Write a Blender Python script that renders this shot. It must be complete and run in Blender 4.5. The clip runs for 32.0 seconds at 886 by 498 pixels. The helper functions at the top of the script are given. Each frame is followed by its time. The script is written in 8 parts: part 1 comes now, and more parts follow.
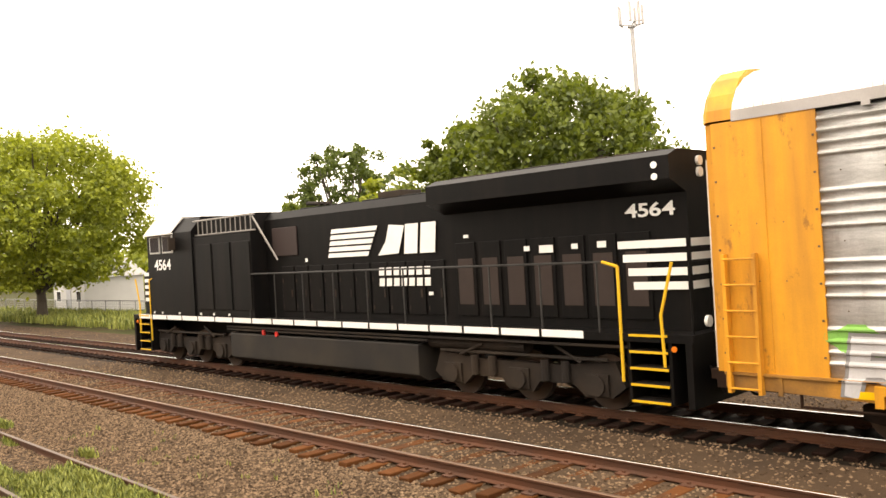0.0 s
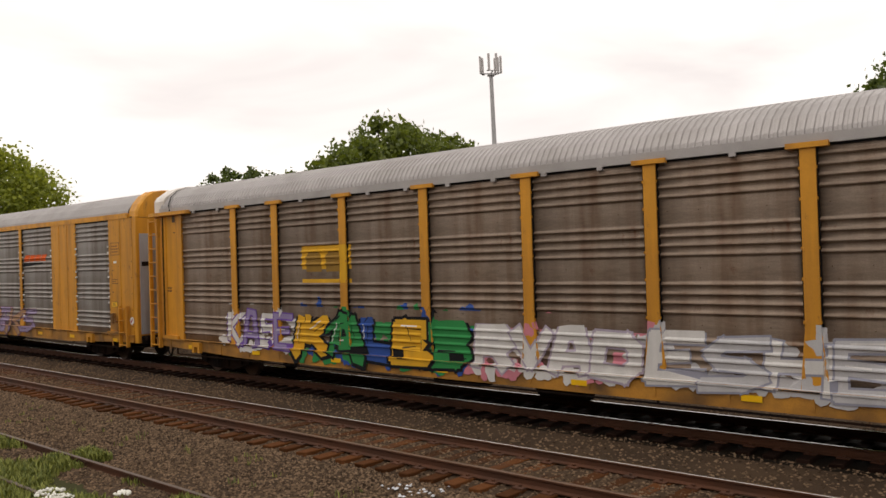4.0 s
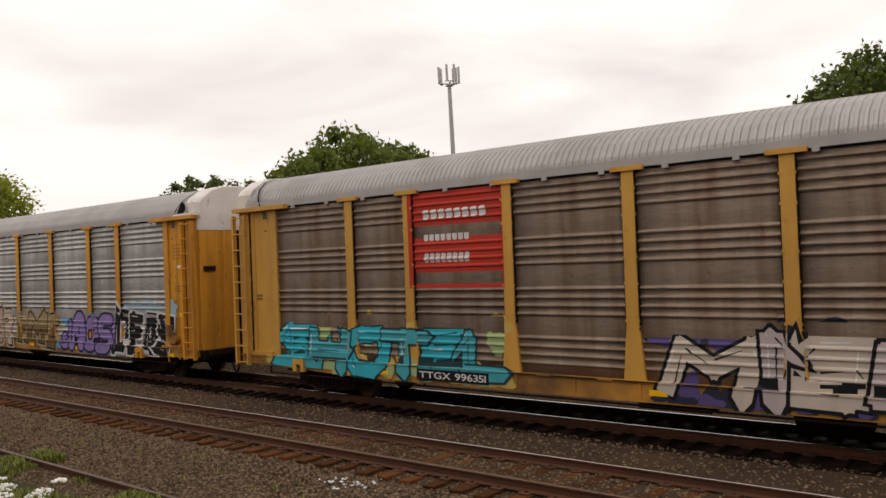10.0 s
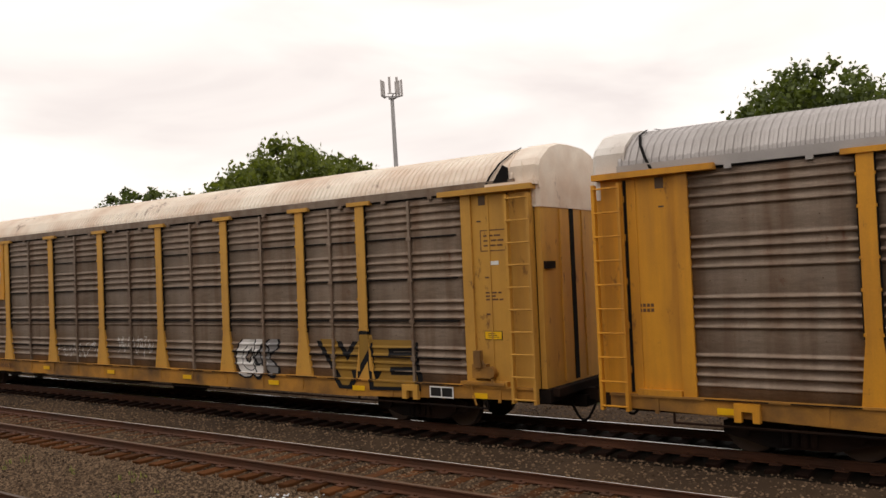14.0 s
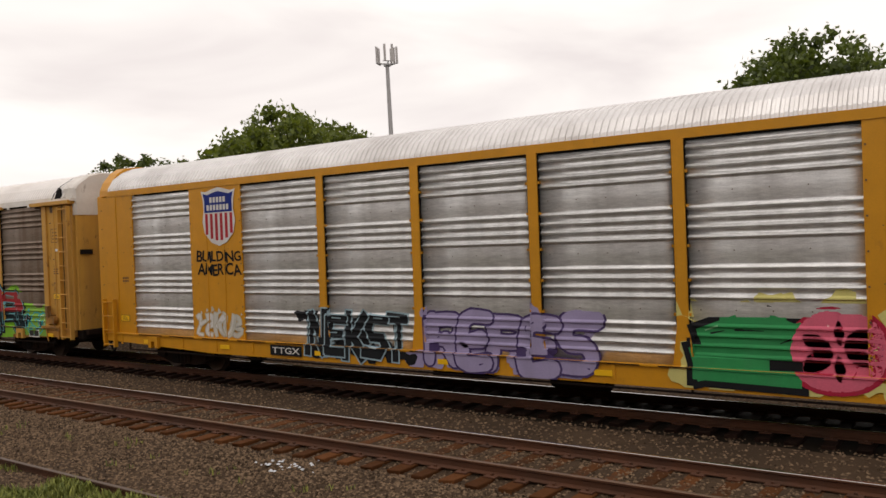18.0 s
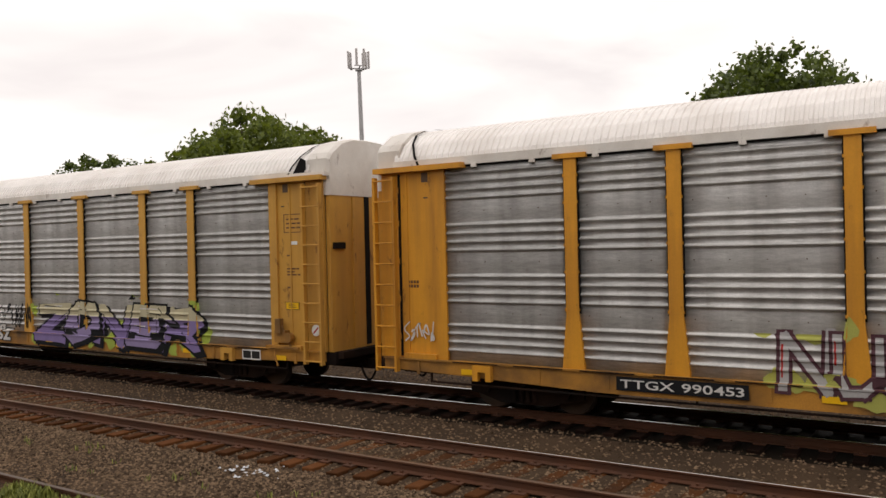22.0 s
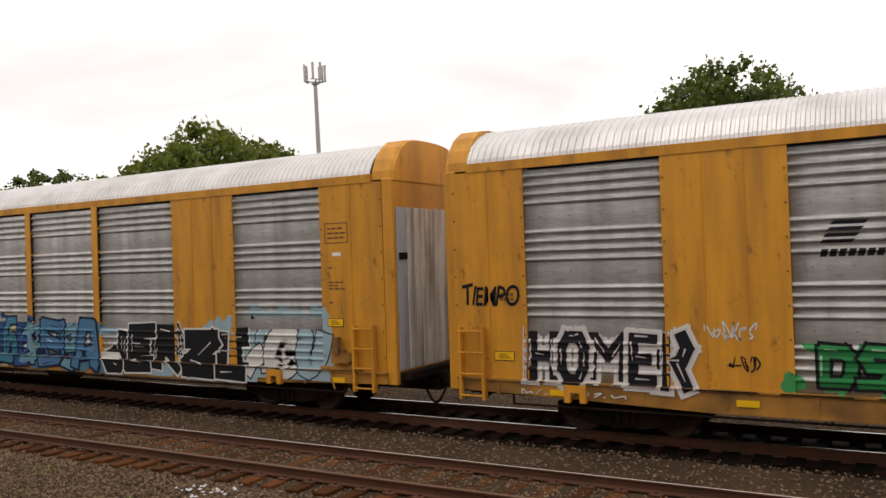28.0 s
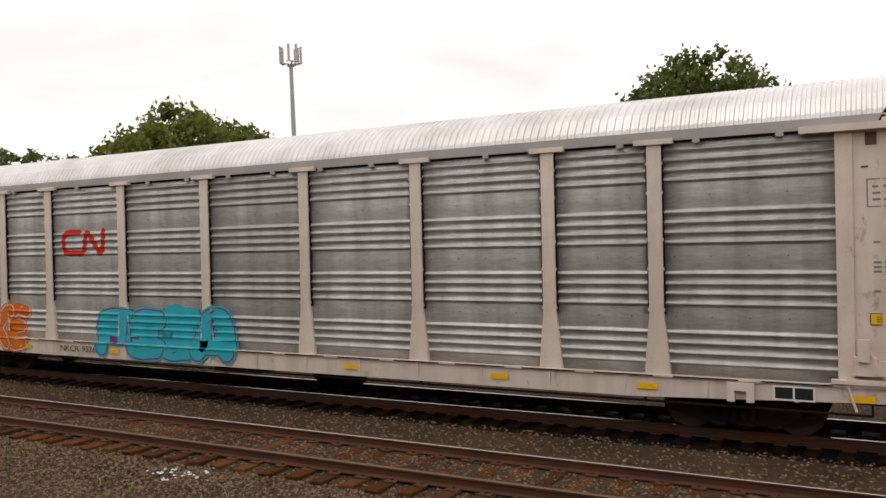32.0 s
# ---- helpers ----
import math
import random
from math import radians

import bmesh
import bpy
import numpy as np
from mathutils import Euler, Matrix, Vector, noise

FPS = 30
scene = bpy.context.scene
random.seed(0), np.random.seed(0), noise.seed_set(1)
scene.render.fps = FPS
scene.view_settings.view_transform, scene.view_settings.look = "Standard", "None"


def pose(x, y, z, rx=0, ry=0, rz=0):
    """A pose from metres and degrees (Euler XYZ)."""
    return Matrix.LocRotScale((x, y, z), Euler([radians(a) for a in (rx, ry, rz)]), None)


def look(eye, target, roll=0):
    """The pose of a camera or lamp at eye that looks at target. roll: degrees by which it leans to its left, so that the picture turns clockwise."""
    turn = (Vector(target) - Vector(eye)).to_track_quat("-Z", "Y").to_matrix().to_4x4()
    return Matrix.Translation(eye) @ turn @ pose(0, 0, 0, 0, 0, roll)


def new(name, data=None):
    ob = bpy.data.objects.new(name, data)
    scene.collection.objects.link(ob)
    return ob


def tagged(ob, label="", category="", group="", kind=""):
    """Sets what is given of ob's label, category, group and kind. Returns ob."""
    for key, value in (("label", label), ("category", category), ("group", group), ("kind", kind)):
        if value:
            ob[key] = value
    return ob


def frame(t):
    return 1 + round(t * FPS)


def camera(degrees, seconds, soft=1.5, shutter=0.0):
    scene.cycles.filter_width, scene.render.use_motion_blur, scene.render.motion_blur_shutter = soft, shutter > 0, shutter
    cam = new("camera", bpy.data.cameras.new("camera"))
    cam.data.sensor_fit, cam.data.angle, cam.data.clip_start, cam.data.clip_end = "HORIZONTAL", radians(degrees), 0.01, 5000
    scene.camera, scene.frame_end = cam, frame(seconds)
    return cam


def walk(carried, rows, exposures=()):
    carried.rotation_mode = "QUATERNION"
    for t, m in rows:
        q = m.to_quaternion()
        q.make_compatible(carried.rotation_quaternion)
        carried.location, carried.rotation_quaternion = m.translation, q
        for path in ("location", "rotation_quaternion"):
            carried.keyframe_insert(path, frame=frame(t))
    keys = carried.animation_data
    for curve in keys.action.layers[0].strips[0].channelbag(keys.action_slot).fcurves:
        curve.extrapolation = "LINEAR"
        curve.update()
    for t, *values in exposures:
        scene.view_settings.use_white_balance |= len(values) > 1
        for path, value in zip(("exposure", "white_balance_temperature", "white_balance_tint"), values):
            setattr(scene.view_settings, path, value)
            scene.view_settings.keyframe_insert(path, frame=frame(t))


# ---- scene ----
cam = camera(56.4, 32.0, soft=1.5)

# seconds; x, y, z; tilt, roll, turn
PATH = [
    (0.0, -7.56, 1.69, 3.26, 89.94, -3.33, 45.56),
    (0.5, -7.56, 1.69, 3.26, 91.18, -4.52, 49.49),
    (1.0, -7.56, 1.69, 3.26, 90.93, -4.40, 49.28),
    (1.5, -7.56, 1.69, 3.26, 91.15, -3.51, 47.74),
    (2.0, -7.56, 1.69, 3.26, 91.29, -3.11, 43.43),
    (2.5, -7.56, 1.69, 3.26, 91.09, -2.14, 38.96),
    (4.5, 0.00, 0.00, 3.38, 90.41, -1.65, 42.11),
    (5.0, 0.00, 0.00, 3.38, 90.39, -1.84, 41.94),
    (5.5, 0.00, 0.00, 3.38, 90.75, -1.77, 41.92),
    (6.0, 0.00, 0.00, 3.38, 90.57, -1.09, 41.23),
    (6.5, 0.00, 0.00, 3.38, 90.49, -1.09, 41.31),
    (7.0, 0.00, 0.00, 3.38, 90.74, -1.16, 40.77),
    (7.5, 0.00, 0.00, 3.38, 90.88, -1.19, 40.27),
    (8.0, 0.00, 0.00, 3.38, 91.00, -1.32, 38.88),
    (8.5, 0.00, 0.00, 3.38, 91.34, -1.29, 38.72),
    (9.0, 0.00, 0.00, 3.38, 91.49, -1.80, 39.15),
    (9.5, 0.00, 0.00, 3.38, 91.42, -1.48, 39.28),
    (10.0, 0.00, 0.00, 3.38, 90.84, -2.15, 39.75),
    (10.5, 0.00, 0.00, 3.38, 90.93, -2.30, 39.74),
    (11.0, 0.00, 0.00, 3.38, 91.32, -2.83, 39.94),
    (11.5, 0.00, 0.00, 3.38, 90.84, -2.60, 39.18),
    (12.0, 0.00, 0.00, 3.38, 90.93, -2.48, 38.59),
    (12.5, 0.00, 0.00, 3.38, 91.38, -2.33, 36.93),
    (13.0, 0.00, 0.00, 3.38, 91.45, -2.05, 35.93),
    (13.5, 0.00, 0.00, 3.38, 91.54, -2.32, 35.85),
    (15.5, 0.00, 0.00, 3.38, 91.55, -2.31, 35.55),
    (16.0, 0.00, 0.00, 3.38, 91.68, -2.26, 35.32),
    (16.5, 0.00, 0.00, 3.38, 91.45, -2.52, 35.26),
    (17.0, 0.00, 0.00, 3.38, 90.79, -2.60, 35.80),
    (17.5, 0.00, 0.00, 3.38, 88.89, -2.41, 35.54),
    (18.0, 0.00, 0.00, 3.38, 89.38, -2.11, 35.50),
    (18.5, 0.00, 0.00, 3.38, 89.48, -2.00, 34.74),
    (19.0, 0.00, 0.00, 3.38, 89.86, -2.09, 34.49),
    (19.5, 0.00, 0.00, 3.38, 90.05, -1.78, 34.38),
    (20.0, 0.00, 0.00, 3.38, 89.90, -1.34, 34.20),
    (20.5, 0.00, 0.00, 3.38, 89.83, -1.17, 34.16),
    (21.0, 0.00, 0.00, 3.38, 89.84, -1.37, 34.20),
    (21.5, 0.00, 0.00, 3.38, 89.95, -1.25, 33.77),
    (22.0, 0.00, 0.00, 3.38, 89.73, -1.31, 33.36),
    (22.5, 0.00, 0.00, 3.38, 89.94, -1.37, 33.12),
    (23.0, 0.00, 0.00, 3.38, 89.80, -1.07, 32.75),
    (23.5, 0.00, 0.00, 3.38, 90.08, -1.30, 32.93),
    (24.0, 0.00, 0.00, 3.38, 90.38, -1.32, 32.68),
    (24.5, 0.00, 0.00, 3.38, 90.22, -1.11, 32.41),
    (26.5, 0.00, 0.00, 3.38, 90.22, -1.19, 31.15),
    (27.0, 0.00, 0.00, 3.38, 90.26, -1.35, 30.76),
    (27.5, 0.00, 0.00, 3.38, 90.66, -1.53, 30.71),
    (28.0, 0.00, 0.00, 3.38, 90.54, -1.93, 30.46),
    (28.5, 0.00, 0.00, 3.38, 90.53, -1.67, 30.09),
    (29.0, 0.00, 0.00, 3.38, 90.52, -1.84, 30.58),
    (29.5, 0.00, 0.00, 3.38, 90.22, -2.16, 30.61),
    (30.0, 0.00, 0.00, 3.38, 89.73, -1.75, 30.43),
    (30.5, 0.00, 0.00, 3.38, 89.46, -1.65, 30.47),
    (31.0, 0.00, 0.00, 3.38, 89.13, -1.35, 30.15),
    (31.5, 0.00, 0.00, 3.38, 88.82, -1.11, 29.71),
    (32.0, 0.00, 0.00, 3.38, 89.46, -1.30, 28.76),
]


def eye_pose(x, y, z, tilt, roll, turn):
    return pose(x, y, z) @ pose(0, 0, 0, 0, 0, turn) @ pose(0, 0, 0, tilt, 0, 0) @ pose(0, 0, 0, 0, 0, roll)


walk(cam, [(t, eye_pose(*row)) for t, *row in PATH],
     [(0.0, 0.8, 7900, 9), (0.5, 0.4, 7600, 9), (1.0, -0.46, 7250, 10), (2.0, -0.80, 7200, 10), (5.0, -0.80, 6950, 10), (6.0, -0.92, 7050, 11), (8.0, -0.88, 7050, 11), (9.0, -0.94, 7000, 11), (12.0, -0.90, 7000, 11),
      (13.0, -0.86, 7100, 11), (17.0, -0.94, 7000, 11), (21.0, -0.80, 6900, 10), (24.0, -0.88, 6850, 10), (28.0, -0.76, 6900, 10), (30.0, -0.84, 6850, 10), (32.0, -0.76, 6850, 10)])

# ---------------------------------------------------------------- light
world = bpy.data.worlds.new("overcast")
scene.world = world
world.use_nodes = True
wn, wl = world.node_tree.nodes, world.node_tree.links
wn.clear()
w_out = wn.new("ShaderNodeOutputWorld")
w_bg = wn.new("ShaderNodeBackground")
w_sky = wn.new("ShaderNodeTexSky")
w_sky.sky_type = "NISHITA"
w_sky.sun_disc = False
w_sky.sun_elevation, w_sky.sun_rotation = radians(52), radians(200)
w_scale = wn.new("ShaderNodeVectorMath")
w_scale.operation = "SCALE"
w_scale.inputs["Scale"].default_value = 0.06
w_tc = wn.new("ShaderNodeTexCoord")
w_sep = wn.new("ShaderNodeSeparateXYZ")
w_map = wn.new("ShaderNodeMapping")
w_map.inputs["Scale"].default_value = (1.2, 1.2, 5.5)
w_noise = wn.new("ShaderNodeTexNoise")
w_noise.inputs["Scale"].default_value = 1.7
w_noise.inputs["Detail"].default_value = 5.0
w_noise.inputs["Distortion"].default_value = 0.4
w_ramp = wn.new("ShaderNodeValToRGB")
w_ramp.color_ramp.elements[0].position, w_ramp.color_ramp.elements[0].color = 0.34, (0.80, 0.765, 0.79, 1)
w_ramp.color_ramp.elements[1].position, w_ramp.color_ramp.elements[1].color = 0.56, (1.0, 0.982, 0.99, 1)
w_up = wn.new("ShaderNodeMapRange")
w_up.inputs["From Min"].default_value, w_up.inputs["From Max"].default_value = 0.25, 1.0
w_up.inputs["To Min"].default_value, w_up.inputs["To Max"].default_value = 2.15, 2.5
w_mul = wn.new("ShaderNodeVectorMath")
w_mul.operation = "SCALE"
w_mix = wn.new("ShaderNodeMix")
w_mix.data_type = "RGBA"
w_mix.inputs["Factor"].default_value = 0.93
wl.new(w_tc.outputs["Generated"], w_map.inputs["Vector"])
wl.new(w_map.outputs["Vector"], w_noise.inputs["Vector"])
wl.new(w_noise.outputs["Fac"], w_ramp.inputs["Fac"])
wl.new(w_tc.outputs["Generated"], w_sep.inputs["Vector"])
wl.new(w_sep.outputs["Z"], w_up.inputs["Value"])
wl.new(w_ramp.outputs["Color"], w_mul.inputs[0])
wl.new(w_up.outputs["Result"], w_mul.inputs["Scale"])
wl.new(w_sky.outputs["Color"], w_scale.inputs[0])
wl.new(w_scale.outputs["Vector"], w_mix.inputs["A"])
wl.new(w_mul.outputs["Vector"], w_mix.inputs["B"])
wl.new(w_mix.outputs["Result"], w_bg.inputs["Color"])
w_bg.inputs["Strength"].default_value = 1.0
wl.new(w_bg.outputs["Background"], w_out.inputs["Surface"])

sun = new("sun", bpy.data.lights.new("sun", "SUN"))
sun.data.energy, sun.data.angle, sun.data.color = 0.5, radians(14), (1.0, 0.96, 0.9)
sun.matrix_world = look((0, 0, 60), (12, 30, 0))

# ---------------------------------------------------------------- materials
MATS = {}


def mat(name, color, rough=0.6, metal=0.0, vary=0.12, scale=3.0, grain=40.0, bump=0.15, dirt=None, dirt_amount=0.0,
        dirt_scale=0.8, streak=False, rand=0.0, spec=0.5, spots=0.0, spot_scale=2.2, rolled=0.0):
    """Paint, metal or earth: base colour with variation at two scales, stains and fine relief."""
    if name in MATS:
        return MATS[name]
    m = bpy.data.materials.new(name)
    m.use_nodes = True
    n, l = m.node_tree.nodes, m.node_tree.links
    b = n["Principled BSDF"]
    b.inputs["Roughness"].default_value, b.inputs["Metallic"].default_value = rough, metal
    b.inputs["Specular IOR Level"].default_value = spec
    tc = n.new("ShaderNodeTexCoord")
    big, fine = n.new("ShaderNodeTexNoise"), n.new("ShaderNodeTexNoise")
    big.inputs["Scale"].default_value, big.inputs["Detail"].default_value = scale, 4
    fine.inputs["Scale"].default_value, fine.inputs["Detail"].default_value = grain, 2
    l.new(tc.outputs["Object"], big.inputs["Vector"])
    l.new(tc.outputs["Object"], fine.inputs["Vector"])
    mixn = n.new("ShaderNodeMix")
    mixn.data_type = "RGBA"
    mixn.inputs["A"].default_value = (*[c * (1 - vary) for c in color], 1)
    mixn.inputs["B"].default_value = (*[min(1, c * (1 + vary)) for c in color], 1)
    l.new(big.outputs["Fac"], mixn.inputs["Factor"])
    col = mixn.outputs["Result"]
    m2 = n.new("ShaderNodeMix")
    m2.data_type, m2.blend_type = "RGBA", "MULTIPLY"
    gr = n.new("ShaderNodeMapRange")
    gr.inputs["To Min"].default_value, gr.inputs["To Max"].default_value = 1 - vary, 1 + vary * 0.6
    l.new(fine.outputs["Fac"], gr.inputs["Value"])
    m2.inputs["Factor"].default_value = 1.0
    l.new(col, m2.inputs["A"])
    l.new(gr.outputs["Result"], m2.inputs["B"])
    col = m2.outputs["Result"]
    if dirt:
        st = n.new("ShaderNodeTexNoise")
        st.inputs["Scale"].default_value, st.inputs["Detail"].default_value = dirt_scale, 5
        mp = n.new("ShaderNodeMapping")
        mp.inputs["Scale"].default_value = (4, 4, 0.35) if streak else (1, 1, 1)
        l.new(tc.outputs["Object"], mp.inputs["Vector"])
        l.new(mp.outputs["Vector"], st.inputs["Vector"])
        rp = n.new("ShaderNodeMapRange")
        rp.inputs["From Min"].default_value, rp.inputs["From Max"].default_value = 0.42, 0.72
        rp.inputs["To Min"].default_value, rp.inputs["To Max"].default_value = 0.0, dirt_amount
        l.new(st.outputs["Fac"], rp.inputs["Value"])
        m3 = n.new("ShaderNodeMix")
        m3.data_type = "RGBA"
        l.new(rp.outputs["Result"], m3.inputs["Factor"])
        l.new(col, m3.inputs["A"])
        m3.inputs["B"].default_value = (*dirt, 1)
        col = m3.outputs["Result"]
    if rolled:
        # spangle and scuffs drawn out along the rolled sheet
        ro, mr = n.new("ShaderNodeTexNoise"), n.new("ShaderNodeMapping")
        ro.inputs["Scale"].default_value, ro.inputs["Detail"].default_value = 9.0, 6
        ro.inputs["Roughness"].default_value = 0.7
        mr.inputs["Scale"].default_value = (0.45, 1.0, 2.6)
        l.new(tc.outputs["Object"], mr.inputs["Vector"])
        l.new(mr.outputs["Vector"], ro.inputs["Vector"])
        rr = n.new("ShaderNodeMapRange")
        rr.inputs["From Min"].default_value, rr.inputs["From Max"].default_value = 0.30, 0.70
        rr.inputs["To Min"].default_value, rr.inputs["To Max"].default_value = 1 - rolled, 1 + rolled
        l.new(ro.outputs["Fac"], rr.inputs["Value"])
        m6 = n.new("ShaderNodeMix")
        m6.data_type, m6.blend_type = "RGBA", "MULTIPLY"
        m6.inputs["Factor"].default_value = 1.0
        l.new(col, m6.inputs["A"])
        l.new(rr.outputs["Result"], m6.inputs["B"])
        col = m6.outputs["Result"]
    if spots:
        # rust: small blisters and thin runs below them
        sp, mq = n.new("ShaderNodeTexNoise"), n.new("ShaderNodeMapping")
        sp.inputs["Scale"].default_value, sp.inputs["Detail"].default_value = spot_scale, 7
        sp.inputs["Roughness"].default_value = 0.68
        mq.inputs["Scale"].default_value = (1.6, 1.6, 0.8)
        mq.inputs["Location"].default_value = (3.1, 1.7, 0.4)
        l.new(tc.outputs["Object"], mq.inputs["Vector"])
        l.new(mq.outputs["Vector"], sp.inputs["Vector"])
        rq = n.new("ShaderNodeMapRange")
        rq.inputs["From Min"].default_value, rq.inputs["From Max"].default_value = 0.60, 0.68
        rq.inputs["To Min"].default_value, rq.inputs["To Max"].default_value = 0.0, spots
        l.new(sp.outputs["Fac"], rq.inputs["Value"])
        m5 = n.new("ShaderNodeMix")
        m5.data_type = "RGBA"
        l.new(rq.outputs["Result"], m5.inputs["Factor"])
        l.new(col, m5.inputs["A"])
        m5.inputs["B"].default_value = (0.13, 0.052, 0.022, 1)
        col = m5.outputs["Result"]
    if rand:
        oi = n.new("ShaderNodeObjectInfo")
        hr = n.new("ShaderNodeMapRange")
        hr.inputs["To Min"].default_value, hr.inputs["To Max"].default_value = 1 - rand, 1 + rand
        l.new(oi.outputs["Random"], hr.inputs["Value"])
        m4 = n.new("ShaderNodeMix")
        m4.data_type, m4.blend_type = "RGBA", "MULTIPLY"
        m4.inputs["Factor"].default_value = 1.0
        l.new(col, m4.inputs["A"])
        l.new(hr.outputs["Result"], m4.inputs["B"])
        col = m4.outputs["Result"]
    l.new(col, b.inputs["Base Color"])
    if bump:
        bp = n.new("ShaderNodeBump")
        bp.inputs["Strength"].default_value, bp.inputs["Distance"].default_value = bump, 0.01
        l.new(fine.outputs["Fac"], bp.inputs["Height"])
        l.new(bp.outputs["Normal"], b.inputs["Normal"])
    MATS[name] = m
    return m


RUST = (0.11, 0.045, 0.02)
GRIME = (0.05, 0.04, 0.03)
YELLOW = mat("rail_yellow", (0.65, 0.292, 0.028), 0.5, spec=0.3, dirt=(0.26, 0.11, 0.03), dirt_amount=0.6, streak=True, rand=0.06, spots=0.6)
YELLOW_NEW = mat("fresh_yellow", (0.59, 0.262, 0.014), 0.42, spec=0.3, dirt=(0.4, 0.2, 0.03), dirt_amount=0.25, streak=True, rand=0.04, spots=0.2)
YELLOW_PALE = mat("faded_yellow", (0.58, 0.305, 0.056), 0.55, spec=0.3, dirt=(0.34, 0.17, 0.05), dirt_amount=0.5, streak=True, rand=0.05, spots=0.75)
ORANGE = mat("rack_orange", (0.66, 0.092, 0.004), 0.45, spec=0.25, dirt=(0.33, 0.06, 0.015), dirt_amount=0.35, streak=True, rand=0.04, spots=0.35)
CREAM = mat("cream_paint", (0.70, 0.60, 0.53), 0.5, dirt=(0.35, 0.26, 0.2), dirt_amount=0.35, streak=True, rand=0.05, spots=0.45)
GALV = mat("galvanised_steel", (0.51, 0.50, 0.49), 0.40, 0.55, vary=0.16, scale=1.2, dirt=(0.26, 0.25, 0.24), dirt_amount=0.55, streak=True, rand=0.13, spots=0.18, rolled=0.22)
GALV_BRIGHT = mat("bright_galvanised_steel", (0.76, 0.755, 0.75), 0.33, 0.68, vary=0.12, scale=1.5, dirt=(0.42, 0.41, 0.4), dirt_amount=0.4, streak=True, rand=0.10, rolled=0.22)
GALV_DARK = mat("weathered_steel", (0.30, 0.275, 0.253), 0.47, 0.45, vary=0.18, scale=1.2, dirt=(0.14, 0.105, 0.08), dirt_amount=0.7, streak=True, rand=0.13, spots=0.35)
GALV_BROWN = mat("grimy_steel", (0.25, 0.190, 0.145), 0.48, 0.42, vary=0.22, scale=1.4, dirt=(0.13, 0.07, 0.038), dirt_amount=0.8, streak=True, rand=0.15, spots=0.7, spot_scale=1.6, rolled=0.2)
ROOF_SILVER = mat("roof_silver", (0.72, 0.70, 0.69), 0.38, 0.5, dirt=(0.36, 0.33, 0.31), dirt_amount=0.5, rand=0.05)
ROOF_GREY = mat("roof_grey", (0.40, 0.375, 0.365), 0.5, 0.35, dirt=(0.24, 0.22, 0.2), dirt_amount=0.5, rand=0.05)
ROOF_WHITE = mat("roof_white", (0.84, 0.80, 0.77), 0.5, dirt=(0.55, 0.48, 0.42), dirt_amount=0.4, rand=0.03)
ROOF_RUST = mat("roof_white_rusty", (0.84, 0.75, 0.64), 0.55, dirt=(0.45, 0.20, 0.07), dirt_amount=0.5, dirt_scale=0.7, spots=0.7, spot_scale=1.1)
CAP_WHITE = mat("white_end_cap", (0.74, 0.70, 0.65), 0.5, dirt=(0.42, 0.34, 0.28), dirt_amount=0.6, spots=0.6)
GREY_DOOR = mat("grey_door", (0.42, 0.43, 0.46), 0.5, dirt=(0.16, 0.12, 0.10), dirt_amount=0.6, streak=True)
DIRTY_DOOR = mat("dirty_door", (0.70, 0.62, 0.54), 0.55, dirt=(0.14, 0.09, 0.06), dirt_amount=0.8, dirt_scale=1.3, streak=True, vary=0.25)
RIVET = mat("rusty_rivets", (0.11, 0.065, 0.035), 0.7)
GRIMY_YELLOW = mat("grimy_yellow", (0.50, 0.225, 0.028), 0.6, dirt=(0.07, 0.038, 0.018), dirt_amount=0.95, dirt_scale=0.9, vary=0.25)
GRIMY_ORANGE = mat("grimy_orange", (0.48, 0.07, 0.006), 0.6, spec=0.25, dirt=(0.08, 0.028, 0.012), dirt_amount=0.9, dirt_scale=0.9, vary=0.2)
STEEL_DARK = mat("dark_underframe", (0.014, 0.011, 0.010), 0.9, 0.0, spec=0.08, dirt=(0.05, 0.022, 0.011), dirt_amount=0.5)
# black of rubber hoses, also used for strips that draw dark gaps
BLACK_GAP = mat("black_rubber_and_gaps", (0.010, 0.009, 0.009), 0.8, spec=0.1)
CHALK = mat("white_marking", (0.78, 0.77, 0.75), 0.6, vary=0.08)
BLACK_PAINT = mat("black_paint", (0.012, 0.012, 0.013), 0.45, vary=0.1)
BROWN_MARK = mat("brown_marking", (0.13, 0.055, 0.02), 0.6)
PLATE_YELLOW = mat("signal_yellow_plate", (0.85, 0.48, 0.01), 0.4)

# ---------------------------------------------------------------- mesh helpers


def box(bm, x0, x1, y0, y1, z0, z1, mi=0):
    v = [bm.verts.new(c) for c in ((x0, y0, z0), (x1, y0, z0), (x1, y1, z0), (x0, y1, z0),
                                   (x0, y0, z1), (x1, y0, z1), (x1, y1, z1), (x0, y1, z1))]
    for q in ((3, 2, 1, 0), (4, 5, 6, 7), (0, 1, 5, 4), (1, 2, 6, 5), (2, 3, 7, 6), (3, 0, 4, 7)):
        bm.faces.new([v[i] for i in q]).material_index = mi


def plate(bm, pts, y0, y1, mi=0):
    """A flat plate: the outline pts (x, z), counter-clockwise seen from -y, from y0 (front) to y1."""
    f = [bm.verts.new((x, y0, z)) for x, z in pts]
    b = [bm.verts.new((x, y1, z)) for x, z in pts]
    bm.faces.new(f).material_index = mi
    bm.faces.new(b[::-1]).material_index = mi
    for i in range(len(pts)):
        j = (i + 1) % len(pts)
        bm.faces.new((f[j], f[i], b[i], b[j])).material_index = mi


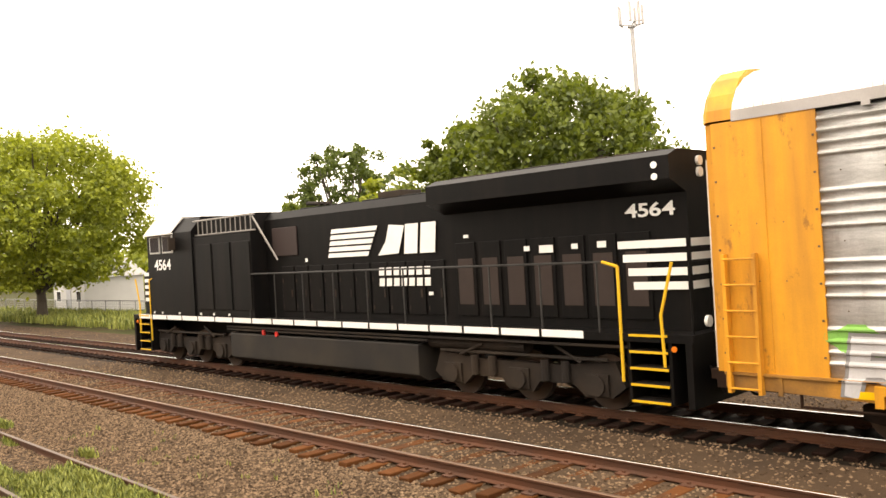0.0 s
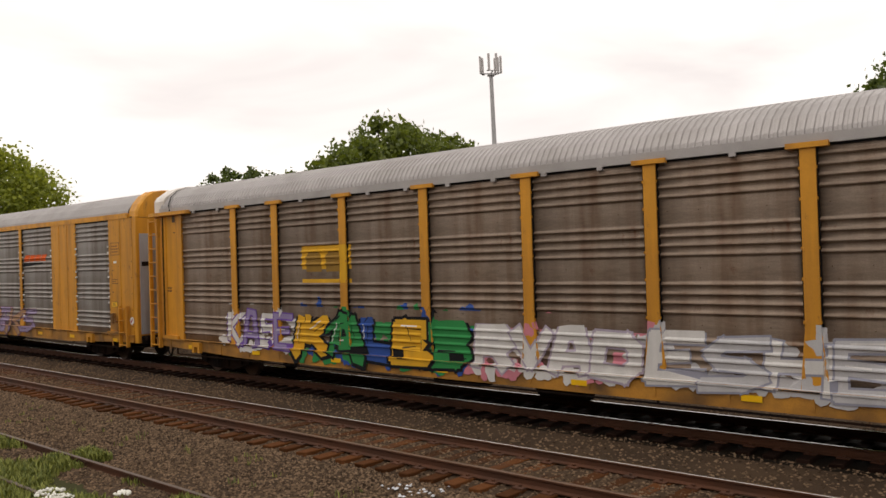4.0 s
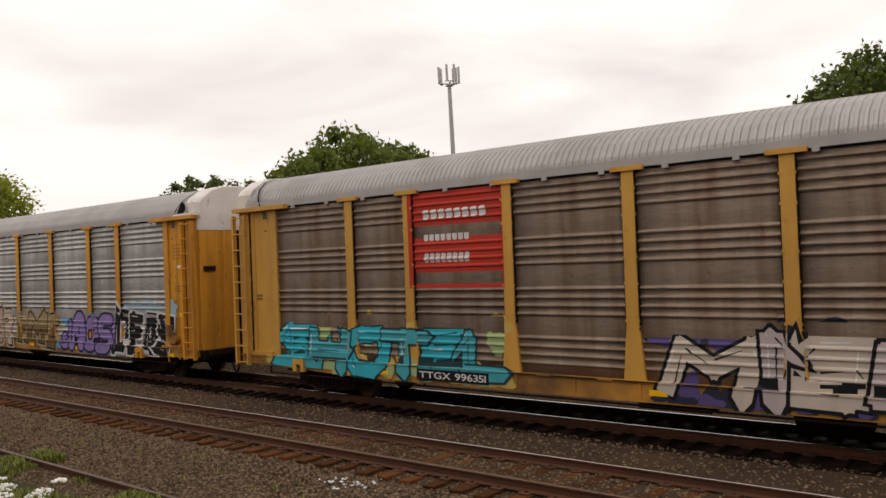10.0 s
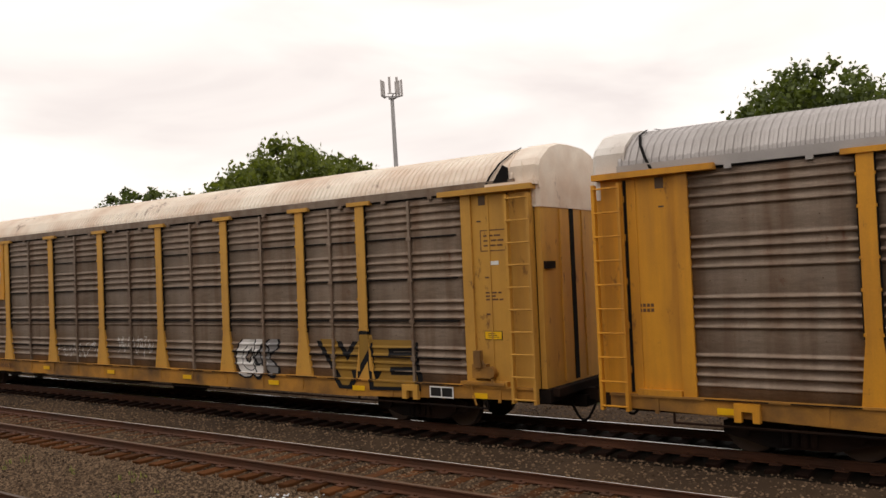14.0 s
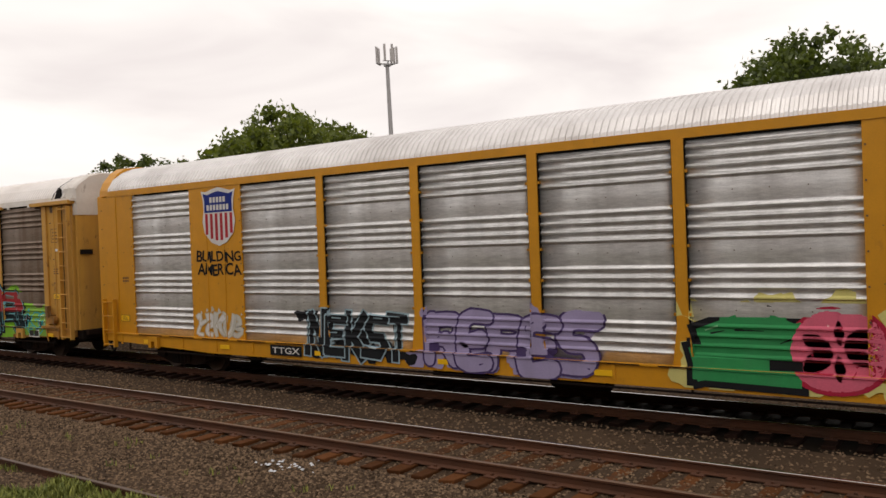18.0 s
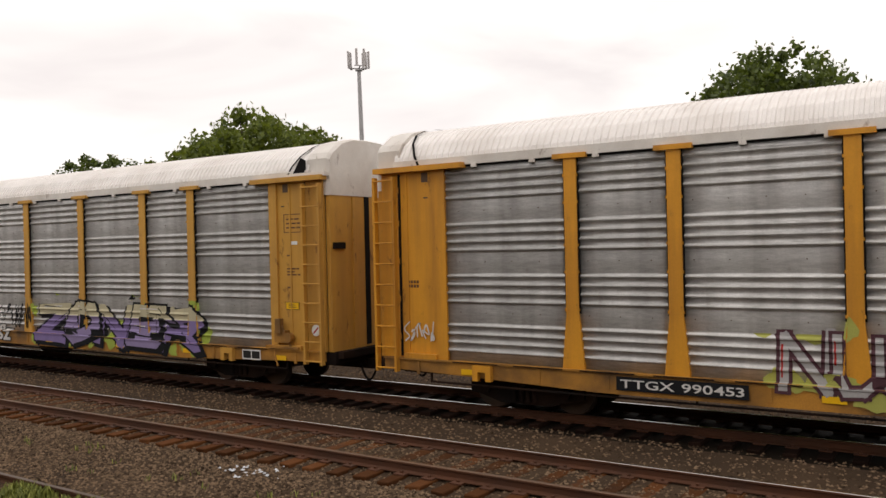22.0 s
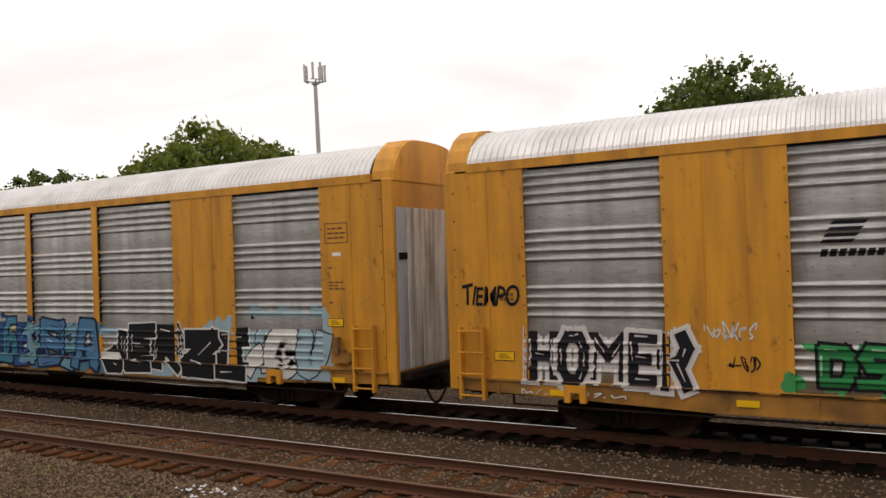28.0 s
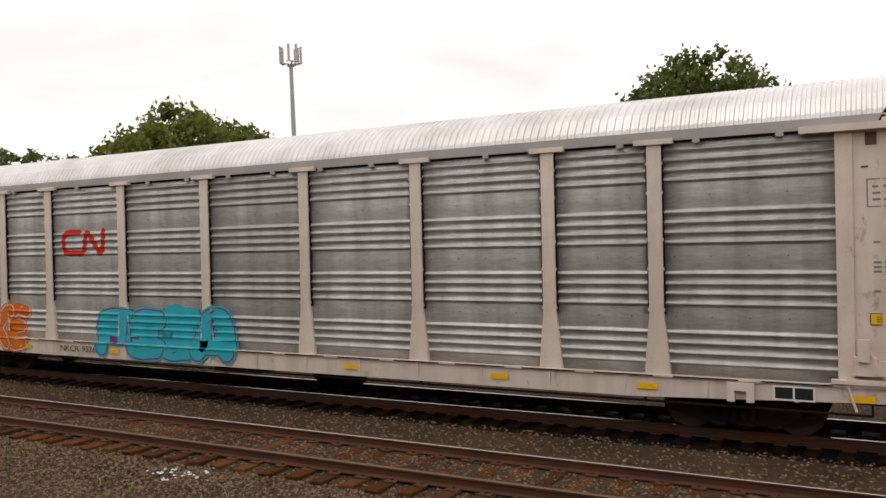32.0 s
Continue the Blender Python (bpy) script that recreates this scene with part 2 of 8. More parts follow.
def sweep(bm, prof, x0, x1, closed=True, mi=0):
    """A profile of (y, z) points drawn along x."""
    a = [bm.verts.new((x0, y, z)) for y, z in prof]
    b = [bm.verts.new((x1, y, z)) for y, z in prof]
    n = len(prof)
    for i in range(n if closed else n - 1):
        j = (i + 1) % n
        bm.faces.new((a[i], a[j], b[j], b[i])).material_index = mi
    if closed:
        bm.faces.new(a[::-1]).material_index = mi
        bm.faces.new(b).material_index = mi


def rod(bm, p, q, r, n=6, mi=0):
    p, q = Vector(p), Vector(q)
    d = q - p
    m = Matrix.Translation((p + q) / 2) @ d.to_track_quat("Z", "Y").to_matrix().to_4x4()
    before = len(bm.faces)
    bmesh.ops.create_cone(bm, cap_ends=True, segments=n, radius1=r, radius2=r, depth=d.length, matrix=m)
    if mi:
        bm.faces.ensure_lookup_table()
        for f in bm.faces[before:]:
            f.material_index = mi


def disc(bm, x, y0, y1, z, r, n=16, mi=0):
    rod(bm, (x, y0, z), (x, y1, z), r, n, mi)


def finish(name, bm, mats, smooth=False):
    bmesh.ops.recalc_face_normals(bm, faces=bm.faces)
    me = bpy.data.meshes.new(name)
    bm.to_mesh(me)
    bm.free()
    for m in (mats if isinstance(mats, (list, tuple)) else [mats]):
        me.materials.append(m)
    if smooth:
        me.polygons.foreach_set("use_smooth", [True] * len(me.polygons))
    return me


def attach(name, me, parent=None, m=None, label=""):
    ob = new(name, me)
    if parent:
        ob.parent = parent
    if m is not None:
        ob.matrix_basis = m
    return tagged(ob, label)


def part(name, bm, material, parent, label="", smooth=False):
    return attach(name, finish(name, bm, material, smooth), parent, None, label)


CACHE = {}


def shared(key, build, mats, smooth=False):
    """One mesh for all alike parts."""
    if key not in CACHE:
        bm = bmesh.new()
        build(bm)
        CACHE[key] = finish(key[0], bm, mats, smooth)
    return CACHE[key]


# ---------------------------------------------------------------- the train
TRACK_Y = 15.705          # centre line of the train's track
NEAR_Y = 11.2             # centre line of the empty track
SIDING_Y = 7.27           # rail of the overgrown siding
PITCH = 28.6              # one car over its couplers

RIDGES = [top - 0.17 * i for top in (4.84, 3.78, 2.74, 1.74) for i in range(4)]
POSTS = (4.75, 6.7, 9.5, 12.3, 15.2, 18.0, 20.8, 22.75)      # rack posts
POST_W = 0.125
FACE, RIDGE, POST_Y, SILL_Y = -1.49, -1.525, -1.565, -1.58
CREST = (-0.040, -0.017, 0.006, 0.042)    # a ridge from its lower to its upper foot
# slack in the couplers: some cars run a little ahead of an even spacing
SLACK = {3: -0.30, 4: -0.15, 5: -0.33, 6: -0.40, 7: 0.08, 10: -0.20, 12: -0.07, 13: -0.30, 14: -0.30, 15: -0.30, 16: -0.30, 17: -0.15,
         19: -0.12, 20: -0.10, 21: -0.10}


def car_place(k, t):
    """Where car k's front end is on the track at t seconds."""
    s = t - 18.0
    u = min(1.0, max(0.0, (t - 2.5) / 2.0))
    drag = -3.15 * (1 - u * u * (3 - 2 * u))      # the head of the train slows a little as it passes
    return 5.7655 + drag + SLACK.get(k, 0.0) + (k - 13) * PITCH - 18.4049 * s - 0.3164 * s * s / 20 - 0.0143 * s ** 3 / 600


def corrugation():
    """The (y, z) line of a corrugated side, from the sill up."""
    line = [(FACE, 1.0)]
    for z in sorted(RIDGES):
        if z - line[-1][1] > 0.3:
            lo, hi = line[-1][1], z + CREST[0]
            line += [(FACE - 0.001, lo + 0.03), (FACE - 0.010, lo + (hi - lo) * 0.40), (FACE - 0.010, lo + (hi - lo) * 0.60), (FACE - 0.001, hi - 0.03)]
        line += [(FACE, z + CREST[0]), (RIDGE, z + CREST[1]), (RIDGE, z + CREST[2]), (FACE, z + CREST[3])]
    return line + [(FACE, 5.0)]


def side_panel(width, material):
    def build(bm):
        line = corrugation()
        sweep(bm, line + [(FACE + 0.05, 5.0), (FACE + 0.05, 1.0)], 0, width)
        bm.normal_update()
        for f in bm.faces:
            f.smooth = abs(f.normal.x) < 0.1 and abs(f.normal.z) < 0.12
        for x in [i * 0.6 + 0.3 for i in range(int(width / 0.6))]:
            for z in (4.05, 3.02, 2.0):
                box(bm, x, x + 0.018, FACE - 0.02, FACE, z, z + 0.018, 1)
    return shared(("side_panel", round(width, 2), material.name), build, [material, RIVET])


def post(material, wide):
    def build(bm):
        w = POST_W
        plate(bm, [(-w - wide, 0.98), (w + wide, 0.98), (w + 0.03, 1.75), (w, 2.0), (w, 4.98), (-w, 4.98), (-w, 2.0), (-w - 0.03, 1.75)],
              POST_Y, FACE)
        box(bm, -w - 0.21, w + 0.21, -1.61, FACE, 4.945, 5.035)
        for z in (4.6, 4.1, 3.3, 2.8, 2.1):
            for s in (-1, 1):
                box(bm, s * w - 0.02, s * w + 0.02, POST_Y - 0.015, FACE, z, z + 0.05)
        for s in (-1, 1):
            box(bm, s * (w + 0.014) - 0.011, s * (w + 0.014) + 0.011, RIDGE - 0.012, FACE, 2.05, 4.94, 1)
    return shared(("post", wide, material.name), build, [material, BLACK_GAP])


ROOF_LINE = [(-1.53, 5.05), (-1.49, 5.26), (-1.32, 5.52), (-1.02, 5.74), (-0.66, 5.88), (-0.3, 5.94), (0, 5.96)]
ROOF_LINE = ROOF_LINE + [(-y, z) for y, z in ROOF_LINE[-2::-1]]


def roof(material, x0, x1):
    def build(bm):
        rings, x, up = [], x0, False
        while x < x1:
            for dx in (0.0, 0.016):
                r = 0.0 if up else 0.026
                ring = []
                for y, z in ROOF_LINE:
                    d = Vector((y, z - 4.6)).normalized() * r
                    ring.append(bm.verts.new((min(x + dx, x1), y - d.x, z - d.y)))
                rings.append(ring)
                up = not up if dx == 0.0 else up
            x += 0.072
        for a, b in zip(rings, rings[1:]):
            for i in range(len(ROOF_LINE) - 1):
                bm.faces.new((a[i], a[i + 1], b[i + 1], b[i]))
    return shared(("roof", material.name, x0, x1), build, material)


def roof_cap(material, tall):
    """The closed end of the roof; its flat end at x = 0, reaching back to -x."""
    def build(bm):
        if tall:
            half = [(-1.455, 4.58), (-1.455, 5.42), (-1.36, 5.56), (-0.98, 5.82), (-0.55, 5.93), (0, 5.95)]
        else:
            half = [(-1.49, 5.04), (-1.47, 5.22), (-1.36, 5.46), (-1.12, 5.74), (-0.86, 5.90), (-0.5, 5.95), (0, 5.965)]
        ring = half + [(-y, z) for y, z in half[-2::-1]]
        deep = 0.62 if tall else 0.5
        a = [bm.verts.new((-deep, y, z)) for y, z in ring]
        b = [bm.verts.new((-0.06, y, z)) for y, z in ring]
        c = [bm.verts.new((0.018, y * 0.97, z - 0.03 if z > 5 else z)) for y, z in ring]
        for p, q in ((a, b), (b, c)):
            for i in range(len(ring) - 1):
                bm.faces.new((p[i], p[i + 1], q[i + 1], q[i]))
        bm.faces.new(c)
        bm.faces.new(a[::-1])
        if tall:
            # bent rain lip where the roof sheets stop, and the open notch behind it
            def bend(z):
                return -0.78 - 0.55 * max(0.0, 5.75 - z)
            lip = [(y * 1.022, 4.6 + (z - 4.6) * 1.022, bend(z)) for y, z in ROOF_LINE]
            s0 = [bm.verts.new((x - 0.03, y, z)) for y, z, x in lip]
            s1 = [bm.verts.new((x + 0.03, y, z)) for y, z, x in lip]
            for i in range(len(lip) - 1):
                bm.faces.new((s0[i], s0[i + 1], s1[i + 1], s1[i])).material_index = 1
            plate(bm, [(-0.98, 5.12), (-0.63, 5.12), (-0.63, 5.40), (-0.74, 5.46)], -1.56, -1.50, 1)
            box(bm, -1.15, 0.0, -1.60, -1.44, 5.02, 5.10)
            # pressed seams and hinge blocks on the end sheets
            box(bm, -0.34, -0.325, -1.462, -1.45, 4.62, 5.5)
            box(bm, -0.2, -0.08, -1.49, -1.45, 5.12, 5.2)
            box(bm, -0.05, 0.03, -1.44, -1.36, 4.95, 5.02)
            box(bm, -0.58, -0.44, -1.475, -1.45, 4.70, 4.78, 1)
            for i in range(6):
                box(bm, -0.52 + 0.07 * i, -0.47 + 0.07 * i, -1.459, -1.45, 5.02, 5.06, 1)
    return shared(("roof_cap", material.name, tall), build, [material, BLACK_GAP])


def ladder(material, z0, z1):
    def build(bm):
        for x in (0, 0.5):
            box(bm, x - 0.03, x + 0.03, -1.70, -1.58, z0, z1)
        n = int((z1 - z0) / 0.42)
        for i in range(n + 1):
            z = z0 + 0.08 + i * (z1 - z0 - 0.16) / n
            rod(bm, (0, -1.70, z), (0.5, -1.70, z), 0.018, 6)
    return shared(("ladder", material.name, z0, z1), build, material)


def truck_mesh():
    def build(bm):
        for s in (-1, 1):
            y0, y1 = (-1.14, -1.02) if s < 0 else (1.02, 1.14)
            plate(bm, [(-1.25, 0.36), (-0.95, 0.30), (-0.55, 0.18), (0.55, 0.18), (0.95, 0.30), (1.25, 0.36), (1.25, 0.58),
                       (0.8, 0.66), (0.45, 0.80), (-0.45, 0.80), (-0.8, 0.66), (-1.25, 0.58)], y0, y1)
            for x in (-0.22, -0.07, 0.08, 0.23):
                rod(bm, (x, s * 1.17, 0.24), (x, s * 1.17, 0.52), 0.055, 8)
            for x in (-0.89, 0.89):
                disc(bm, x, s * 1.15, s * 1.22, 0.45, 0.11, 10)
        box(bm, -0.2, 0.2, -1.0, 1.0, 0.42, 0.7)
    return shared(("truck",), build, STEEL_DARK)


def wheelset_mesh():
    def build(bm):
        for s in (-1, 1):
            disc(bm, 0, s * 0.68, s * 0.80, 0, 0.42, 24)
            disc(bm, 0, s * 0.65, s * 0.68, 0, 0.45, 24)
            disc(bm, 0, s * 0.80, s * 0.86, 0, 0.13, 12)
        disc(bm, 0, -0.65, 0.65, 0, 0.08, 10)
    return shared(("wheelset",), build, mat("wheel_steel", (0.07, 0.055, 0.045), 0.55, 0.5, dirt=RUST, dirt_amount=0.6))


def sill(material):
    def build(bm):
        # the long beam, lower between the trucks
        plate(bm, [(0.35, 0.78), (1.9, 0.74), (5.2, 0.62), (22.3, 0.62), (25.6, 0.74), (27.15, 0.78), (27.15, 1.02), (0.35, 1.02)],
              SILL_Y, -1.42)
        for x in [1.2 + 1.395 * i for i in range(19)]:
            box(bm, x, x + 0.07, SILL_Y - 0.02, SILL_Y, 0.70, 1.0)
        box(bm, 0.35, 27.15, -1.62, SILL_Y, 0.985, 1.02)
        for i in range(17):
            x = 2.1 + 1.395 * i
            box(bm, x, x + 1.05, -1.626, -1.58, 0.992, 1.012, 1)
    return shared(("side_sill", material.name), build, [material, BLACK_GAP])


def bracket_mesh(material):
    def build(bm):
        box(bm, 0, 0.42, -1.68, SILL_Y, 0.84, 0.97)
        box(bm, 0, 0.12, -1.68, SILL_Y, 0.66, 0.84)
        box(bm, 0.30, 0.42, -1.68, SILL_Y, 0.66, 0.84)
    return shared(("jacking_bracket", material.name), build, material)


def brake_mesh(material):
    def build(bm):
        box(bm, 0.0, 0.34, -1.66, -1.50, 1.18, 1.46)
        box(bm, 0.08, 0.24, -1.72, -1.60, 1.40, 1.74)
        disc(bm, 0.42, -1.68, -1.54, 1.30, 0.12, 12)
        rod(bm, (0.16, -1.66, 1.7), (0.5, -1.62, 1.05), 0.025, 6)
        box(bm, -0.3, 0.75, -1.66, -1.52, 1.04, 1.10)
        rod(bm, (-0.1, -1.62, 1.1), (0.05, -1.62, 0.62), 0.02, 6)
    return shared(("brake_gear", material.name), build, material)


def square_mesh():
    def build(bm):
        box(bm, 0, 0.62, -0.004, 0, 0, 0.24, 1)
        for a in (0.03, 0.325):
            box(bm, a, a + 0.265, -0.007, -0.004, 0.03, 0.21)
    return shared(("data_square",), build, [BLACK_PAINT, CHALK])


def underframe_mesh():
    def build(bm):
        box(bm, 0.1, 27.4, -1.40, 1.40, 0.72, 0.98)
        box(bm, -0.1, 27.6, -0.25, 0.25, 0.48, 0.72)
        for x in (3.5, 8, 11, 13.7, 16.5, 19.5, 24.0):
            box(bm, x - 0.12, x + 0.12, -1.38, 1.38, 0.58, 0.74)
        box(bm, 12.2, 13.6, -1.25, -0.5, 0.45, 0.72)
        rod(bm, (15.0, -0.9, 0.55), (16.2, -0.9, 0.55), 0.22, 10)
        rod(bm, (1.5, -1.52, 0.55), (26, -1.52, 0.55), 0.022, 5)
        for x in (1.5, 7, 12.5, 18, 22.5, 26):
            box(bm, x, x + 0.03, -1.54, -1.49, 0.54, 0.75)
    return shared(("underframe",), build, STEEL_DARK)


def coupler_mesh():
    def build(bm):
        box(bm, -0.05, 0.50, -0.11, 0.11, 0.62, 0.86)
        box(bm, 0.38, 0.62, -0.20, 0.16, 0.58, 0.92)
        box(bm, -0.25, -0.02, -0.32, 0.32, 0.56, 0.94)
    return shared(("coupler",), build, STEEL_DARK)


def hose_mesh():
    def build(bm):
        for i in range(7):
            a, b = i / 7, (i + 1) / 7
            rod(bm, (0.62 * a, 0, 0.62 - 0.36 * math.sin(math.pi * a)), (0.62 * b, 0, 0.62 - 0.36 * math.sin(math.pi * b)), 0.028, 6)
    return shared(("air_hose",), build, BLACK_GAP)


def far_side_mesh(panel):
    def build(bm):
        line = [(-y, z) for y, z in corrugation()]
        sweep(bm, line + [(-FACE - 0.05, 5.0), (-FACE - 0.05, 1.0)], 0.4, 27.1)
        for x in POSTS:
            box(bm, x - POST_W, x + POST_W, -FACE, -POST_Y, 0.98, 5.05, 1)
        box(bm, 0.35, 27.15, 1.42, 1.58, 0.62, 1.02, 1)
    return shared(("far_side", panel.name), build, [panel, YELLOW])


def surface_y(enclosed):
    """The outermost y of a car's side at (x, z)."""
    edges = ENC_SOLID if enclosed else ()

    def f(x, z):
        if z < 1.02:
            return SILL_Y - 0.02 if z < 0.985 else -1.62
        if not enclosed and (x < 1.95 or x > 25.55):
            return -1.53
        for a, b in edges:
            if a <= x <= b:
                return -1.535
        for p in (ENC_POSTS if enclosed else POSTS):
            w = POST_W * (0.85 if enclosed else 1) + max(0.0, (2.0 - z)) * 0.10
            if abs(x - p) <= w:
                return POST_Y
        y = FACE
        for r in RIDGES:
            d = z - r
            if CREST[0] < d < CREST[3]:
                y = RIDGE if CREST[1] <= d <= CREST[2] else (FACE + (RIDGE - FACE) * ((d - CREST[0]) / (CREST[1] - CREST[0]) if d < CREST[1] else (CREST[3] - d) / (CREST[3] - CREST[2])))
                break
        return y
    return f


ENC_POSTS = (9.3, 12.1, 15.0, 17.9)
ENC_SOLID = ((0.3, 1.85), (4.45, 6.5), (20.8, 22.85), (25.45, 27.1))
TRAIN = {}
WHEELS = []               # wheelset, its car, place along its truck, radius


def autorack(k, enclosed, body, panel, roof_mat, cap_mat, label, cream_end=False, wide=0.1, sheet_ends=False):
    """One enclosed car carrier; its origin is its front end on the rail's top."""
    car = new("autorack_car")
    tagged(car, label, "train car", "cars of the train")
    TRAIN[k] = car
    car["sheeted"] = int(enclosed)
    attach("underframe", underframe_mesh(), car)
    attach("side_sill", sill({YELLOW: GRIMY_YELLOW, YELLOW_PALE: GRIMY_YELLOW, ORANGE: GRIMY_ORANGE}.get(body, body)), car)
    attach("far_side", far_side_mesh(panel), car)
    for x in (2.6, 23.9):
        attach("jacking_bracket", bracket_mesh(body), car, pose(x, 0, 0))
    attach("brake_gear", brake_mesh({YELLOW: GRIMY_YELLOW, YELLOW_PALE: GRIMY_YELLOW, ORANGE: GRIMY_ORANGE}.get(body, body)), car, pose(25.75, 0, 0), "grimy brake gear")
    if not enclosed:
        attach("data_square", square_mesh(), car, pose(20.35 if k in (7, 8) else 24.6, SILL_Y - 0.022, 0.72), "two black squares in a white frame")
    bm = bmesh.new()
    box(bm, 0.66, 26.84, -1.548, -1.46, 4.997, 5.17)
    if not enclosed:
        for i in range(18):
            box(bm, 2.6 + 1.3 * i, 2.72 + 1.3 * i, -1.556, -1.50, 4.93, 5.0)
    part("top_plate", bm, {ROOF_WHITE: CAP_WHITE, ROOF_RUST: GALV_BROWN}.get(roof_mat, ROOF_GREY) if not enclosed else body, car)
    # solid black strip painted in for the shade below the eave
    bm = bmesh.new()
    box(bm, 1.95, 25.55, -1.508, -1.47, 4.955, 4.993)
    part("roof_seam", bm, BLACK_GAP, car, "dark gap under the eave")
    attach("roof", roof(roof_mat, 0.65, 26.85), car)
    attach("roof_cap", roof_cap(cap_mat, not enclosed and not sheet_ends), car, pose(27.35, 0, 0))
    attach("roof_cap", roof_cap(cap_mat, not enclosed and not sheet_ends), car, pose(0.15, 0, 0, 0, 0, 180))
    if enclosed:
        for a, b in ((1.85, 4.45), (6.5, 9.3), (9.3, 12.1), (12.1, 15.0), (15.0, 17.9), (17.9, 20.8), (22.85, 25.45)):
            attach("side_panel", side_panel(b - a, panel), car, pose(a, 0, 0))
        for x in ENC_POSTS:
            attach("post", enc_post(body), car, pose(x, 0, 0))
        for a, b in ENC_SOLID:
            attach("sheet_panel", sheet_panel(b - a, body), car, pose(a, 0, 0))
        for x0 in (0.45, 26.35):
            attach("ladder", ladder(body, 0.6, 2.0), car, pose(x0, 0.02, 0))
        for x0 in (0.13, 27.1):
            attach("corner_post", corner_post(body), car, pose(x0, 0, 0))
    else:
        xs = (1.95, *POSTS, 25.55)
        for a, b in zip(xs, xs[1:]):
            attach("side_panel", side_panel(b - a, panel), car, pose(a, 0, 0))
        for x in POSTS:
            attach("post", post(body, wide), car, pose(x, 0, 0))
        if sheet_ends:
            for a, b in ((0.3, 1.95), (25.55, 27.15)):
                attach("sheet_panel", sheet_panel(b - a, body), car, pose(a, 0, 0))
            for x0 in (0.45, 26.35):
                attach("ladder", ladder(body, 0.7, 2.9), car, pose(x0, 0.02, 0))
        else:
            for x0, side in ((0.3, 1), (25.55, -1)):
                attach("end_panel", end_panel(body, side), car, pose(x0, 0, 0))
            for x0 in (0.22, 26.72):
                attach("ladder", ladder(body, 0.72, 4.85), car, pose(x0, 0, 0))
    end_door(car, body, cream_end, enclosed, pose(27.35, 0, 0))
    end_door(car, body, cream_end, enclosed, pose(0.15, 0, 0, 0, 0, 180))
    for x in (3.5, 24.0):
        tr = attach("truck", truck_mesh(), car, pose(x, 0, 0))
        for dx in (-0.89, 0.89):
            WHEELS.append((attach("wheelset", wheelset_mesh(), tr, pose(dx, 0, 0.42)), k, dx, 0.42))
    for m in (pose(27.4, 0, 0), pose(0.1, 0, 0, 0, 0, 180)):
        attach("coupler", coupler_mesh(), car, m)
        attach("air_hose", hose_mesh(), car, m @ pose(-0.05, -0.45, 0, 0, 0, -12))
    return car


def enc_post(material):
    def build(bm):
        w = POST_W * 0.85
        plate(bm, [(-w - 0.1, 0.98), (w + 0.1, 0.98), (w, 1.7), (w, 5.0), (-w, 5.0), (-w, 1.7)], POST_Y, FACE)
        for z in (4.4, 3.8, 3.1, 2.5, 1.9):
            for s in (-1, 1):
                box(bm, s * (w + 0.03) - 0.015, s * (w + 0.03) + 0.015, POST_Y, FACE, z, z + 0.05)
        for s in (-1, 1):
            box(bm, s * (w + 0.012) - 0.010, s * (w + 0.012) + 0.010, RIDGE - 0.012, FACE, 1.75, 4.96, 1)
    return shared(("post", "enclosed", material.name), build, [material, BLACK_GAP])


def corner_post(material):
    def build(bm):
        box(bm, 0, 0.25, -1.525, -1.38, 0.75, 5.05)
        bmesh.ops.bevel(bm, geom=bm.edges[:], offset=0.02, segments=1, affect="EDGES")
    return shared(("corner_post", material.name), build, material)


def sheet_panel(width, material):
    def build(bm):
        box(bm, 0, width, -1.53, FACE + 0.05, 1.0, 5.0)
        for i in range(1, int(width / 1.0) + 1):
            x = i * width / (int(width / 1.0) + 1)
            box(bm, x - 0.012, x + 0.012, -1.545, -1.53, 1.02, 4.98)
        for x in (0.03, width - 0.06):
            for j in range(7):
                box(bm, x, x + 0.03, -1.545, -1.53, 1.3 + j * 0.55, 1.33 + j * 0.55, 1)
        for j in range(int(width / 0.42)):
            for z in (2.45, 3.35):
                box(bm, 0.25 + j * 0.42, 0.268 + j * 0.42, -1.536, -1.53, z, z + 0.018, 1)
    return shared(("sheet_panel", round(width, 2), material.name), build, [material, RIVET])


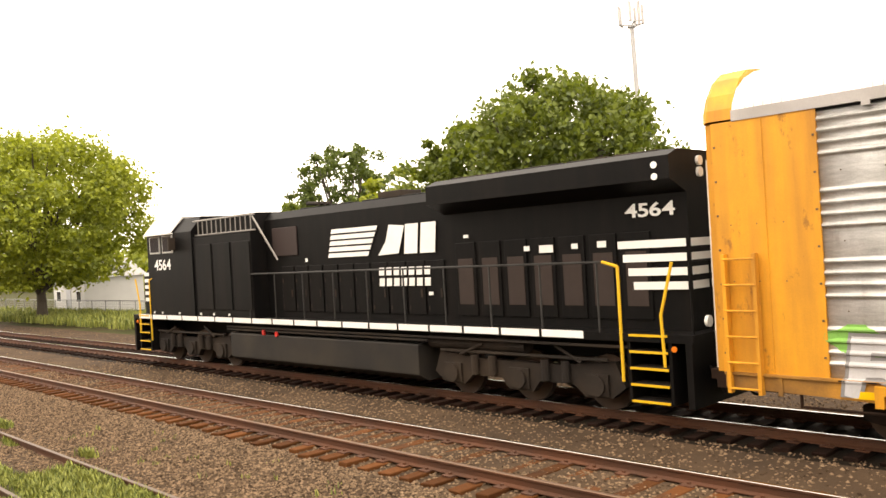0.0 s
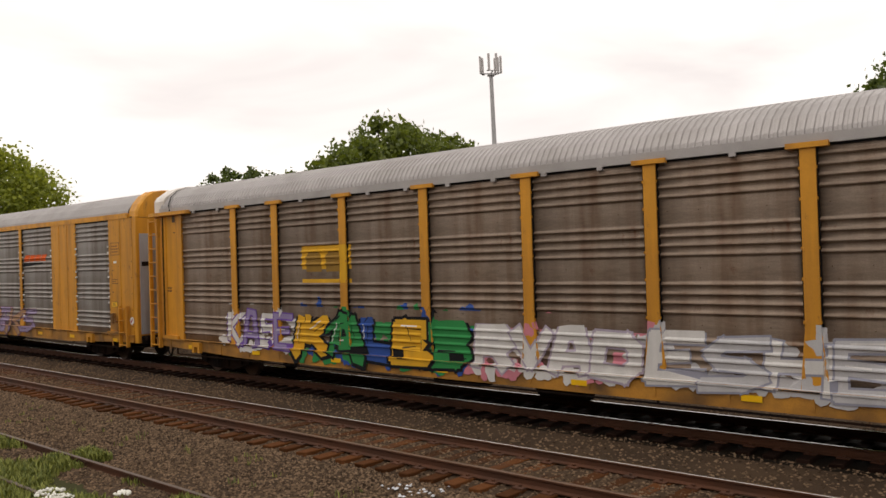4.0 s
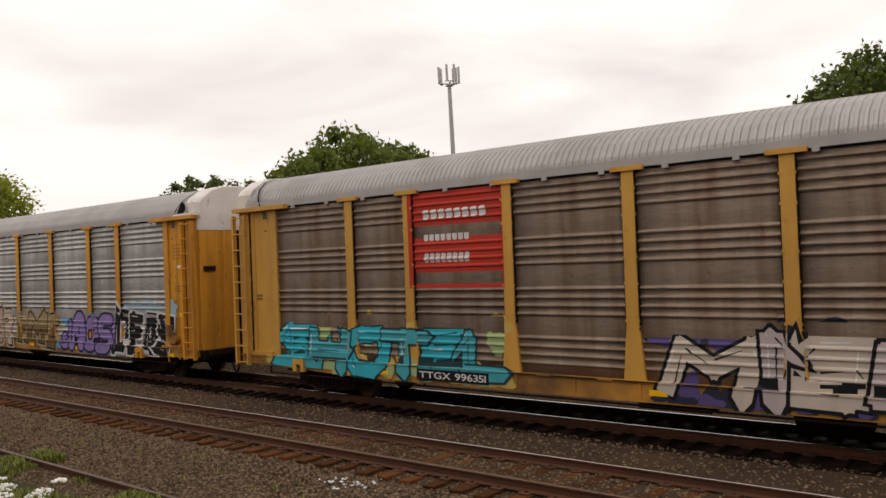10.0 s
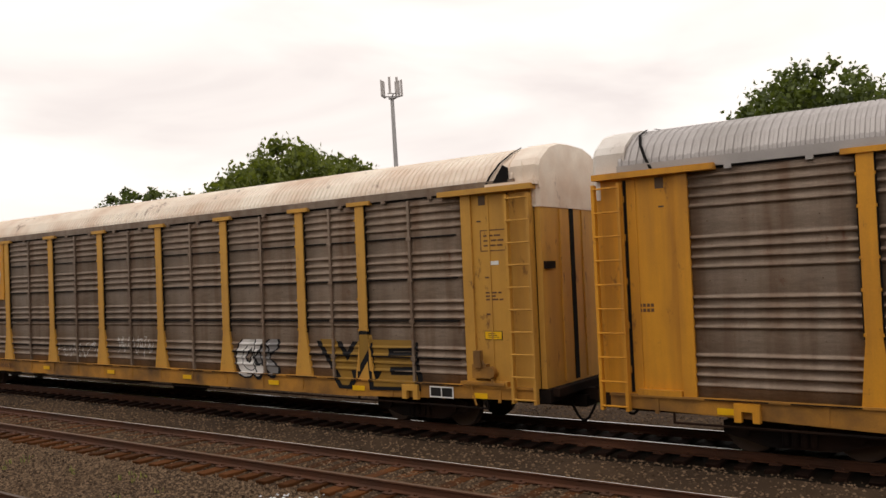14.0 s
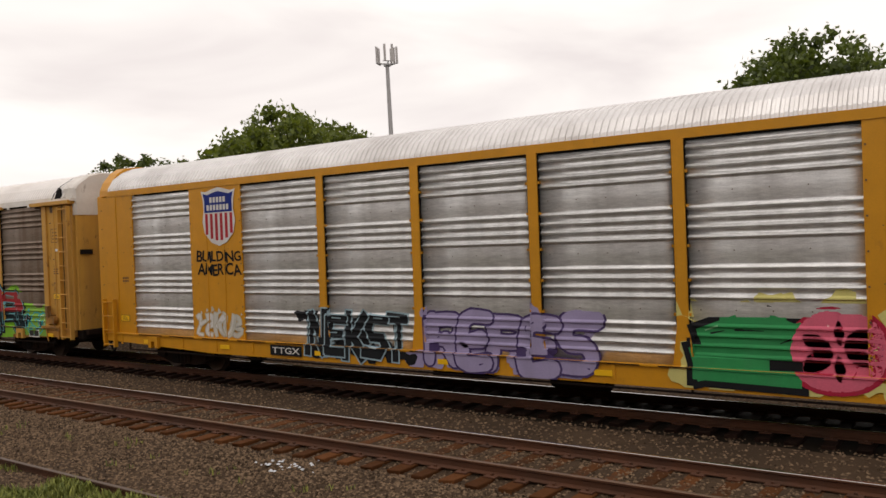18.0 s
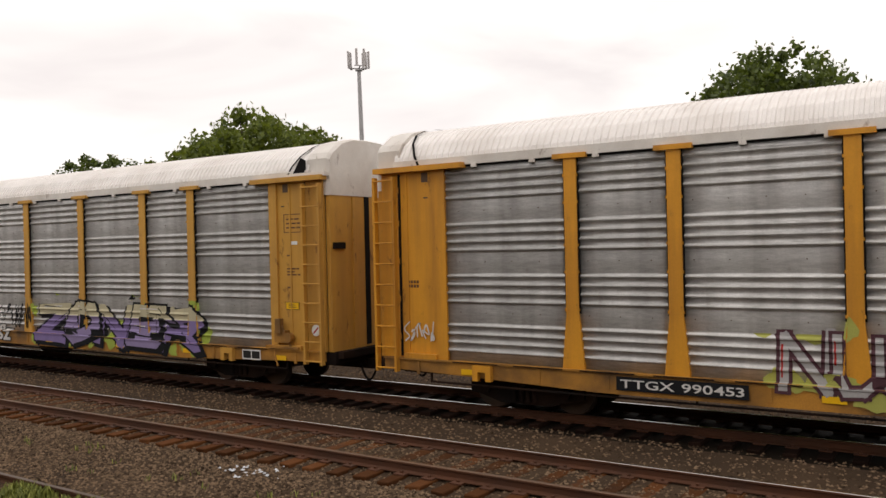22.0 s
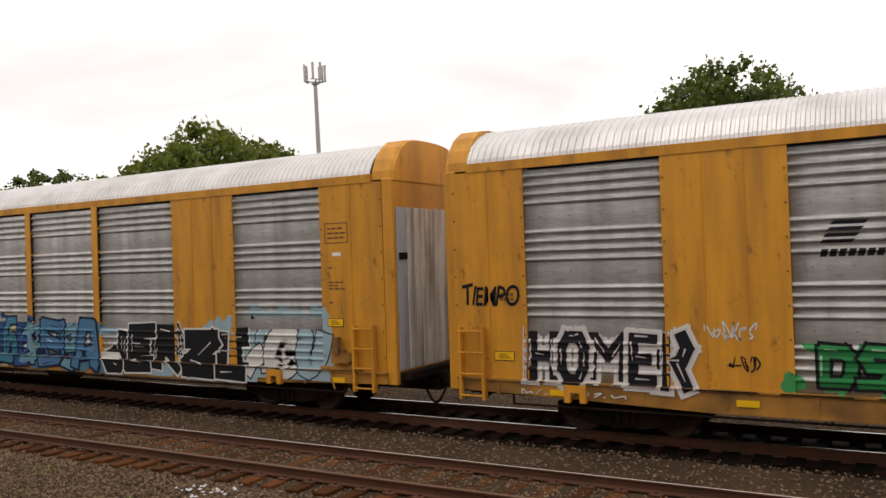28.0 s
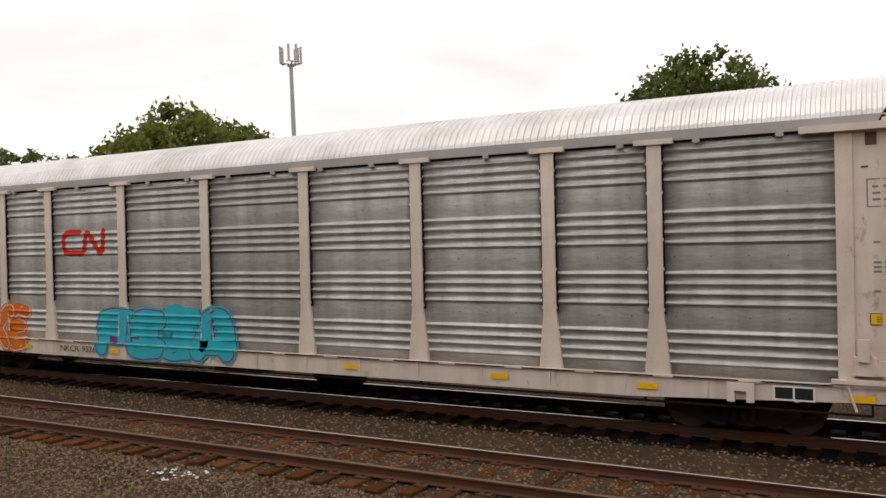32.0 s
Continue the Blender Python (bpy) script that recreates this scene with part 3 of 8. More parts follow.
def end_panel(material, side):
    def build(bm):
        # recessed door sheet with its frame and the overhanging head beam
        w = 1.65
        box(bm, 0, w, -1.50, -1.40, 1.0, 4.93)
        for x in (0.0, 0.12) if side < 0 else (w - 0.24, w - 0.12):
            box(bm, x, x + 0.12, -1.555, -1.50, 0.98, 4.93)
        hx0, hx1 = (-0.5, w + 0.1) if side < 0 else (-0.1, w + 0.5)
        box(bm, hx0, hx1, -1.68, -1.45, 4.93, 5.04)
        box(bm, 0.42 if side < 0 else 1.05, 0.58 if side < 0 else 1.21, -1.508, -1.50, 4.70, 4.90, 1)
        box(bm, 0.36 if side < 0 else 1.1, 0.46 if side < 0 else 1.2, -1.508, -1.50, 4.36, 4.39, 1)
        box(bm, (0.62, 0.64)[side > 0], (0.66, 0.68)[side > 0], -1.52, -1.50, 1.02, 4.9)
        for z in (1.4, 2.2, 3.0, 3.8, 4.5):
            box(bm, 1.0 if side < 0 else 0.4, 1.06 if side < 0 else 0.46, -1.53, -1.50, z, z + 0.12)
        box(bm, 0.2 if side < 0 else 0.6, 1.0 if side < 0 else 1.4, -1.62, -1.50, 1.02, 1.12)
        # dark gap beside the ladder
        if side > 0:
            box(bm, 0.44, 0.50, -1.512, -1.49, 1.05, 4.9, 2)
        else:
            box(bm, 1.10, 1.13, -1.512, -1.49, 1.05, 4.9, 2)
    return shared(("end_panel", material.name, side), build, [material, RIVET, BLACK_GAP])


def end_door(car, material, cream, enclosed, m):
    """A folding end door: slab, ribs, buffer beam and stops."""
    def slab(bm):
        box(bm, -0.12, 0, -1.42, 1.42, 1.0, 5.0)

    def leaf(bm):
        box(bm, 0.0, 0.03, 0, 0.62, 1.05, 4.45)

    def wide_leaf(bm):
        box(bm, 0.0, 0.035, 0, 2.14, 1.05, 4.45)

    def rib(bm):
        box(bm, 0.0, 0.07 if cream else 0.03, -0.05, 0.05, 1.05, 4.45 if cream else 4.56)

    def beam(bm):
        box(bm, -0.3, 0.20, -1.3, 1.3, 0.84, 1.0)

    def seam(bm):
        box(bm, 0.0, 0.012, -0.09, 0.09, 1.05, 5.7)

    def latch(bm):
        box(bm, 0.0, 0.05, -0.2, 0.2, 3.35, 3.5)
    door = attach("end_door", shared(("end_door", material.name), slab, material), car, m)
    if cream:
        attach("door_leaf", shared(("door_leaf",), leaf, GREY_DOOR), door, pose(0, -1.40, 0), "dull grey door leaf")
        attach("door_leaf", shared(("wide_door_leaf",), wide_leaf, DIRTY_DOOR), door, pose(0, -0.74, 0), "rust-streaked cream door leaf")
    for y in (-1.0, -0.45, 0.1, 0.65, 1.2) if cream else (-0.6, 0.4, 1.25):
        attach("rib", shared(("rib", (DIRTY_DOOR if cream else material).name), rib, DIRTY_DOOR if cream else material), door, pose(0, y, 0))
    if not cream:
        attach("door_seam", shared(("door_seam",), seam, BLACK_GAP), door, pose(0, -0.1, 0))
    attach("latch", shared(("latch",), latch, STEEL_DARK), door, pose(0, -1.15, 0))
    attach("buffer_beam", shared(("buffer_beam",), beam, STEEL_DARK), car, m)


# number in the train, enclosed end to end, body, sides, roof, caps, label
autorack(1, False, YELLOW, GALV, ROOF_SILVER, YELLOW, "yellow car carrier with galvanised corrugated sides and a shield emblem", True, sheet_ends=True)
autorack(2, True, YELLOW, GALV_DARK, ROOF_GREY, YELLOW, "yellow car carrier with weathered steel sides behind the first car", True)
autorack(3, False, YELLOW, GALV_BROWN, ROOF_GREY, CAP_WHITE, "old yellow car carrier with grimy brown corrugated sides")
autorack(4, True, YELLOW, GALV, ROOF_SILVER, YELLOW, "yellow car carrier with a big silver and red painted lettering", True)
autorack(5, False, YELLOW, GALV_DARK, ROOF_GREY, CAP_WHITE, "yellow car carrier with dark weathered sides and a shield emblem")
autorack(6, False, YELLOW, GALV, ROOF_GREY, CAP_WHITE, "yellow car carrier with pink, lilac and black painted letters")
autorack(7, False, YELLOW_PALE, GALV_BROWN, ROOF_GREY, CAP_WHITE, "yellow car carrier with brown sides and a red square sign")
autorack(8, False, YELLOW, GALV, ROOF_GREY, CAP_WHITE, "yellow car carrier with grey sides and green painted letters")
autorack(9, False, YELLOW_PALE, GALV_BROWN, ROOF_RUST, ROOF_RUST, "faded yellow car carrier with brown sides and a rust-stained white roof", wide=0.16)
autorack(10, False, YELLOW, GALV_BROWN, ROOF_GREY, CAP_WHITE, "yellow car carrier with rusty brown corrugated sides")
autorack(11, False, YELLOW_PALE, GALV_BROWN, ROOF_WHITE, CAP_WHITE, "pale yellow car carrier with brown sides and a long green mural")
autorack(12, True, YELLOW_NEW, GALV_BRIGHT, ROOF_SILVER, YELLOW_NEW, "clean yellow car carrier with bright steel sides and a shield emblem", True)
autorack(13, False, ORANGE, GALV_BRIGHT, ROOF_SILVER, CAP_WHITE, "orange car carrier with bright galvanised corrugated sides")
autorack(14, False, YELLOW_PALE, GALV, ROOF_WHITE, CAP_WHITE, "yellow car carrier with a red sign and lilac painted letters")
autorack(15, False, YELLOW, GALV, ROOF_WHITE, CAP_WHITE, "yellow car carrier with a white roof and orange painted letters")
autorack(16, False, YELLOW, GALV, ROOF_WHITE, CAP_WHITE, "yellow car carrier with grey sides and pale painted letters")
autorack(17, False, YELLOW, GALV_BROWN, ROOF_GREY, CAP_WHITE, "yellow car carrier with worn brown corrugated sides")
autorack(18, True, YELLOW, GALV, ROOF_SILVER, YELLOW, "yellow car carrier with a long blue and black mural", True)
autorack(19, True, YELLOW, GALV, ROOF_SILVER, YELLOW, "yellow car carrier with large silver block letters", True)
autorack(20, False, YELLOW, GALV, ROOF_SILVER, CAP_WHITE, "yellow car carrier with pink and mint painted letters")
autorack(21, False, CREAM, GALV, ROOF_SILVER, CREAM, "cream car carrier with grey sides and turquoise painted letters")
autorack(22, False, YELLOW, GALV, ROOF_SILVER, CAP_WHITE, "yellow car carrier with grey corrugated sides at the rear")


def slot_rows(k):
    """Dark slits across the panels of the oldest car, and thin middle posts."""
    car = TRAIN[k]
    xs = (1.95, *POSTS, 25.55)
    for a, b in zip(xs, xs[1:]):
        def slits(bm):
            for z in (4.12, 3.22, 2.32, 1.52):
                box(bm, 0.16, b - a - 0.16, -1.552, -1.50, z, z + 0.03)
        attach("slit_row", shared(("slit_row", round(b - a, 2)), slits, BLACK_GAP), car, pose(a, 0, 0))

        def stud(bm):
            box(bm, -0.03, 0.03, -1.556, -1.48, 1.02, 4.95)
            for z in (4.1, 3.2, 2.3, 1.5):
                box(bm, -0.06, 0.06, -1.57, -1.5, z - 0.03, z + 0.06)
        attach("stud", shared(("stud",), stud, GALV_BROWN), car, pose((a + b) / 2, 0, 0))


slot_rows(9)
# ---------------------------------------------------------------- painted letters and signs on the cars
GLYPHS = {}
PAINTS = {}


def paint(c):
    """Spray or enamel paint of one colour."""
    if c not in PAINTS:
        PAINTS[c] = mat("paint_%02x%02x%02x" % tuple(int(255 * v) for v in c), c, 0.65, 0.0, vary=0.16, scale=2.5, bump=0.05, spec=0.12,
                        dirt=tuple(v * 0.6 + (0.03 if max(c) > 0.1 else 0.006) for v in c), dirt_amount=0.4, streak=True)
    return PAINTS[c]


K = (0.012, 0.012, 0.014)
W = (0.66, 0.64, 0.62)
SILVER = (0.52, 0.51, 0.52)
CREAMY = (0.55, 0.46, 0.36)
RED = (0.45, 0.03, 0.025)
WINE = (0.25, 0.02, 0.05)
PINK = (0.62, 0.22, 0.27)
LILAC = (0.30, 0.24, 0.42)
VIOLET = (0.16, 0.08, 0.33)
BLUE = (0.03, 0.08, 0.30)
SKY = (0.12, 0.33, 0.55)
ICE = (0.32, 0.44, 0.50)
TURQ = (0.03, 0.42, 0.52)
MINT = (0.22, 0.50, 0.40)
GREEN = (0.03, 0.24, 0.07)
LIME = (0.22, 0.42, 0.06)
OCHRE = (0.30, 0.17, 0.035)
GOLD = (0.70, 0.38, 0.03)
TANGERINE = (0.72, 0.17, 0.015)
PEACH = (0.58, 0.33, 0.20)
LEMON = (0.62, 0.56, 0.20)
GREY = (0.24, 0.23, 0.23)


def glyph(ch, offset):
    """Flat outline of one character, 1 high: its points, its faces and its width."""
    if (ch, offset) not in GLYPHS:
        cu = bpy.data.curves.new("glyph", "FONT")
        cu.body, cu.size, cu.offset, cu.fill_mode, cu.resolution_u = ch, 1.42, offset, "FRONT", 3
        ob = bpy.data.objects.new("glyph", cu)
        me = bpy.data.meshes.new_from_object(ob)
        pts = [tuple(v.co[:2]) for v in me.vertices]
        faces = [tuple(p.vertices) for p in me.polygons]
        bpy.data.objects.remove(ob)
        bpy.data.meshes.remove(me)
        bpy.data.curves.remove(cu)
        GLYPHS[ch, offset] = (pts, faces)
    return GLYPHS[ch, offset]


def width_of(ch):
    pts = glyph(ch, 0.0)[0]
    if not pts:
        return -0.05, 0.3
    return min(p[0] for p in pts), max(p[0] for p in pts)


def span(text):
    """The lowest and highest point of a text's characters."""
    zs = [z for ch in text for x, z in glyph(ch, 0.0)[0]]
    return (min(zs), max(zs)) if zs else (0.0, 1.0)


class Layer:
    """Flat shapes in (x, z) with a small height over the surface, laid onto a car's side at the end."""

    def __init__(self):
        self.mats = []
        self.groups = {}
        self.use("base")

    def use(self, key):
        """Draw on in the piece named by key; each piece becomes a mesh of its own."""
        if key not in self.groups:
            self.groups[key] = bmesh.new()
        self.bm = self.groups[key]

    def index(self, c):
        m = paint(c) if isinstance(c, tuple) else c
        if m not in self.mats:
            self.mats.append(m)
        return self.mats.index(m)

    def face(self, pts, c, h):
        vs = [self.bm.verts.new((x, h, z)) for x, z in pts]
        self.bm.faces.new(vs).material_index = self.index(c)

    def word(self, text, x0, x1, z0, z1, c, h, offset=0.0, jitter=None, slant=0.0, split=False):
        ws = [width_of(ch) for ch in text]
        stretch = [max(1.0, 0.5 / (b - a)) if ch.isupper() and ch != "I" else 1.0 for ch, (a, b) in zip(text, ws)]
        ws = [(a * s, b * s) for (a, b), s in zip(ws, stretch)]
        gap = 0.10
        total = sum(b - a for a, b in ws) + gap * (len(text) - 1)
        sx, sz = (x1 - x0) / total, (z1 - z0)
        x = 0.0
        for i, ch in enumerate(text):
            a, b = ws[i]
            if split:
                self.use(i)
            pts, faces = glyph(ch, offset)
            pts = [(px * stretch[i], pz) for px, pz in pts]
            lo_z, hi_z = span(text) if text.islower() else span(ch)
            if text.islower() or lo_z < -0.05:
                pts = [(px, (pz - lo_z) / (hi_z - lo_z)) for px, pz in pts]
            r, dz, ss = jitter[i] if jitter else (0, 0, 1)
            cx = x + (b - a) / 2
            put = []
            for px, pz in pts:
                u, v = (px - a - (b - a) / 2) * ss, (pz - 0.5) * ss
                u, v = u * math.cos(r) - v * math.sin(r), u * math.sin(r) + v * math.cos(r) + 0.5 + dz
                put.append((x0 + (cx + u + slant * v) * sx, z0 + v * sz))
            vs = [self.bm.verts.new((px, h + 0.0006 * (i % 3), pz)) for px, pz in put]
            mi = self.index(c)
            for f in faces:
                try:
                    self.bm.faces.new([vs[q] for q in f]).material_index = mi
                except ValueError:
                    pass
            x += b - a + gap

    def cloud(self, x0, x1, z0, z1, c, h, rng, ragged=0.18):
        """A sprayed background patch with an uneven edge."""
        n = max(8, int((x1 - x0) / 0.12))
        lo, hi = [], []
        ph = [rng.uniform(0, 6.28) for _ in range(6)]
        for i in range(n + 1):
            u = i / n
            ends = min(1.0, math.sin(math.pi * min(1, max(0, u))) * 4.5) ** 0.4
            wob = math.sin(u * 19 + ph[0]) * 0.45 + math.sin(u * 41 + ph[1]) * 0.35 + rng.uniform(-0.3, 0.3)
            wob2 = math.sin(u * 23 + ph[2]) * 0.5 + rng.uniform(-0.3, 0.3)
            m, hh = (z0 + z1) / 2, (z1 - z0) / 2
            hi.append((x0 + u * (x1 - x0), m + hh * ends * (1 + ragged * wob)))
            lo.append((x0 + u * (x1 - x0), max(0.66, m - hh * ends * (1 + 0.4 * ragged * wob2))))
        for i in range(n):
            if hi[i][1] > lo[i][1] + 0.01 or hi[i + 1][1] > lo[i + 1][1] + 0.01:
                self.face([lo[i], lo[i + 1], (hi[i + 1][0], max(hi[i + 1][1], lo[i + 1][1] + 0.005)), (hi[i][0], max(hi[i][1], lo[i][1] + 0.005))], c, h)

    def haze(self, x0, x1, z0, z1, c, h, rng):
        """Loose sprayed puffs round the letters, with gaps between them."""
        n = max(6, int((x1 - x0) / 0.16))
        tall = z1 - z0
        for i in range(n):
            x = x0 + (x1 - x0) * (i + rng.uniform(-0.8, 0.8)) / n
            z = z0 + tall * rng.choice((rng.uniform(0.05, 0.25), rng.uniform(0.72, 0.92), rng.uniform(0.1, 0.9)))
            a, b, ph = rng.uniform(0.09, 0.20) * tall, rng.uniform(0.08, 0.17) * tall, rng.uniform(0, 6.28)
            pts = []
            for q in range(14):
                t = q * math.pi / 7
                g = 1 + 0.22 * math.sin(3 * t + ph) + rng.uniform(-0.16, 0.16)
                pts.append((x + a * g * math.cos(t), max(0.66, z + b * g * math.sin(t))))
            self.face(pts, c, h + 0.0001 * (i % 9))

    def stroke(self, pts, w0, w1, c, h, round_ends=False, over=None):
        """A thick bent line; pts are (x, z)."""
        n = len(pts)
        if n < 2:
            return
        left, right = [], []
        for i, (x, z) in enumerate(pts):
            a, b = pts[max(0, i - 1)], pts[min(n - 1, i + 1)]
            d = Vector((b[0] - a[0], b[1] - a[1])).normalized()
            w = (w0 + (w1 - w0) * i / (n - 1)) / 2
            left.append((x - d.y * w, z + d.x * w))
            right.append((x + d.y * w, z - d.x * w))
        for i in range(n - 1):
            up = over and (pts[i][1] + pts[i + 1][1]) / 2 > over[0]
            self.face([right[i], right[i + 1], left[i + 1], left[i]], over[1] if up else c, h)
        if round_ends:
            for (x, z), w in ((pts[0], w0), (pts[-1], w1)):
                self.face([(x + w / 2 * math.cos(q * math.pi / 5), z + w / 2 * math.sin(q * math.pi / 5)) for q in range(10)], c, h + 0.0002)

    def lay(self, car, surf, name, label, parts=(), cut=True):
        groups = [(key, bm) for key, bm in self.groups.items() if bm.verts]
        if not groups:
            return None
        if len(groups) == 1:
            return attach(name, self.settle(groups[0][1], car, surf, name, cut), car, None, label)
        if groups[0][0] == "base":
            top = attach(name, self.settle(groups[0][1], car, surf, name, cut), car, None, label)
            groups = groups[1:]
        else:
            top = attach(name, None, car, None, label)
        for key, bm in groups:
            attach("letter", self.settle(bm, car, surf, "letter", cut), top)
        return top

    def settle(self, bm, car, surf, name, cut):
        bmesh.ops.remove_doubles(bm, verts=bm.verts, dist=2e-5)
        if cut:
            for low in (0.62, 0.77):
                bmesh.ops.bisect_plane(bm, geom=bm.verts[:] + bm.edges[:] + bm.faces[:], dist=1e-5, plane_co=(0, 0, low), plane_no=(0, 0, 1))
                out = [f for f in bm.faces if f.calc_center_median().z < low and (low < 0.7 or not 4.0 < f.calc_center_median().x < 23.5)]
                bmesh.ops.delete(bm, geom=out, context="FACES")
        if not bm.verts:
            bm.verts.new((13.0, 0.0, 3.0))
        xs = [v.co.x for v in bm.verts]
        zs = [v.co.z for v in bm.verts]
        if cut:
            planes = []
            for r in RIDGES:
                planes += [("z", r + d) for d in CREST]
            planes += [("z", 0.98), ("z", 0.99), ("z", 1.015), ("z", 1.03)]
            for p in (ENC_POSTS if car["sheeted"] else (1.95, *POSTS, 25.55)):
                w = POST_W * (0.85 if car["sheeted"] else 1)
                planes += [("x", p + s * (w + e)) for s in (-1, 1) for e in (0.0, 0.012, 0.08)]
            if car["sheeted"]:
                for a, b in ENC_SOLID:
                    planes += [("x", a - 0.01), ("x", a), ("x", b), ("x", b + 0.01)]
            for axis, v in planes:
                lo, hi = (min(xs), max(xs)) if axis == "x" else (min(zs), max(zs))
                if lo < v < hi:
                    co, no = ((v, 0, 0), (1, 0, 0)) if axis == "x" else ((0, 0, v), (0, 0, 1))
                    bmesh.ops.bisect_plane(bm, geom=bm.verts[:] + bm.edges[:] + bm.faces[:], dist=1e-5, plane_co=co, plane_no=no)
        for v in bm.verts:
            v.co.y = surf(v.co.x, v.co.z) - v.co.y
        me = bpy.data.meshes.new(name)
        bm.normal_update()
        for f in bm.faces:
            if f.normal.y > 0:
                f.normal_flip()
        used = sorted({f.material_index for f in bm.faces})
        for f in bm.faces:
            f.material_index = used.index(f.material_index)
        bm.to_mesh(me)
        bm.free()
        for i in used:
            me.materials.append(self.mats[i])
        return me


def side_of(k):
    car = TRAIN[k]
    return car, surface_y(bool(car["sheeted"]))


def letters(k, x0, x1, z0, z1, text, fill, line=K, halo=None, shine=None, fat=0.07, label="", wild=0.08, slant=0.0):
    """Big spray-painted letters: background, dark outline, fill, inner colour."""
    car, surf = side_of(k)
    rng = random.Random(k * 1000 + int(x0 * 10))
    la = Layer()
    if halo:
        la.cloud(x0 - 0.3, x1 + 0.3, z0 - 0.12, z1 + 0.12, halo, 0.002, rng, 0.22)
    jit = [(rng.uniform(-wild, wild), rng.uniform(-0.4, 0.4) * wild, rng.uniform(1 - wild, 1 + wild)) for _ in text]
    la.word(text, x0, x1, z0, z1, line, 0.004, fat, jit, slant, True)
    la.word(text, x0, x1, z0, z1, fill, 0.007, fat * 0.42, jit, slant, True)
    if shine:
        la.word(text, x0, x1, z0, z1, shine, 0.010, -fat * 0.15, jit, slant, True)
    return la.lay(car, surf, "graffiti", label or "spray-painted letters")


# strokes of one form, in a unit cell; hooks, waves, wedges and arrows
SKELETONS = [
    [[(0.05, 0.1), (0.25, 0.95), (0.6, 0.8), (0.5, 0.45)], [(0.45, 0.5), (0.8, 0.3), (1.05, -0.02)]],
    [[(0.0, 0.9), (0.3, 1.0), (0.35, 0.5), (0.1, 0.1), (0.7, 0.0)], [(0.3, 0.55), (0.95, 0.75)]],
    [[(0.1, 0.0), (0.35, 0.6), (0.2, 1.05)], [(0.3, 0.75), (0.75, 1.0), (0.9, 0.4), (0.6, 0.05)]],
    [[(1.0, 0.95), (0.45, 1.0), (0.15, 0.65), (0.75, 0.45), (0.85, 0.1), (0.2, 0.0)]],
    [[(0.0, 0.15), (0.2, 1.0)], [(0.2, 0.9), (0.55, 0.2), (0.65, 0.05)], [(0.6, 0.1), (0.85, 1.05)]],
    [[(0.2, 1.0), (0.0, 0.5), (0.3, 0.02), (0.85, 0.15), (0.95, 0.6), (0.6, 0.95)]],
    [[(0.15, 1.05), (0.1, 0.35), (0.3, 0.0)], [(1.0, 0.9), (0.55, 0.65), (0.2, 0.4)], [(0.5, 0.6), (0.7, 0.25), (1.1, 0.05)]],
    [[(-0.05, 0.75), (0.4, 0.95), (1.05, 0.85)], [(0.5, 0.9), (0.6, 0.5), (0.4, 0.0)]],
    [[(0.0, 1.0), (0.1, 0.4), (0.45, 0.0), (0.8, 0.35), (0.7, 0.9), (1.0, 1.05)]],
    [[(0.1, 0.0), (0.0, 0.6), (0.4, 1.0), (0.75, 0.7), (0.3, 0.45), (0.95, 0.3), (0.6, 0.0), (0.2, 0.05)]],
]


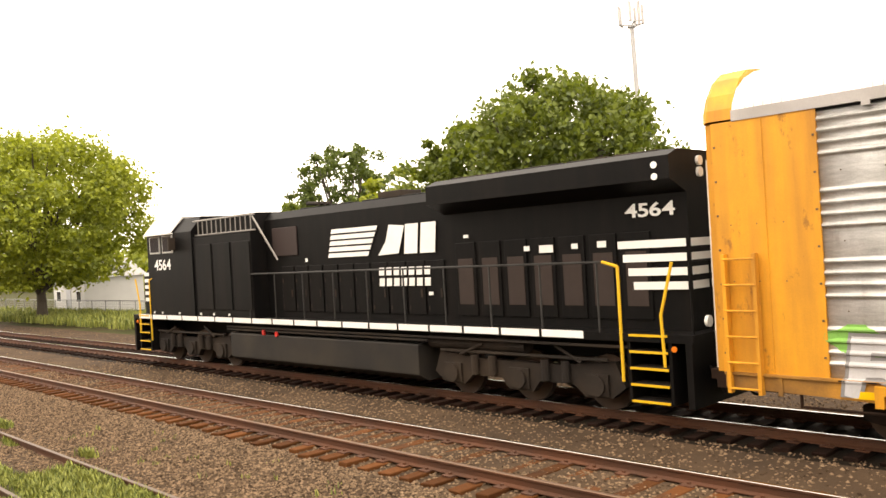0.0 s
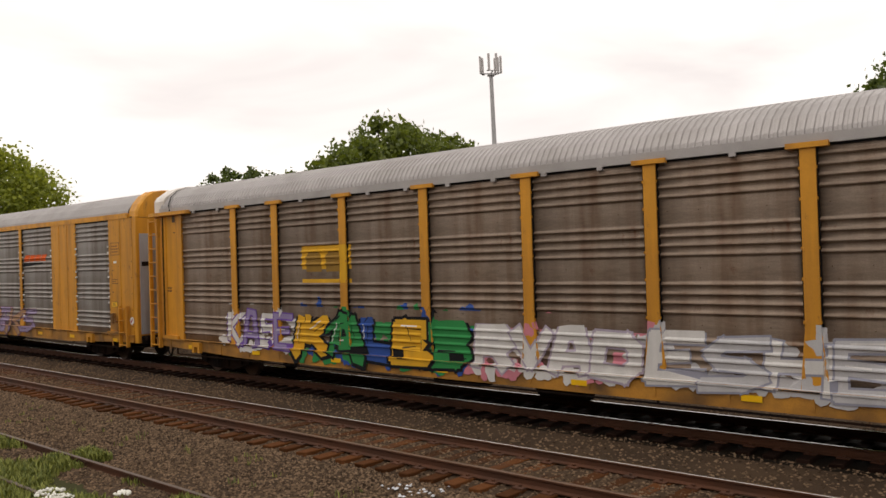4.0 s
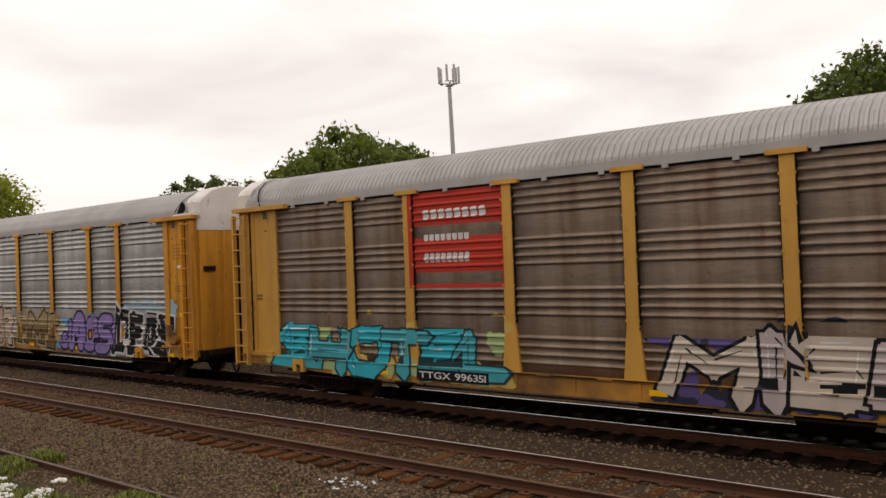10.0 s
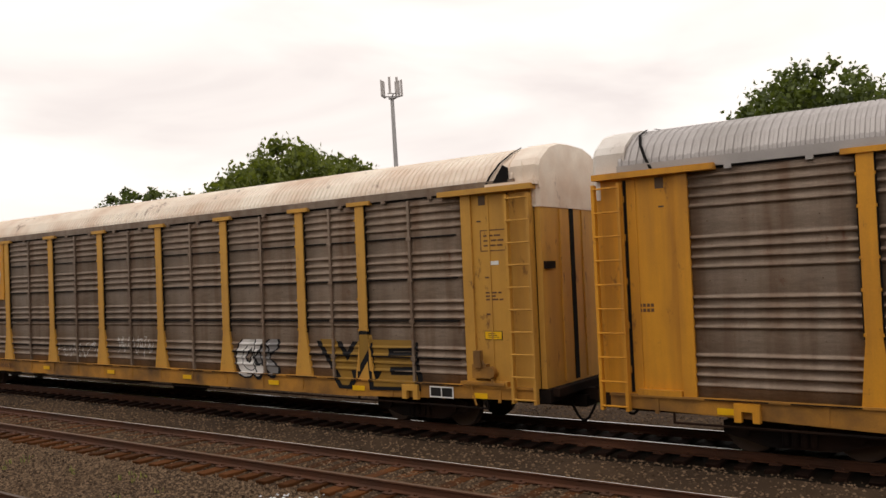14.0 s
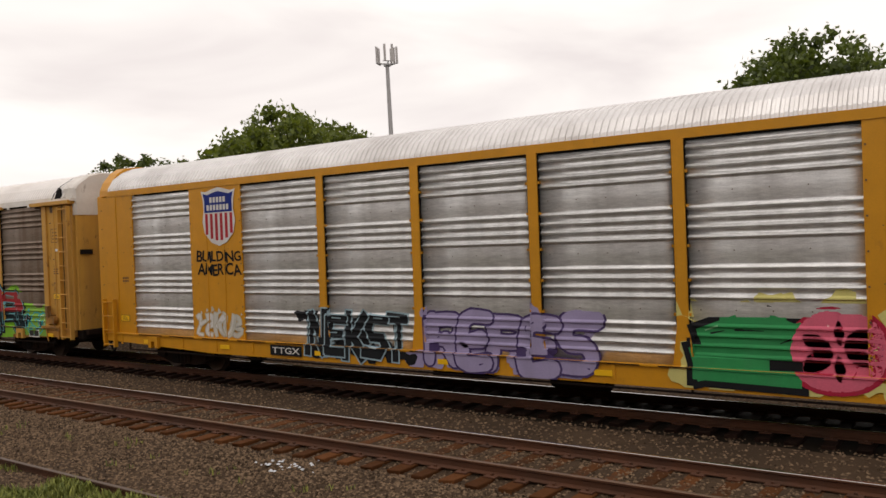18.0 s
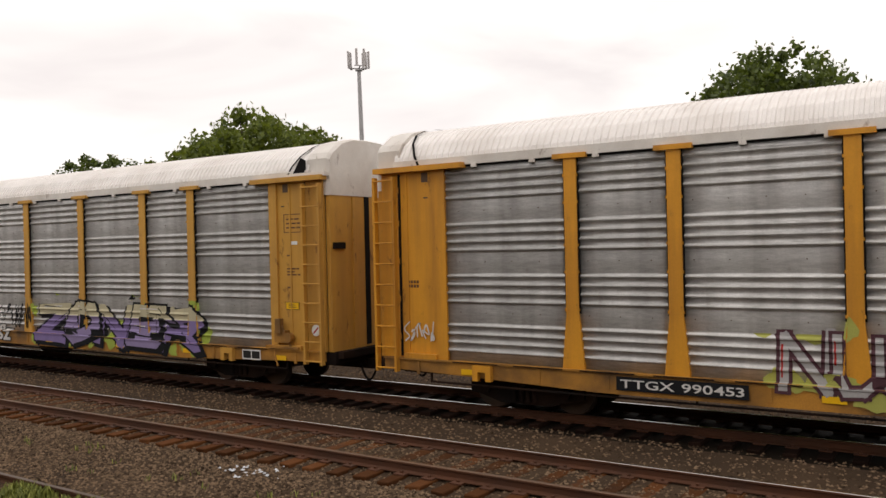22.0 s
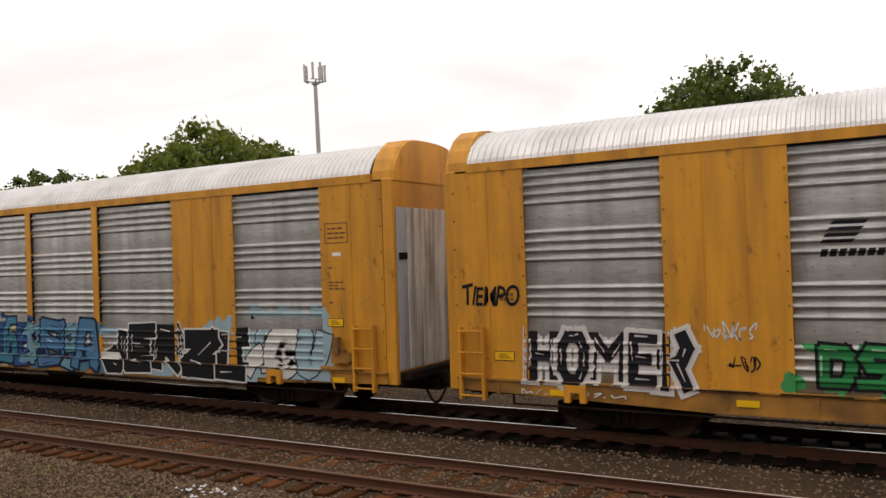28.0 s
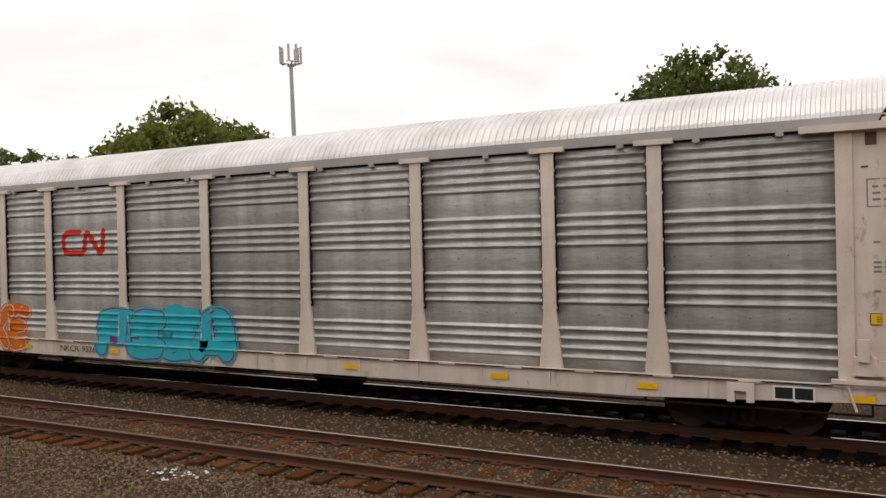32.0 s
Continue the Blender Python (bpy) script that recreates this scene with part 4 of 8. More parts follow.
def wildstyle(k, x0, x1, z0, z1, n, fills, line=K, halo=None, fat=0.26, bubble=False, label="", seed=0, lean=0.12, gleam=W, top=None):
    """Interlocked painted forms that cannot be read: heavy strokes in two colours, each with its outline, and arrow ends."""
    car, surf = side_of(k)
    rng = random.Random(k * 77 + seed + int(x0 * 10))
    la = Layer()
    if halo:
        for j, hc in enumerate(halo if isinstance(halo, list) else [halo]):
            la.cloud(x0 - 0.35 + 0.2 * j, x1 + 0.35 - 0.2 * j, z0 - 0.1, z1 + 0.14 - 0.08 * j, hc, 0.0018 + 0.0006 * j, rng, 0.24)
    n = n if bubble else int(n * 1.35 + 0.5)
    cell = (x1 - x0) / n
    edge = 0.045 if bubble else 0.032
    fat = fat if bubble else fat * 1.3
    h = 0.0035
    order = list(range(n))
    rng.shuffle(order)
    last = -1
    for i in order:
        la.use(i)
        pick = rng.randrange(len(SKELETONS))
        pick = (pick + 1) % len(SKELETONS) if pick == last else pick
        last = pick
        sx = cell * (rng.uniform(1.1, 1.28) if bubble else rng.uniform(1.15, 1.5))
        ox = x0 + i * cell - (sx - cell) / 2
        flip = rng.random() < 0.4
        hi = z1 - rng.uniform(0, 0.16) * (z1 - z0)
        bot = z0 + rng.uniform(0, 0.10) * (z1 - z0)
        w = fat * min(cell * (1.3 if bubble else 1.5), (z1 - z0) * 0.9) * rng.uniform(0.85, 1.1)
        for j, st in enumerate(SKELETONS[pick]):
            pts = [(ox + ((1 - px if flip else px) * 0.86 + 0.07 + lean * (pz - 0.5)) * sx, bot + w * 0.4 + pz * (hi - bot - w * 0.8)) for px, pz in st]
            pts = smooth_line(pts, 3)
            a, b = w * rng.uniform(0.9, 1.25), w * (rng.uniform(0.85, 1.1) if bubble else rng.uniform(0.35, 0.9))
            c = fills[(j + (rng.random() < 0.35)) % len(fills)]
            la.stroke(extend(pts, edge), a + 2 * edge, b + 2 * edge, line, h, bubble)
            la.stroke(pts, a, b, c, h + 0.0003, bubble, top and (z0 + top[0] * (z1 - z0) + rng.uniform(-0.08, 0.08), top[1]))
            if gleam and rng.random() < 0.5:
                m = len(pts) // 2
                la.stroke([(x - a * 0.2, z + a * 0.16) for x, z in pts[1:m + 2]], 0.02, 0.03, gleam, h + 0.0007)
            if rng.random() < 0.35:
                la.stroke([(x + a * 0.15, z - 0.02) for x, z in pts[1:-1]], 0.018, 0.03, line, h + 0.0009)
            h += 0.0006
    for _ in range(0 if bubble else n):
        la.use(rng.randrange(n))
        x = rng.uniform(x0, x1)
        z = rng.choice((z0 + 0.05, z1 - 0.12, z1 - 0.05))
        s = rng.uniform(0.07, 0.2)
        la.face([(x, z), (x + s, z + s * 0.4), (x + s * 0.3, z + s * 1.1)], rng.choice((line, fills[0])), h)
        h += 0.0001
    return la.lay(car, surf, "graffiti", label or "spray-painted interlocked forms")


# letter forms as lines over a grid of five by five points, named a to y from the bottom row up
FORMS = {"A": "avxe gi", "B": "au uxtnk njda", "C": "yvpfbe", "D": "au uxtjda", "E": "yuae kn", "F": "yua kn", "G": "yvpfbeom", "H": "ua ye ko",
         "I": "wc", "J": "yjdbf", "K": "ua yl le", "L": "uae", "M": "aumye", "N": "auey", "O": "wvpfbdjtxw", "P": "au uxtnk", "R": "au uxtnk me",
         "S": "yvplnjda", "T": "uy wc", "U": "ufbdjy", "V": "ucy", "W": "ubmdy", "X": "ue ya", "Y": "um ym mc", "Z": "uyae", "2": "pvxtnae",
         "0": "wvpfbdjtxw", "4": "vko xd", "7": "uyc", "!": "wm bc", "e": "kotxvpfbe", "n": "ua pwte", "s": "yvplnjda", "~": "pwo fcj"}
BROAD = {"M": 1.25, "W": 1.3, "I": 0.5, "!": 0.4, "J": 0.8, "E": 0.9, "L": 0.85, "T": 0.95}


def cut_at(poly, z, above):
    """The part of a flat convex outline over or under a height."""
    out = []
    for (xa, za), (xb, zb) in zip(poly, poly[1:] + poly[:1]):
        if (za > z) == above:
            out.append((xa, za))
        if (za > z) != (zb > z):
            out.append((xa + (xb - xa) * (z - za) / (zb - za), z))
    return out


def throwup(k, x0, x1, z0, z1, text, fills, line=K, halo=None, outer=None, fat=0.25, edge=0.055, bubble=False, wild=0.05, lean=0.08, top=None,
            shade=None, gleam=W, label="", overlap=0.14, spike=False, ragged=0.24, seed=0):
    """Heavy spray-painted letters: haze, cast shade, outer line, outline and fill, each letter over its neighbour."""
    car, surf = side_of(k)
    rng = random.Random(k * 131 + seed + int(x0 * 10))
    la = Layer()
    tall = z1 - z0
    if halo:
        for j, hc in enumerate(halo if isinstance(halo, list) else [halo]):
            if ragged > 0.22:
                la.haze(x0 - 0.25 + 0.2 * j, x1 + 0.25 - 0.2 * j, z0 - 0.05, z1 + 0.14 - 0.1 * j, hc, 0.0010 + 0.0010 * j, rng)
            else:
                la.cloud(x0 - 0.3 + 0.2 * j, x1 + 0.3 - 0.2 * j, z0 - 0.08, z1 + 0.1 - 0.1 * j, hc, 0.0012 + 0.0008 * j, rng, ragged)
    edge *= 1.3
    weights = [BROAD.get(ch, 1.0) for ch in text]
    unit = (x1 - x0) / sum(weights)
    x = x0
    for i, ch in enumerate(text):
        wide = weights[i] * unit
        la.use(i)
        ax, bx = x - overlap * wide * 0.5, x + wide * (1 + overlap * 0.5)
        az, bz = z0 + rng.uniform(0, 0.09) * tall, z1 - rng.uniform(0, 0.12) * tall
        x += wide
        w = fat * min(unit * 1.1, tall * 0.98)
        m = w * 0.5 + edge * 0.6
        nodes = {}

        def at(c):
            if c not in nodes:
                n = ord(c) - 97
                u, v = (n % 5) / 4, (n // 5) / 4
                u = 0.5 + (u - 0.5) * (0.92 + 0.16 * abs(v - 0.5)) + lean * (v - 0.5) + rng.uniform(-wild, wild)
                v = v + rng.uniform(-wild, wild) * 0.8
                nodes[c] = (ax + m + u * (bx - ax - 2 * m), az + m + v * (bz - az - 2 * m))
            return nodes[c]
        runs = [[at(c) for c in st] for st in FORMS[ch].split()]
        if bubble:
            runs = [smooth_line(r, 3) if len(r) > 2 else r for r in runs]
        if spike:
            # a thrown-out arm with a pointed end
            tip = at(rng.choice(FORMS[ch].replace(" ", "")))
            up = rng.choice((-1, 1))
            runs.append([tip, (tip[0] + rng.uniform(-0.22, 0.3) * wide, (az + m * 0.7) if up < 0 else (bz - m * 0.7)), (tip[0] + rng.uniform(-0.4, 0.5) * wide, az + tall * rng.uniform(0.25, 0.75))])
        ends = [(rng.uniform(0.75, 1.2), rng.uniform(0.75, 1.25)) for _ in runs]
        if spike:
            ends[-1] = (0.7, 0.35)

        def lay_down(grow, dx, dz, colour, h, split=None):
            j = 0
            for r, (ea, eb) in zip(runs, ends):
                for q in range(len(r) - 1):
                    p0, p1 = Vector(r[q]), Vector(r[q + 1])
                    d = (p1 - p0).normalized() if (p1 - p0).length > 1e-6 else Vector((1, 0))
                    wa = w * (ea + (eb - ea) * q / max(1, len(r) - 1)) / 2 + grow
                    wb = w * (ea + (eb - ea) * (q + 1) / max(1, len(r) - 1)) / 2 + grow
                    e = grow * 0.9 + (0.0 if bubble else w * 0.34)
                    s, n = d * e, Vector((-d.y, d.x))
                    o = Vector((dx, dz))
                    poly = [p0 - s - n * wa + o, p1 + s - n * wb + o, p1 + s + n * wb + o, p0 - s + n * wa + o]
                    if spike and not bubble and q == len(r) - 2:
                        poly = poly[:2] + [p1 + s * 2.6 + n * wb * 0.3 + o] + poly[2:]
                    shapes = [[tuple(v) for v in poly]]
                    if bubble:
                        for c, rad in ((p0, wa), (p1, wb)):
                            shapes.append([(c.x + dx + rad * math.cos(a * math.pi / 5), c.y + dz + rad * math.sin(a * math.pi / 5)) for a in range(10)])
                    for shape in shapes:
                        hh = h + 0.00022 * (j % 12)
                        j += 1
                        if split:
                            for above, c in ((False, colour), (True, split[1])):
                                piece = cut_at(shape, split[0], above)
                                if len(piece) > 2:
                                    la.face(piece, c, hh)
                        else:
                            la.face(shape, colour, hh)
        base = 0.0030 + 0.0095 * (i % 2)
        if outer:
            lay_down(edge * 2.3, 0, 0, outer, base)
        if shade:
            lay_down(edge, 0.10, -0.07, shade, base + 0.0014)
        lay_down(edge, 0, 0, line, base + 0.0030)
        lay_down(0.0, 0, 0, fills[i % len(fills)], base + 0.0060, top and (z0 + top[0] * tall, top[1]))
        if spike or fat > 0.3:
            # thin lines of the outline's paint inside the fill
            for r in runs:
                for p0, p1 in zip(r, r[1:]):
                    if rng.random() < (0.18 if bubble else 0.5):
                        p0, p1 = Vector(p0), Vector(p1)
                        n = Vector((-(p1 - p0).y, (p1 - p0).x)).normalized() * w * rng.uniform(-0.3, 0.3)
                        la.stroke([tuple(p0.lerp(p1, 0.1) + n), tuple(p0.lerp(p1, rng.uniform(0.5, 0.9)) + n * 0.4)], 0.035, 0.012, line, base + 0.0092)
        if gleam:
            for r in runs[:2]:
                if len(r) > 1 and rng.random() < 0.7:
                    p0, p1 = Vector(r[0]), Vector(r[1])
                    o = Vector((-w * 0.24, w * 0.18))
                    la.stroke([tuple(p0.lerp(p1, 0.15) + o), tuple(p0.lerp(p1, 0.8) + o)], 0.025, 0.035, gleam, base + 0.0090)
    return la.lay(car, surf, "graffiti", label or "spray-painted letters")


def bolts(k):
    """Pale bolt heads down both edges of the side sheets."""
    car = TRAIN[k]

    def build(bm):
        for z in (1.25, 1.45, 2.1, 2.3, 3.0, 3.2, 3.85, 4.05):
            rod(bm, (0, -1.556, z), (0, -1.50, z), 0.034, 8)
    for a in (1.85, 4.45, 6.5, 20.8, 22.85, 25.45):
        attach("bolt_row", shared(("bolt_row",), build, CHALK), car, pose(a + (0.05 if a in (1.85, 6.5, 22.85) else -0.05), 0, 0), "row of pale bolt heads")
    for p in ENC_POSTS:
        for d in (-0.17, 0.17):
            attach("bolt_row", shared(("bolt_row",), build, CHALK), car, pose(p + d, 0, 0), "row of pale bolt heads")


def wash(k, x0, x1, z0, z1, colour, h, fall=0.1):
    """A sprayed ground under letters, laid down in broad stepped blocks."""
    car, surf = side_of(k)
    rng = random.Random(k * 17 + int(x0))
    la = Layer()
    x = x0
    while x < x1:
        w = rng.uniform(0.35, 0.85)
        b = min(x + w, x1)
        u = (x - x0) / (x1 - x0)
        top = z1 - rng.uniform(0.0, 0.16) - fall * max(0.0, u - 0.55) / 0.45 * (z1 - z0)
        la.face([(x, z0), (b, z0), (b, top), (x, top)], colour, h)
        x = b
    la.lay(car, surf, "graffiti", "green ground of sprayed paint")


def smooth_line(pts, n=3):
    out = []
    for i in range(len(pts) - 1):
        p0, p1, p2, p3 = pts[max(0, i - 1)], pts[i], pts[i + 1], pts[min(len(pts) - 1, i + 2)]
        for s in range(n):
            t = s / n
            out.append(tuple(0.5 * (2 * p1[a] + (p2[a] - p0[a]) * t + (2 * p0[a] - 5 * p1[a] + 4 * p2[a] - p3[a]) * t * t
                                    + (3 * p1[a] - p0[a] - 3 * p2[a] + p3[a]) * t ** 3) for a in (0, 1)))
    return out + [pts[-1]]


def extend(pts, e):
    a = Vector(pts[0]) - Vector(pts[1])
    b = Vector(pts[-1]) - Vector(pts[-2])
    return [tuple(Vector(pts[0]) + a.normalized() * e), *pts[1:-1], tuple(Vector(pts[-1]) + b.normalized() * e)]


def tag(k, x0, x1, z0, z1, text, c=K, label="", slant=0.15, fat=0.0):
    """A thin handwritten mark."""
    car, surf = side_of(k)
    rng = random.Random(k + int(x0 * 10))
    la = Layer()
    jit = [(rng.uniform(-0.15, 0.15), rng.uniform(-0.06, 0.06), rng.uniform(0.9, 1.1)) for _ in text]
    la.word(text, x0, x1, z0, z1, c, 0.004, fat, jit, slant)
    return la.lay(car, surf, "graffiti_tag", label or "thin spray-painted mark")


def scribble(k, x0, x1, z0, z1, c=K, n=5, w=0.035, seed=0, label=""):
    """Looping unreadable lines."""
    car, surf = side_of(k)
    rng = random.Random(k * 31 + seed + int(x0 * 10))
    la = Layer()
    cell = (x1 - x0) / n
    for i in range(n):
        pts = [(x0 + cell * (i + rng.uniform(-0.1, 1.1)), rng.uniform(z0, z1)) for _ in range(5)]
        la.stroke(smooth_line(pts, 4), w, w * 0.7, c, 0.004 + 0.0003 * i)
    return la.lay(car, surf, "graffiti_tag", label or "looping spray-painted lines")


def bars(k, x0, x1, z0, z1, c, rows=2, words=3, seed=0, name="stencil", label="rows of small stencilled marks"):
    """Small lettering that cannot be read, as bars."""
    car, surf = side_of(k)
    rng = random.Random(seed + int(x0 * 100) + k)
    la = Layer()
    hh = (z1 - z0) / (rows * 1.7)
    for r in range(rows):
        z = z1 - hh - r * hh * 1.7
        x = x0
        for wd in range(words):
            ln = (x1 - x0) / words * rng.uniform(0.55, 0.9)
            la.face([(x, z), (x + ln, z), (x + ln, z + hh), (x, z + hh)], c, 0.004)
            x += (x1 - x0) / words
    return la.lay(car, surf, name, label, cut=False) if z1 > 1.1 and (x1 < 1.9 or x0 > 25.6) else la.lay(car, surf, name, label)


def running_mark(k, x0, x1, z0, z1, text, board=K, ink=W):
    """The running mark on the sill."""
    car, surf = side_of(k)
    la = Layer()
    if board:
        la.face([(x0 - 0.08, z0 - 0.05), (x1 + 0.08, z0 - 0.05), (x1 + 0.08, z1 + 0.05), (x0 - 0.08, z1 + 0.05)], board, 0.021)
    la.word(text, x0, x1, z0, z1, ink, 0.024, 0.015)
    return la.lay(car, surf, "running_mark", "white running mark on a black board" if board else "dark running mark")


def shield(k, x0, x1, z0, z1, backing=True, stripe=(0.42, 0.03, 0.04)):
    """A shield emblem: blue head with two white bars, red and white stripes."""
    car, surf = side_of(k)
    w, h = x1 - x0, z1 - z0
    if backing:
        bm = bmesh.new()
        box(bm, x0 - 0.22, x1 + 0.22, -1.575, -1.5, z0 - 0.25, min(4.97, z1 + 0.2))
        part("emblem_panel", bm, YELLOW, car)
    la = Layer()
    base = 0.079 if backing else 0.008
    edge = [(0.5, 0.0), (0.72, 0.06), (0.92, 0.22), (0.98, 0.42), (0.93, 0.62), (0.95, 0.8), (1.0, 0.95), (0.86, 0.93), (0.68, 0.97), (0.5, 1.0)]
    edge = edge + [(1 - u, v) for u, v in edge[-2:0:-1]]

    def grown(g):
        return [(x0 + w * (0.5 + (u - 0.5) * g), z0 + h * (0.5 + (v - 0.5) * g)) for u, v in edge]

    flat = (lambda x, z: -1.5 if backing else -1.54)
    la.face(grown(1.08), (0.66, 0.64, 0.62), base)
    blue = [(u, v) for u, v in edge if v >= 0.6]
    la.face([(x0 + w * 0.06, z0 + h * 0.58), (x0 + w * 0.94, z0 + h * 0.58), (x0 + w * 0.93, z0 + h * 0.8), (x0 + w * 0.98, z0 + h * 0.94),
             (x0 + w * 0.84, z0 + h * 0.91), (x0 + w * 0.5, z0 + h * 0.97), (x0 + w * 0.16, z0 + h * 0.91), (x0 + w * 0.02, z0 + h * 0.94),
             (x0 + w * 0.07, z0 + h * 0.8)], (0.015, 0.03, 0.20), base + 0.003)
    for i, (a, b, c) in enumerate(((0.24, 0.76, 0.76), (0.14, 0.86, 0.62))):
        for j in range(5 + i * 2):
            n = 5 + i * 2
            u0 = a + (b - a) * j / n
            u1 = a + (b - a) * (j + 0.72) / n
            la.face([(x0 + w * u0, z0 + h * c), (x0 + w * u1, z0 + h * c), (x0 + w * u1, z0 + h * (c + 0.1)), (x0 + w * u0, z0 + h * (c + 0.1))],
                    W, base + 0.006)
    for i in range(6):
        u = 0.08 + 0.155 * i
        lo = 0.06 + 0.9 * (abs(u + 0.045 - 0.5)) ** 2.1
        la.face([(x0 + w * u, z0 + h * lo), (x0 + w * (u + 0.085), z0 + h * lo), (x0 + w * (u + 0.085), z0 + h * 0.56), (x0 + w * u, z0 + h * 0.56)],
                stripe, base + 0.003)
    return la.lay(car, flat, "shield_emblem", "white, blue and red striped shield", cut=False)


def slant_blocks(la, x0, x1, z0, z1, n, c, h, lean=0.25, gap=0.18):
    w = (x1 - x0) / n
    d = lean * (z1 - z0)
    for i in range(n):
        a, b = x0 + i * w, x0 + (i + 1 - gap) * w
        la.face([(a, z0), (b, z0), (b + d, z1), (a + d, z1)], c, h)


def stripes_emblem(k, x0, x1, z0, z1, c):
    """Slanted stripes beside a dark mane-like shape, a bar of small blocks below."""
    car, surf = side_of(k)
    la = Layer()
    w, h = x1 - x0, z1 - z0
    for i in range(4):
        za = z0 + h * (0.36 + 0.16 * i)
        d = 0.05 * w * i
        la.face([(x0 + d * 0.5, za), (x0 + w * 0.22 + d * 0.6, za), (x0 + w * 0.25 + d * 0.6, za + h * 0.09), (x0 + d * 0.5 + w * 0.03, za + h * 0.09)], c, 0.005)
    la.face([(x0 + w * 0.44, z0 + h * 0.4), (x0 + w * 0.56, z0 + h * 0.36), (x0 + w * 0.64, z0 + h * 0.95), (x0 + w * 0.5, z0 + h * 0.98), (x0 + w * 0.47, z0 + h * 0.75)], c, 0.005)
    slant_blocks(la, x0 + w * 0.6, x0 + w * 0.96, z0 + h * 0.38, z0 + h * 0.98, 2, c, 0.0056, 0.15, 0.12)
    slant_blocks(la, x0, x0 + w * 0.95, z0, z0 + h * 0.2, 15, c, 0.005, 0.3, 0.25)
    return la.lay(car, surf, "emblem", "dark striped emblem over a row of small blocks")


def worm_emblem(k, x0, x1, z0, z1, c, under):
    """One continuous looping band, with a row of small blocks below."""
    car, surf = side_of(k)
    la = Layer()
    w, h = x1 - x0, z1 - z0
    line = [(0.42, 0.98), (0.1, 0.95), (0.03, 0.7), (0.08, 0.42), (0.3, 0.38), (0.5, 0.42), (0.56, 0.9), (0.64, 0.9), (0.84, 0.45), (0.93, 0.45), (0.96, 1.0)]
    la.stroke(smooth_line([(x0 + u * w, z0 + v * h) for u, v in line], 4), 0.17 * h, 0.17 * h, c, 0.006, True)
    slant_blocks(la, x0 + 0.02 * w, x1, z0, z0 + 0.18 * h, 8, under, 0.005, 0.0, 0.35)
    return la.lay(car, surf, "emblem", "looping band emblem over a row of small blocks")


def swoosh_emblem(k, x0, x1, z0, z1):
    car, surf = side_of(k)
    la = Layer()
    h = z1 - z0
    slant_blocks(la, x0 + 0.1, x1 - 0.12, z0 + 0.45 * h, z1, 4, (0.72, 0.12, 0.02), 0.005, 0.6, 0.1)
    la.face([(x0, z0), (x0 + (x1 - x0) * 0.85, z0 + 0.25 * h), (x0 + (x1 - x0) * 0.85, z0 + 0.33 * h), (x0 + 0.08, z0 + 0.33 * h)], K, 0.005)
    return la.lay(car, surf, "emblem", "orange slanted blocks over a black streak")


def block_emblem(k, x0, x1, z0, z1, n, c, board=None, underline=False, brackets=False, rows=1):
    """Plain blocks in place of a company's letters, on a board or bare."""
    car, surf = side_of(k)
    la = Layer()
    if board:
        la.face([(x0, z0), (x1, z0), (x1, z1), (x0, z1)], board, 0.005)
        m = 0.12 * min(x1 - x0, z1 - z0)
        x0, x1, z0, z1 = x0 + m * 1.6, x1 - m * 1.6, z0 + m * 1.4, z1 - m * 1.4
    hh = (z1 - z0) / rows
    for r in range(rows):
        za = z1 - (r + 1) * hh + (0.42 * hh if rows > 1 else (0.3 * hh if underline else 0))
        zb = z1 - r * hh - (0.14 * hh if rows > 1 else 0)
        xe = x1 - (0 if r == 0 or rows == 1 else (x1 - x0) * 0.27)
        w = (xe - x0) / n
        for i in range(n):
            a, b = x0 + i * w, x0 + (i + 0.78) * w
            e = 0.18 * (b - a)
            la.face([(a + e, za), (b - e, za), (b, za + e), (b, zb - e), (b - e, zb), (a + e, zb), (a, zb - e), (a, za + e)], c, 0.009)
    if underline:
        la.face([(x0, z0), (x1, z0), (x1, z0 + 0.14 * (z1 - z0)), (x0, z0 + 0.14 * (z1 - z0))], c, 0.009)
    if brackets:
        for a, d in ((x0 - 0.25, 1), (x1 + 0.2, -1)):
            la.face([(a, z0 - 0.1), (a + 0.05, z0 - 0.1), (a + 0.05, z1 + 0.1), (a, z1 + 0.1)], c, 0.009)
            for z in (z0 - 0.1, z1 + 0.05):
                la.face([(min(a, a + d * 0.15), z), (max(a, a + d * 0.15), z), (max(a, a + d * 0.15), z + 0.05), (min(a, a + d * 0.15), z + 0.05)], c, 0.0105)
    return la.lay(car, surf, "emblem", "plain block emblem")


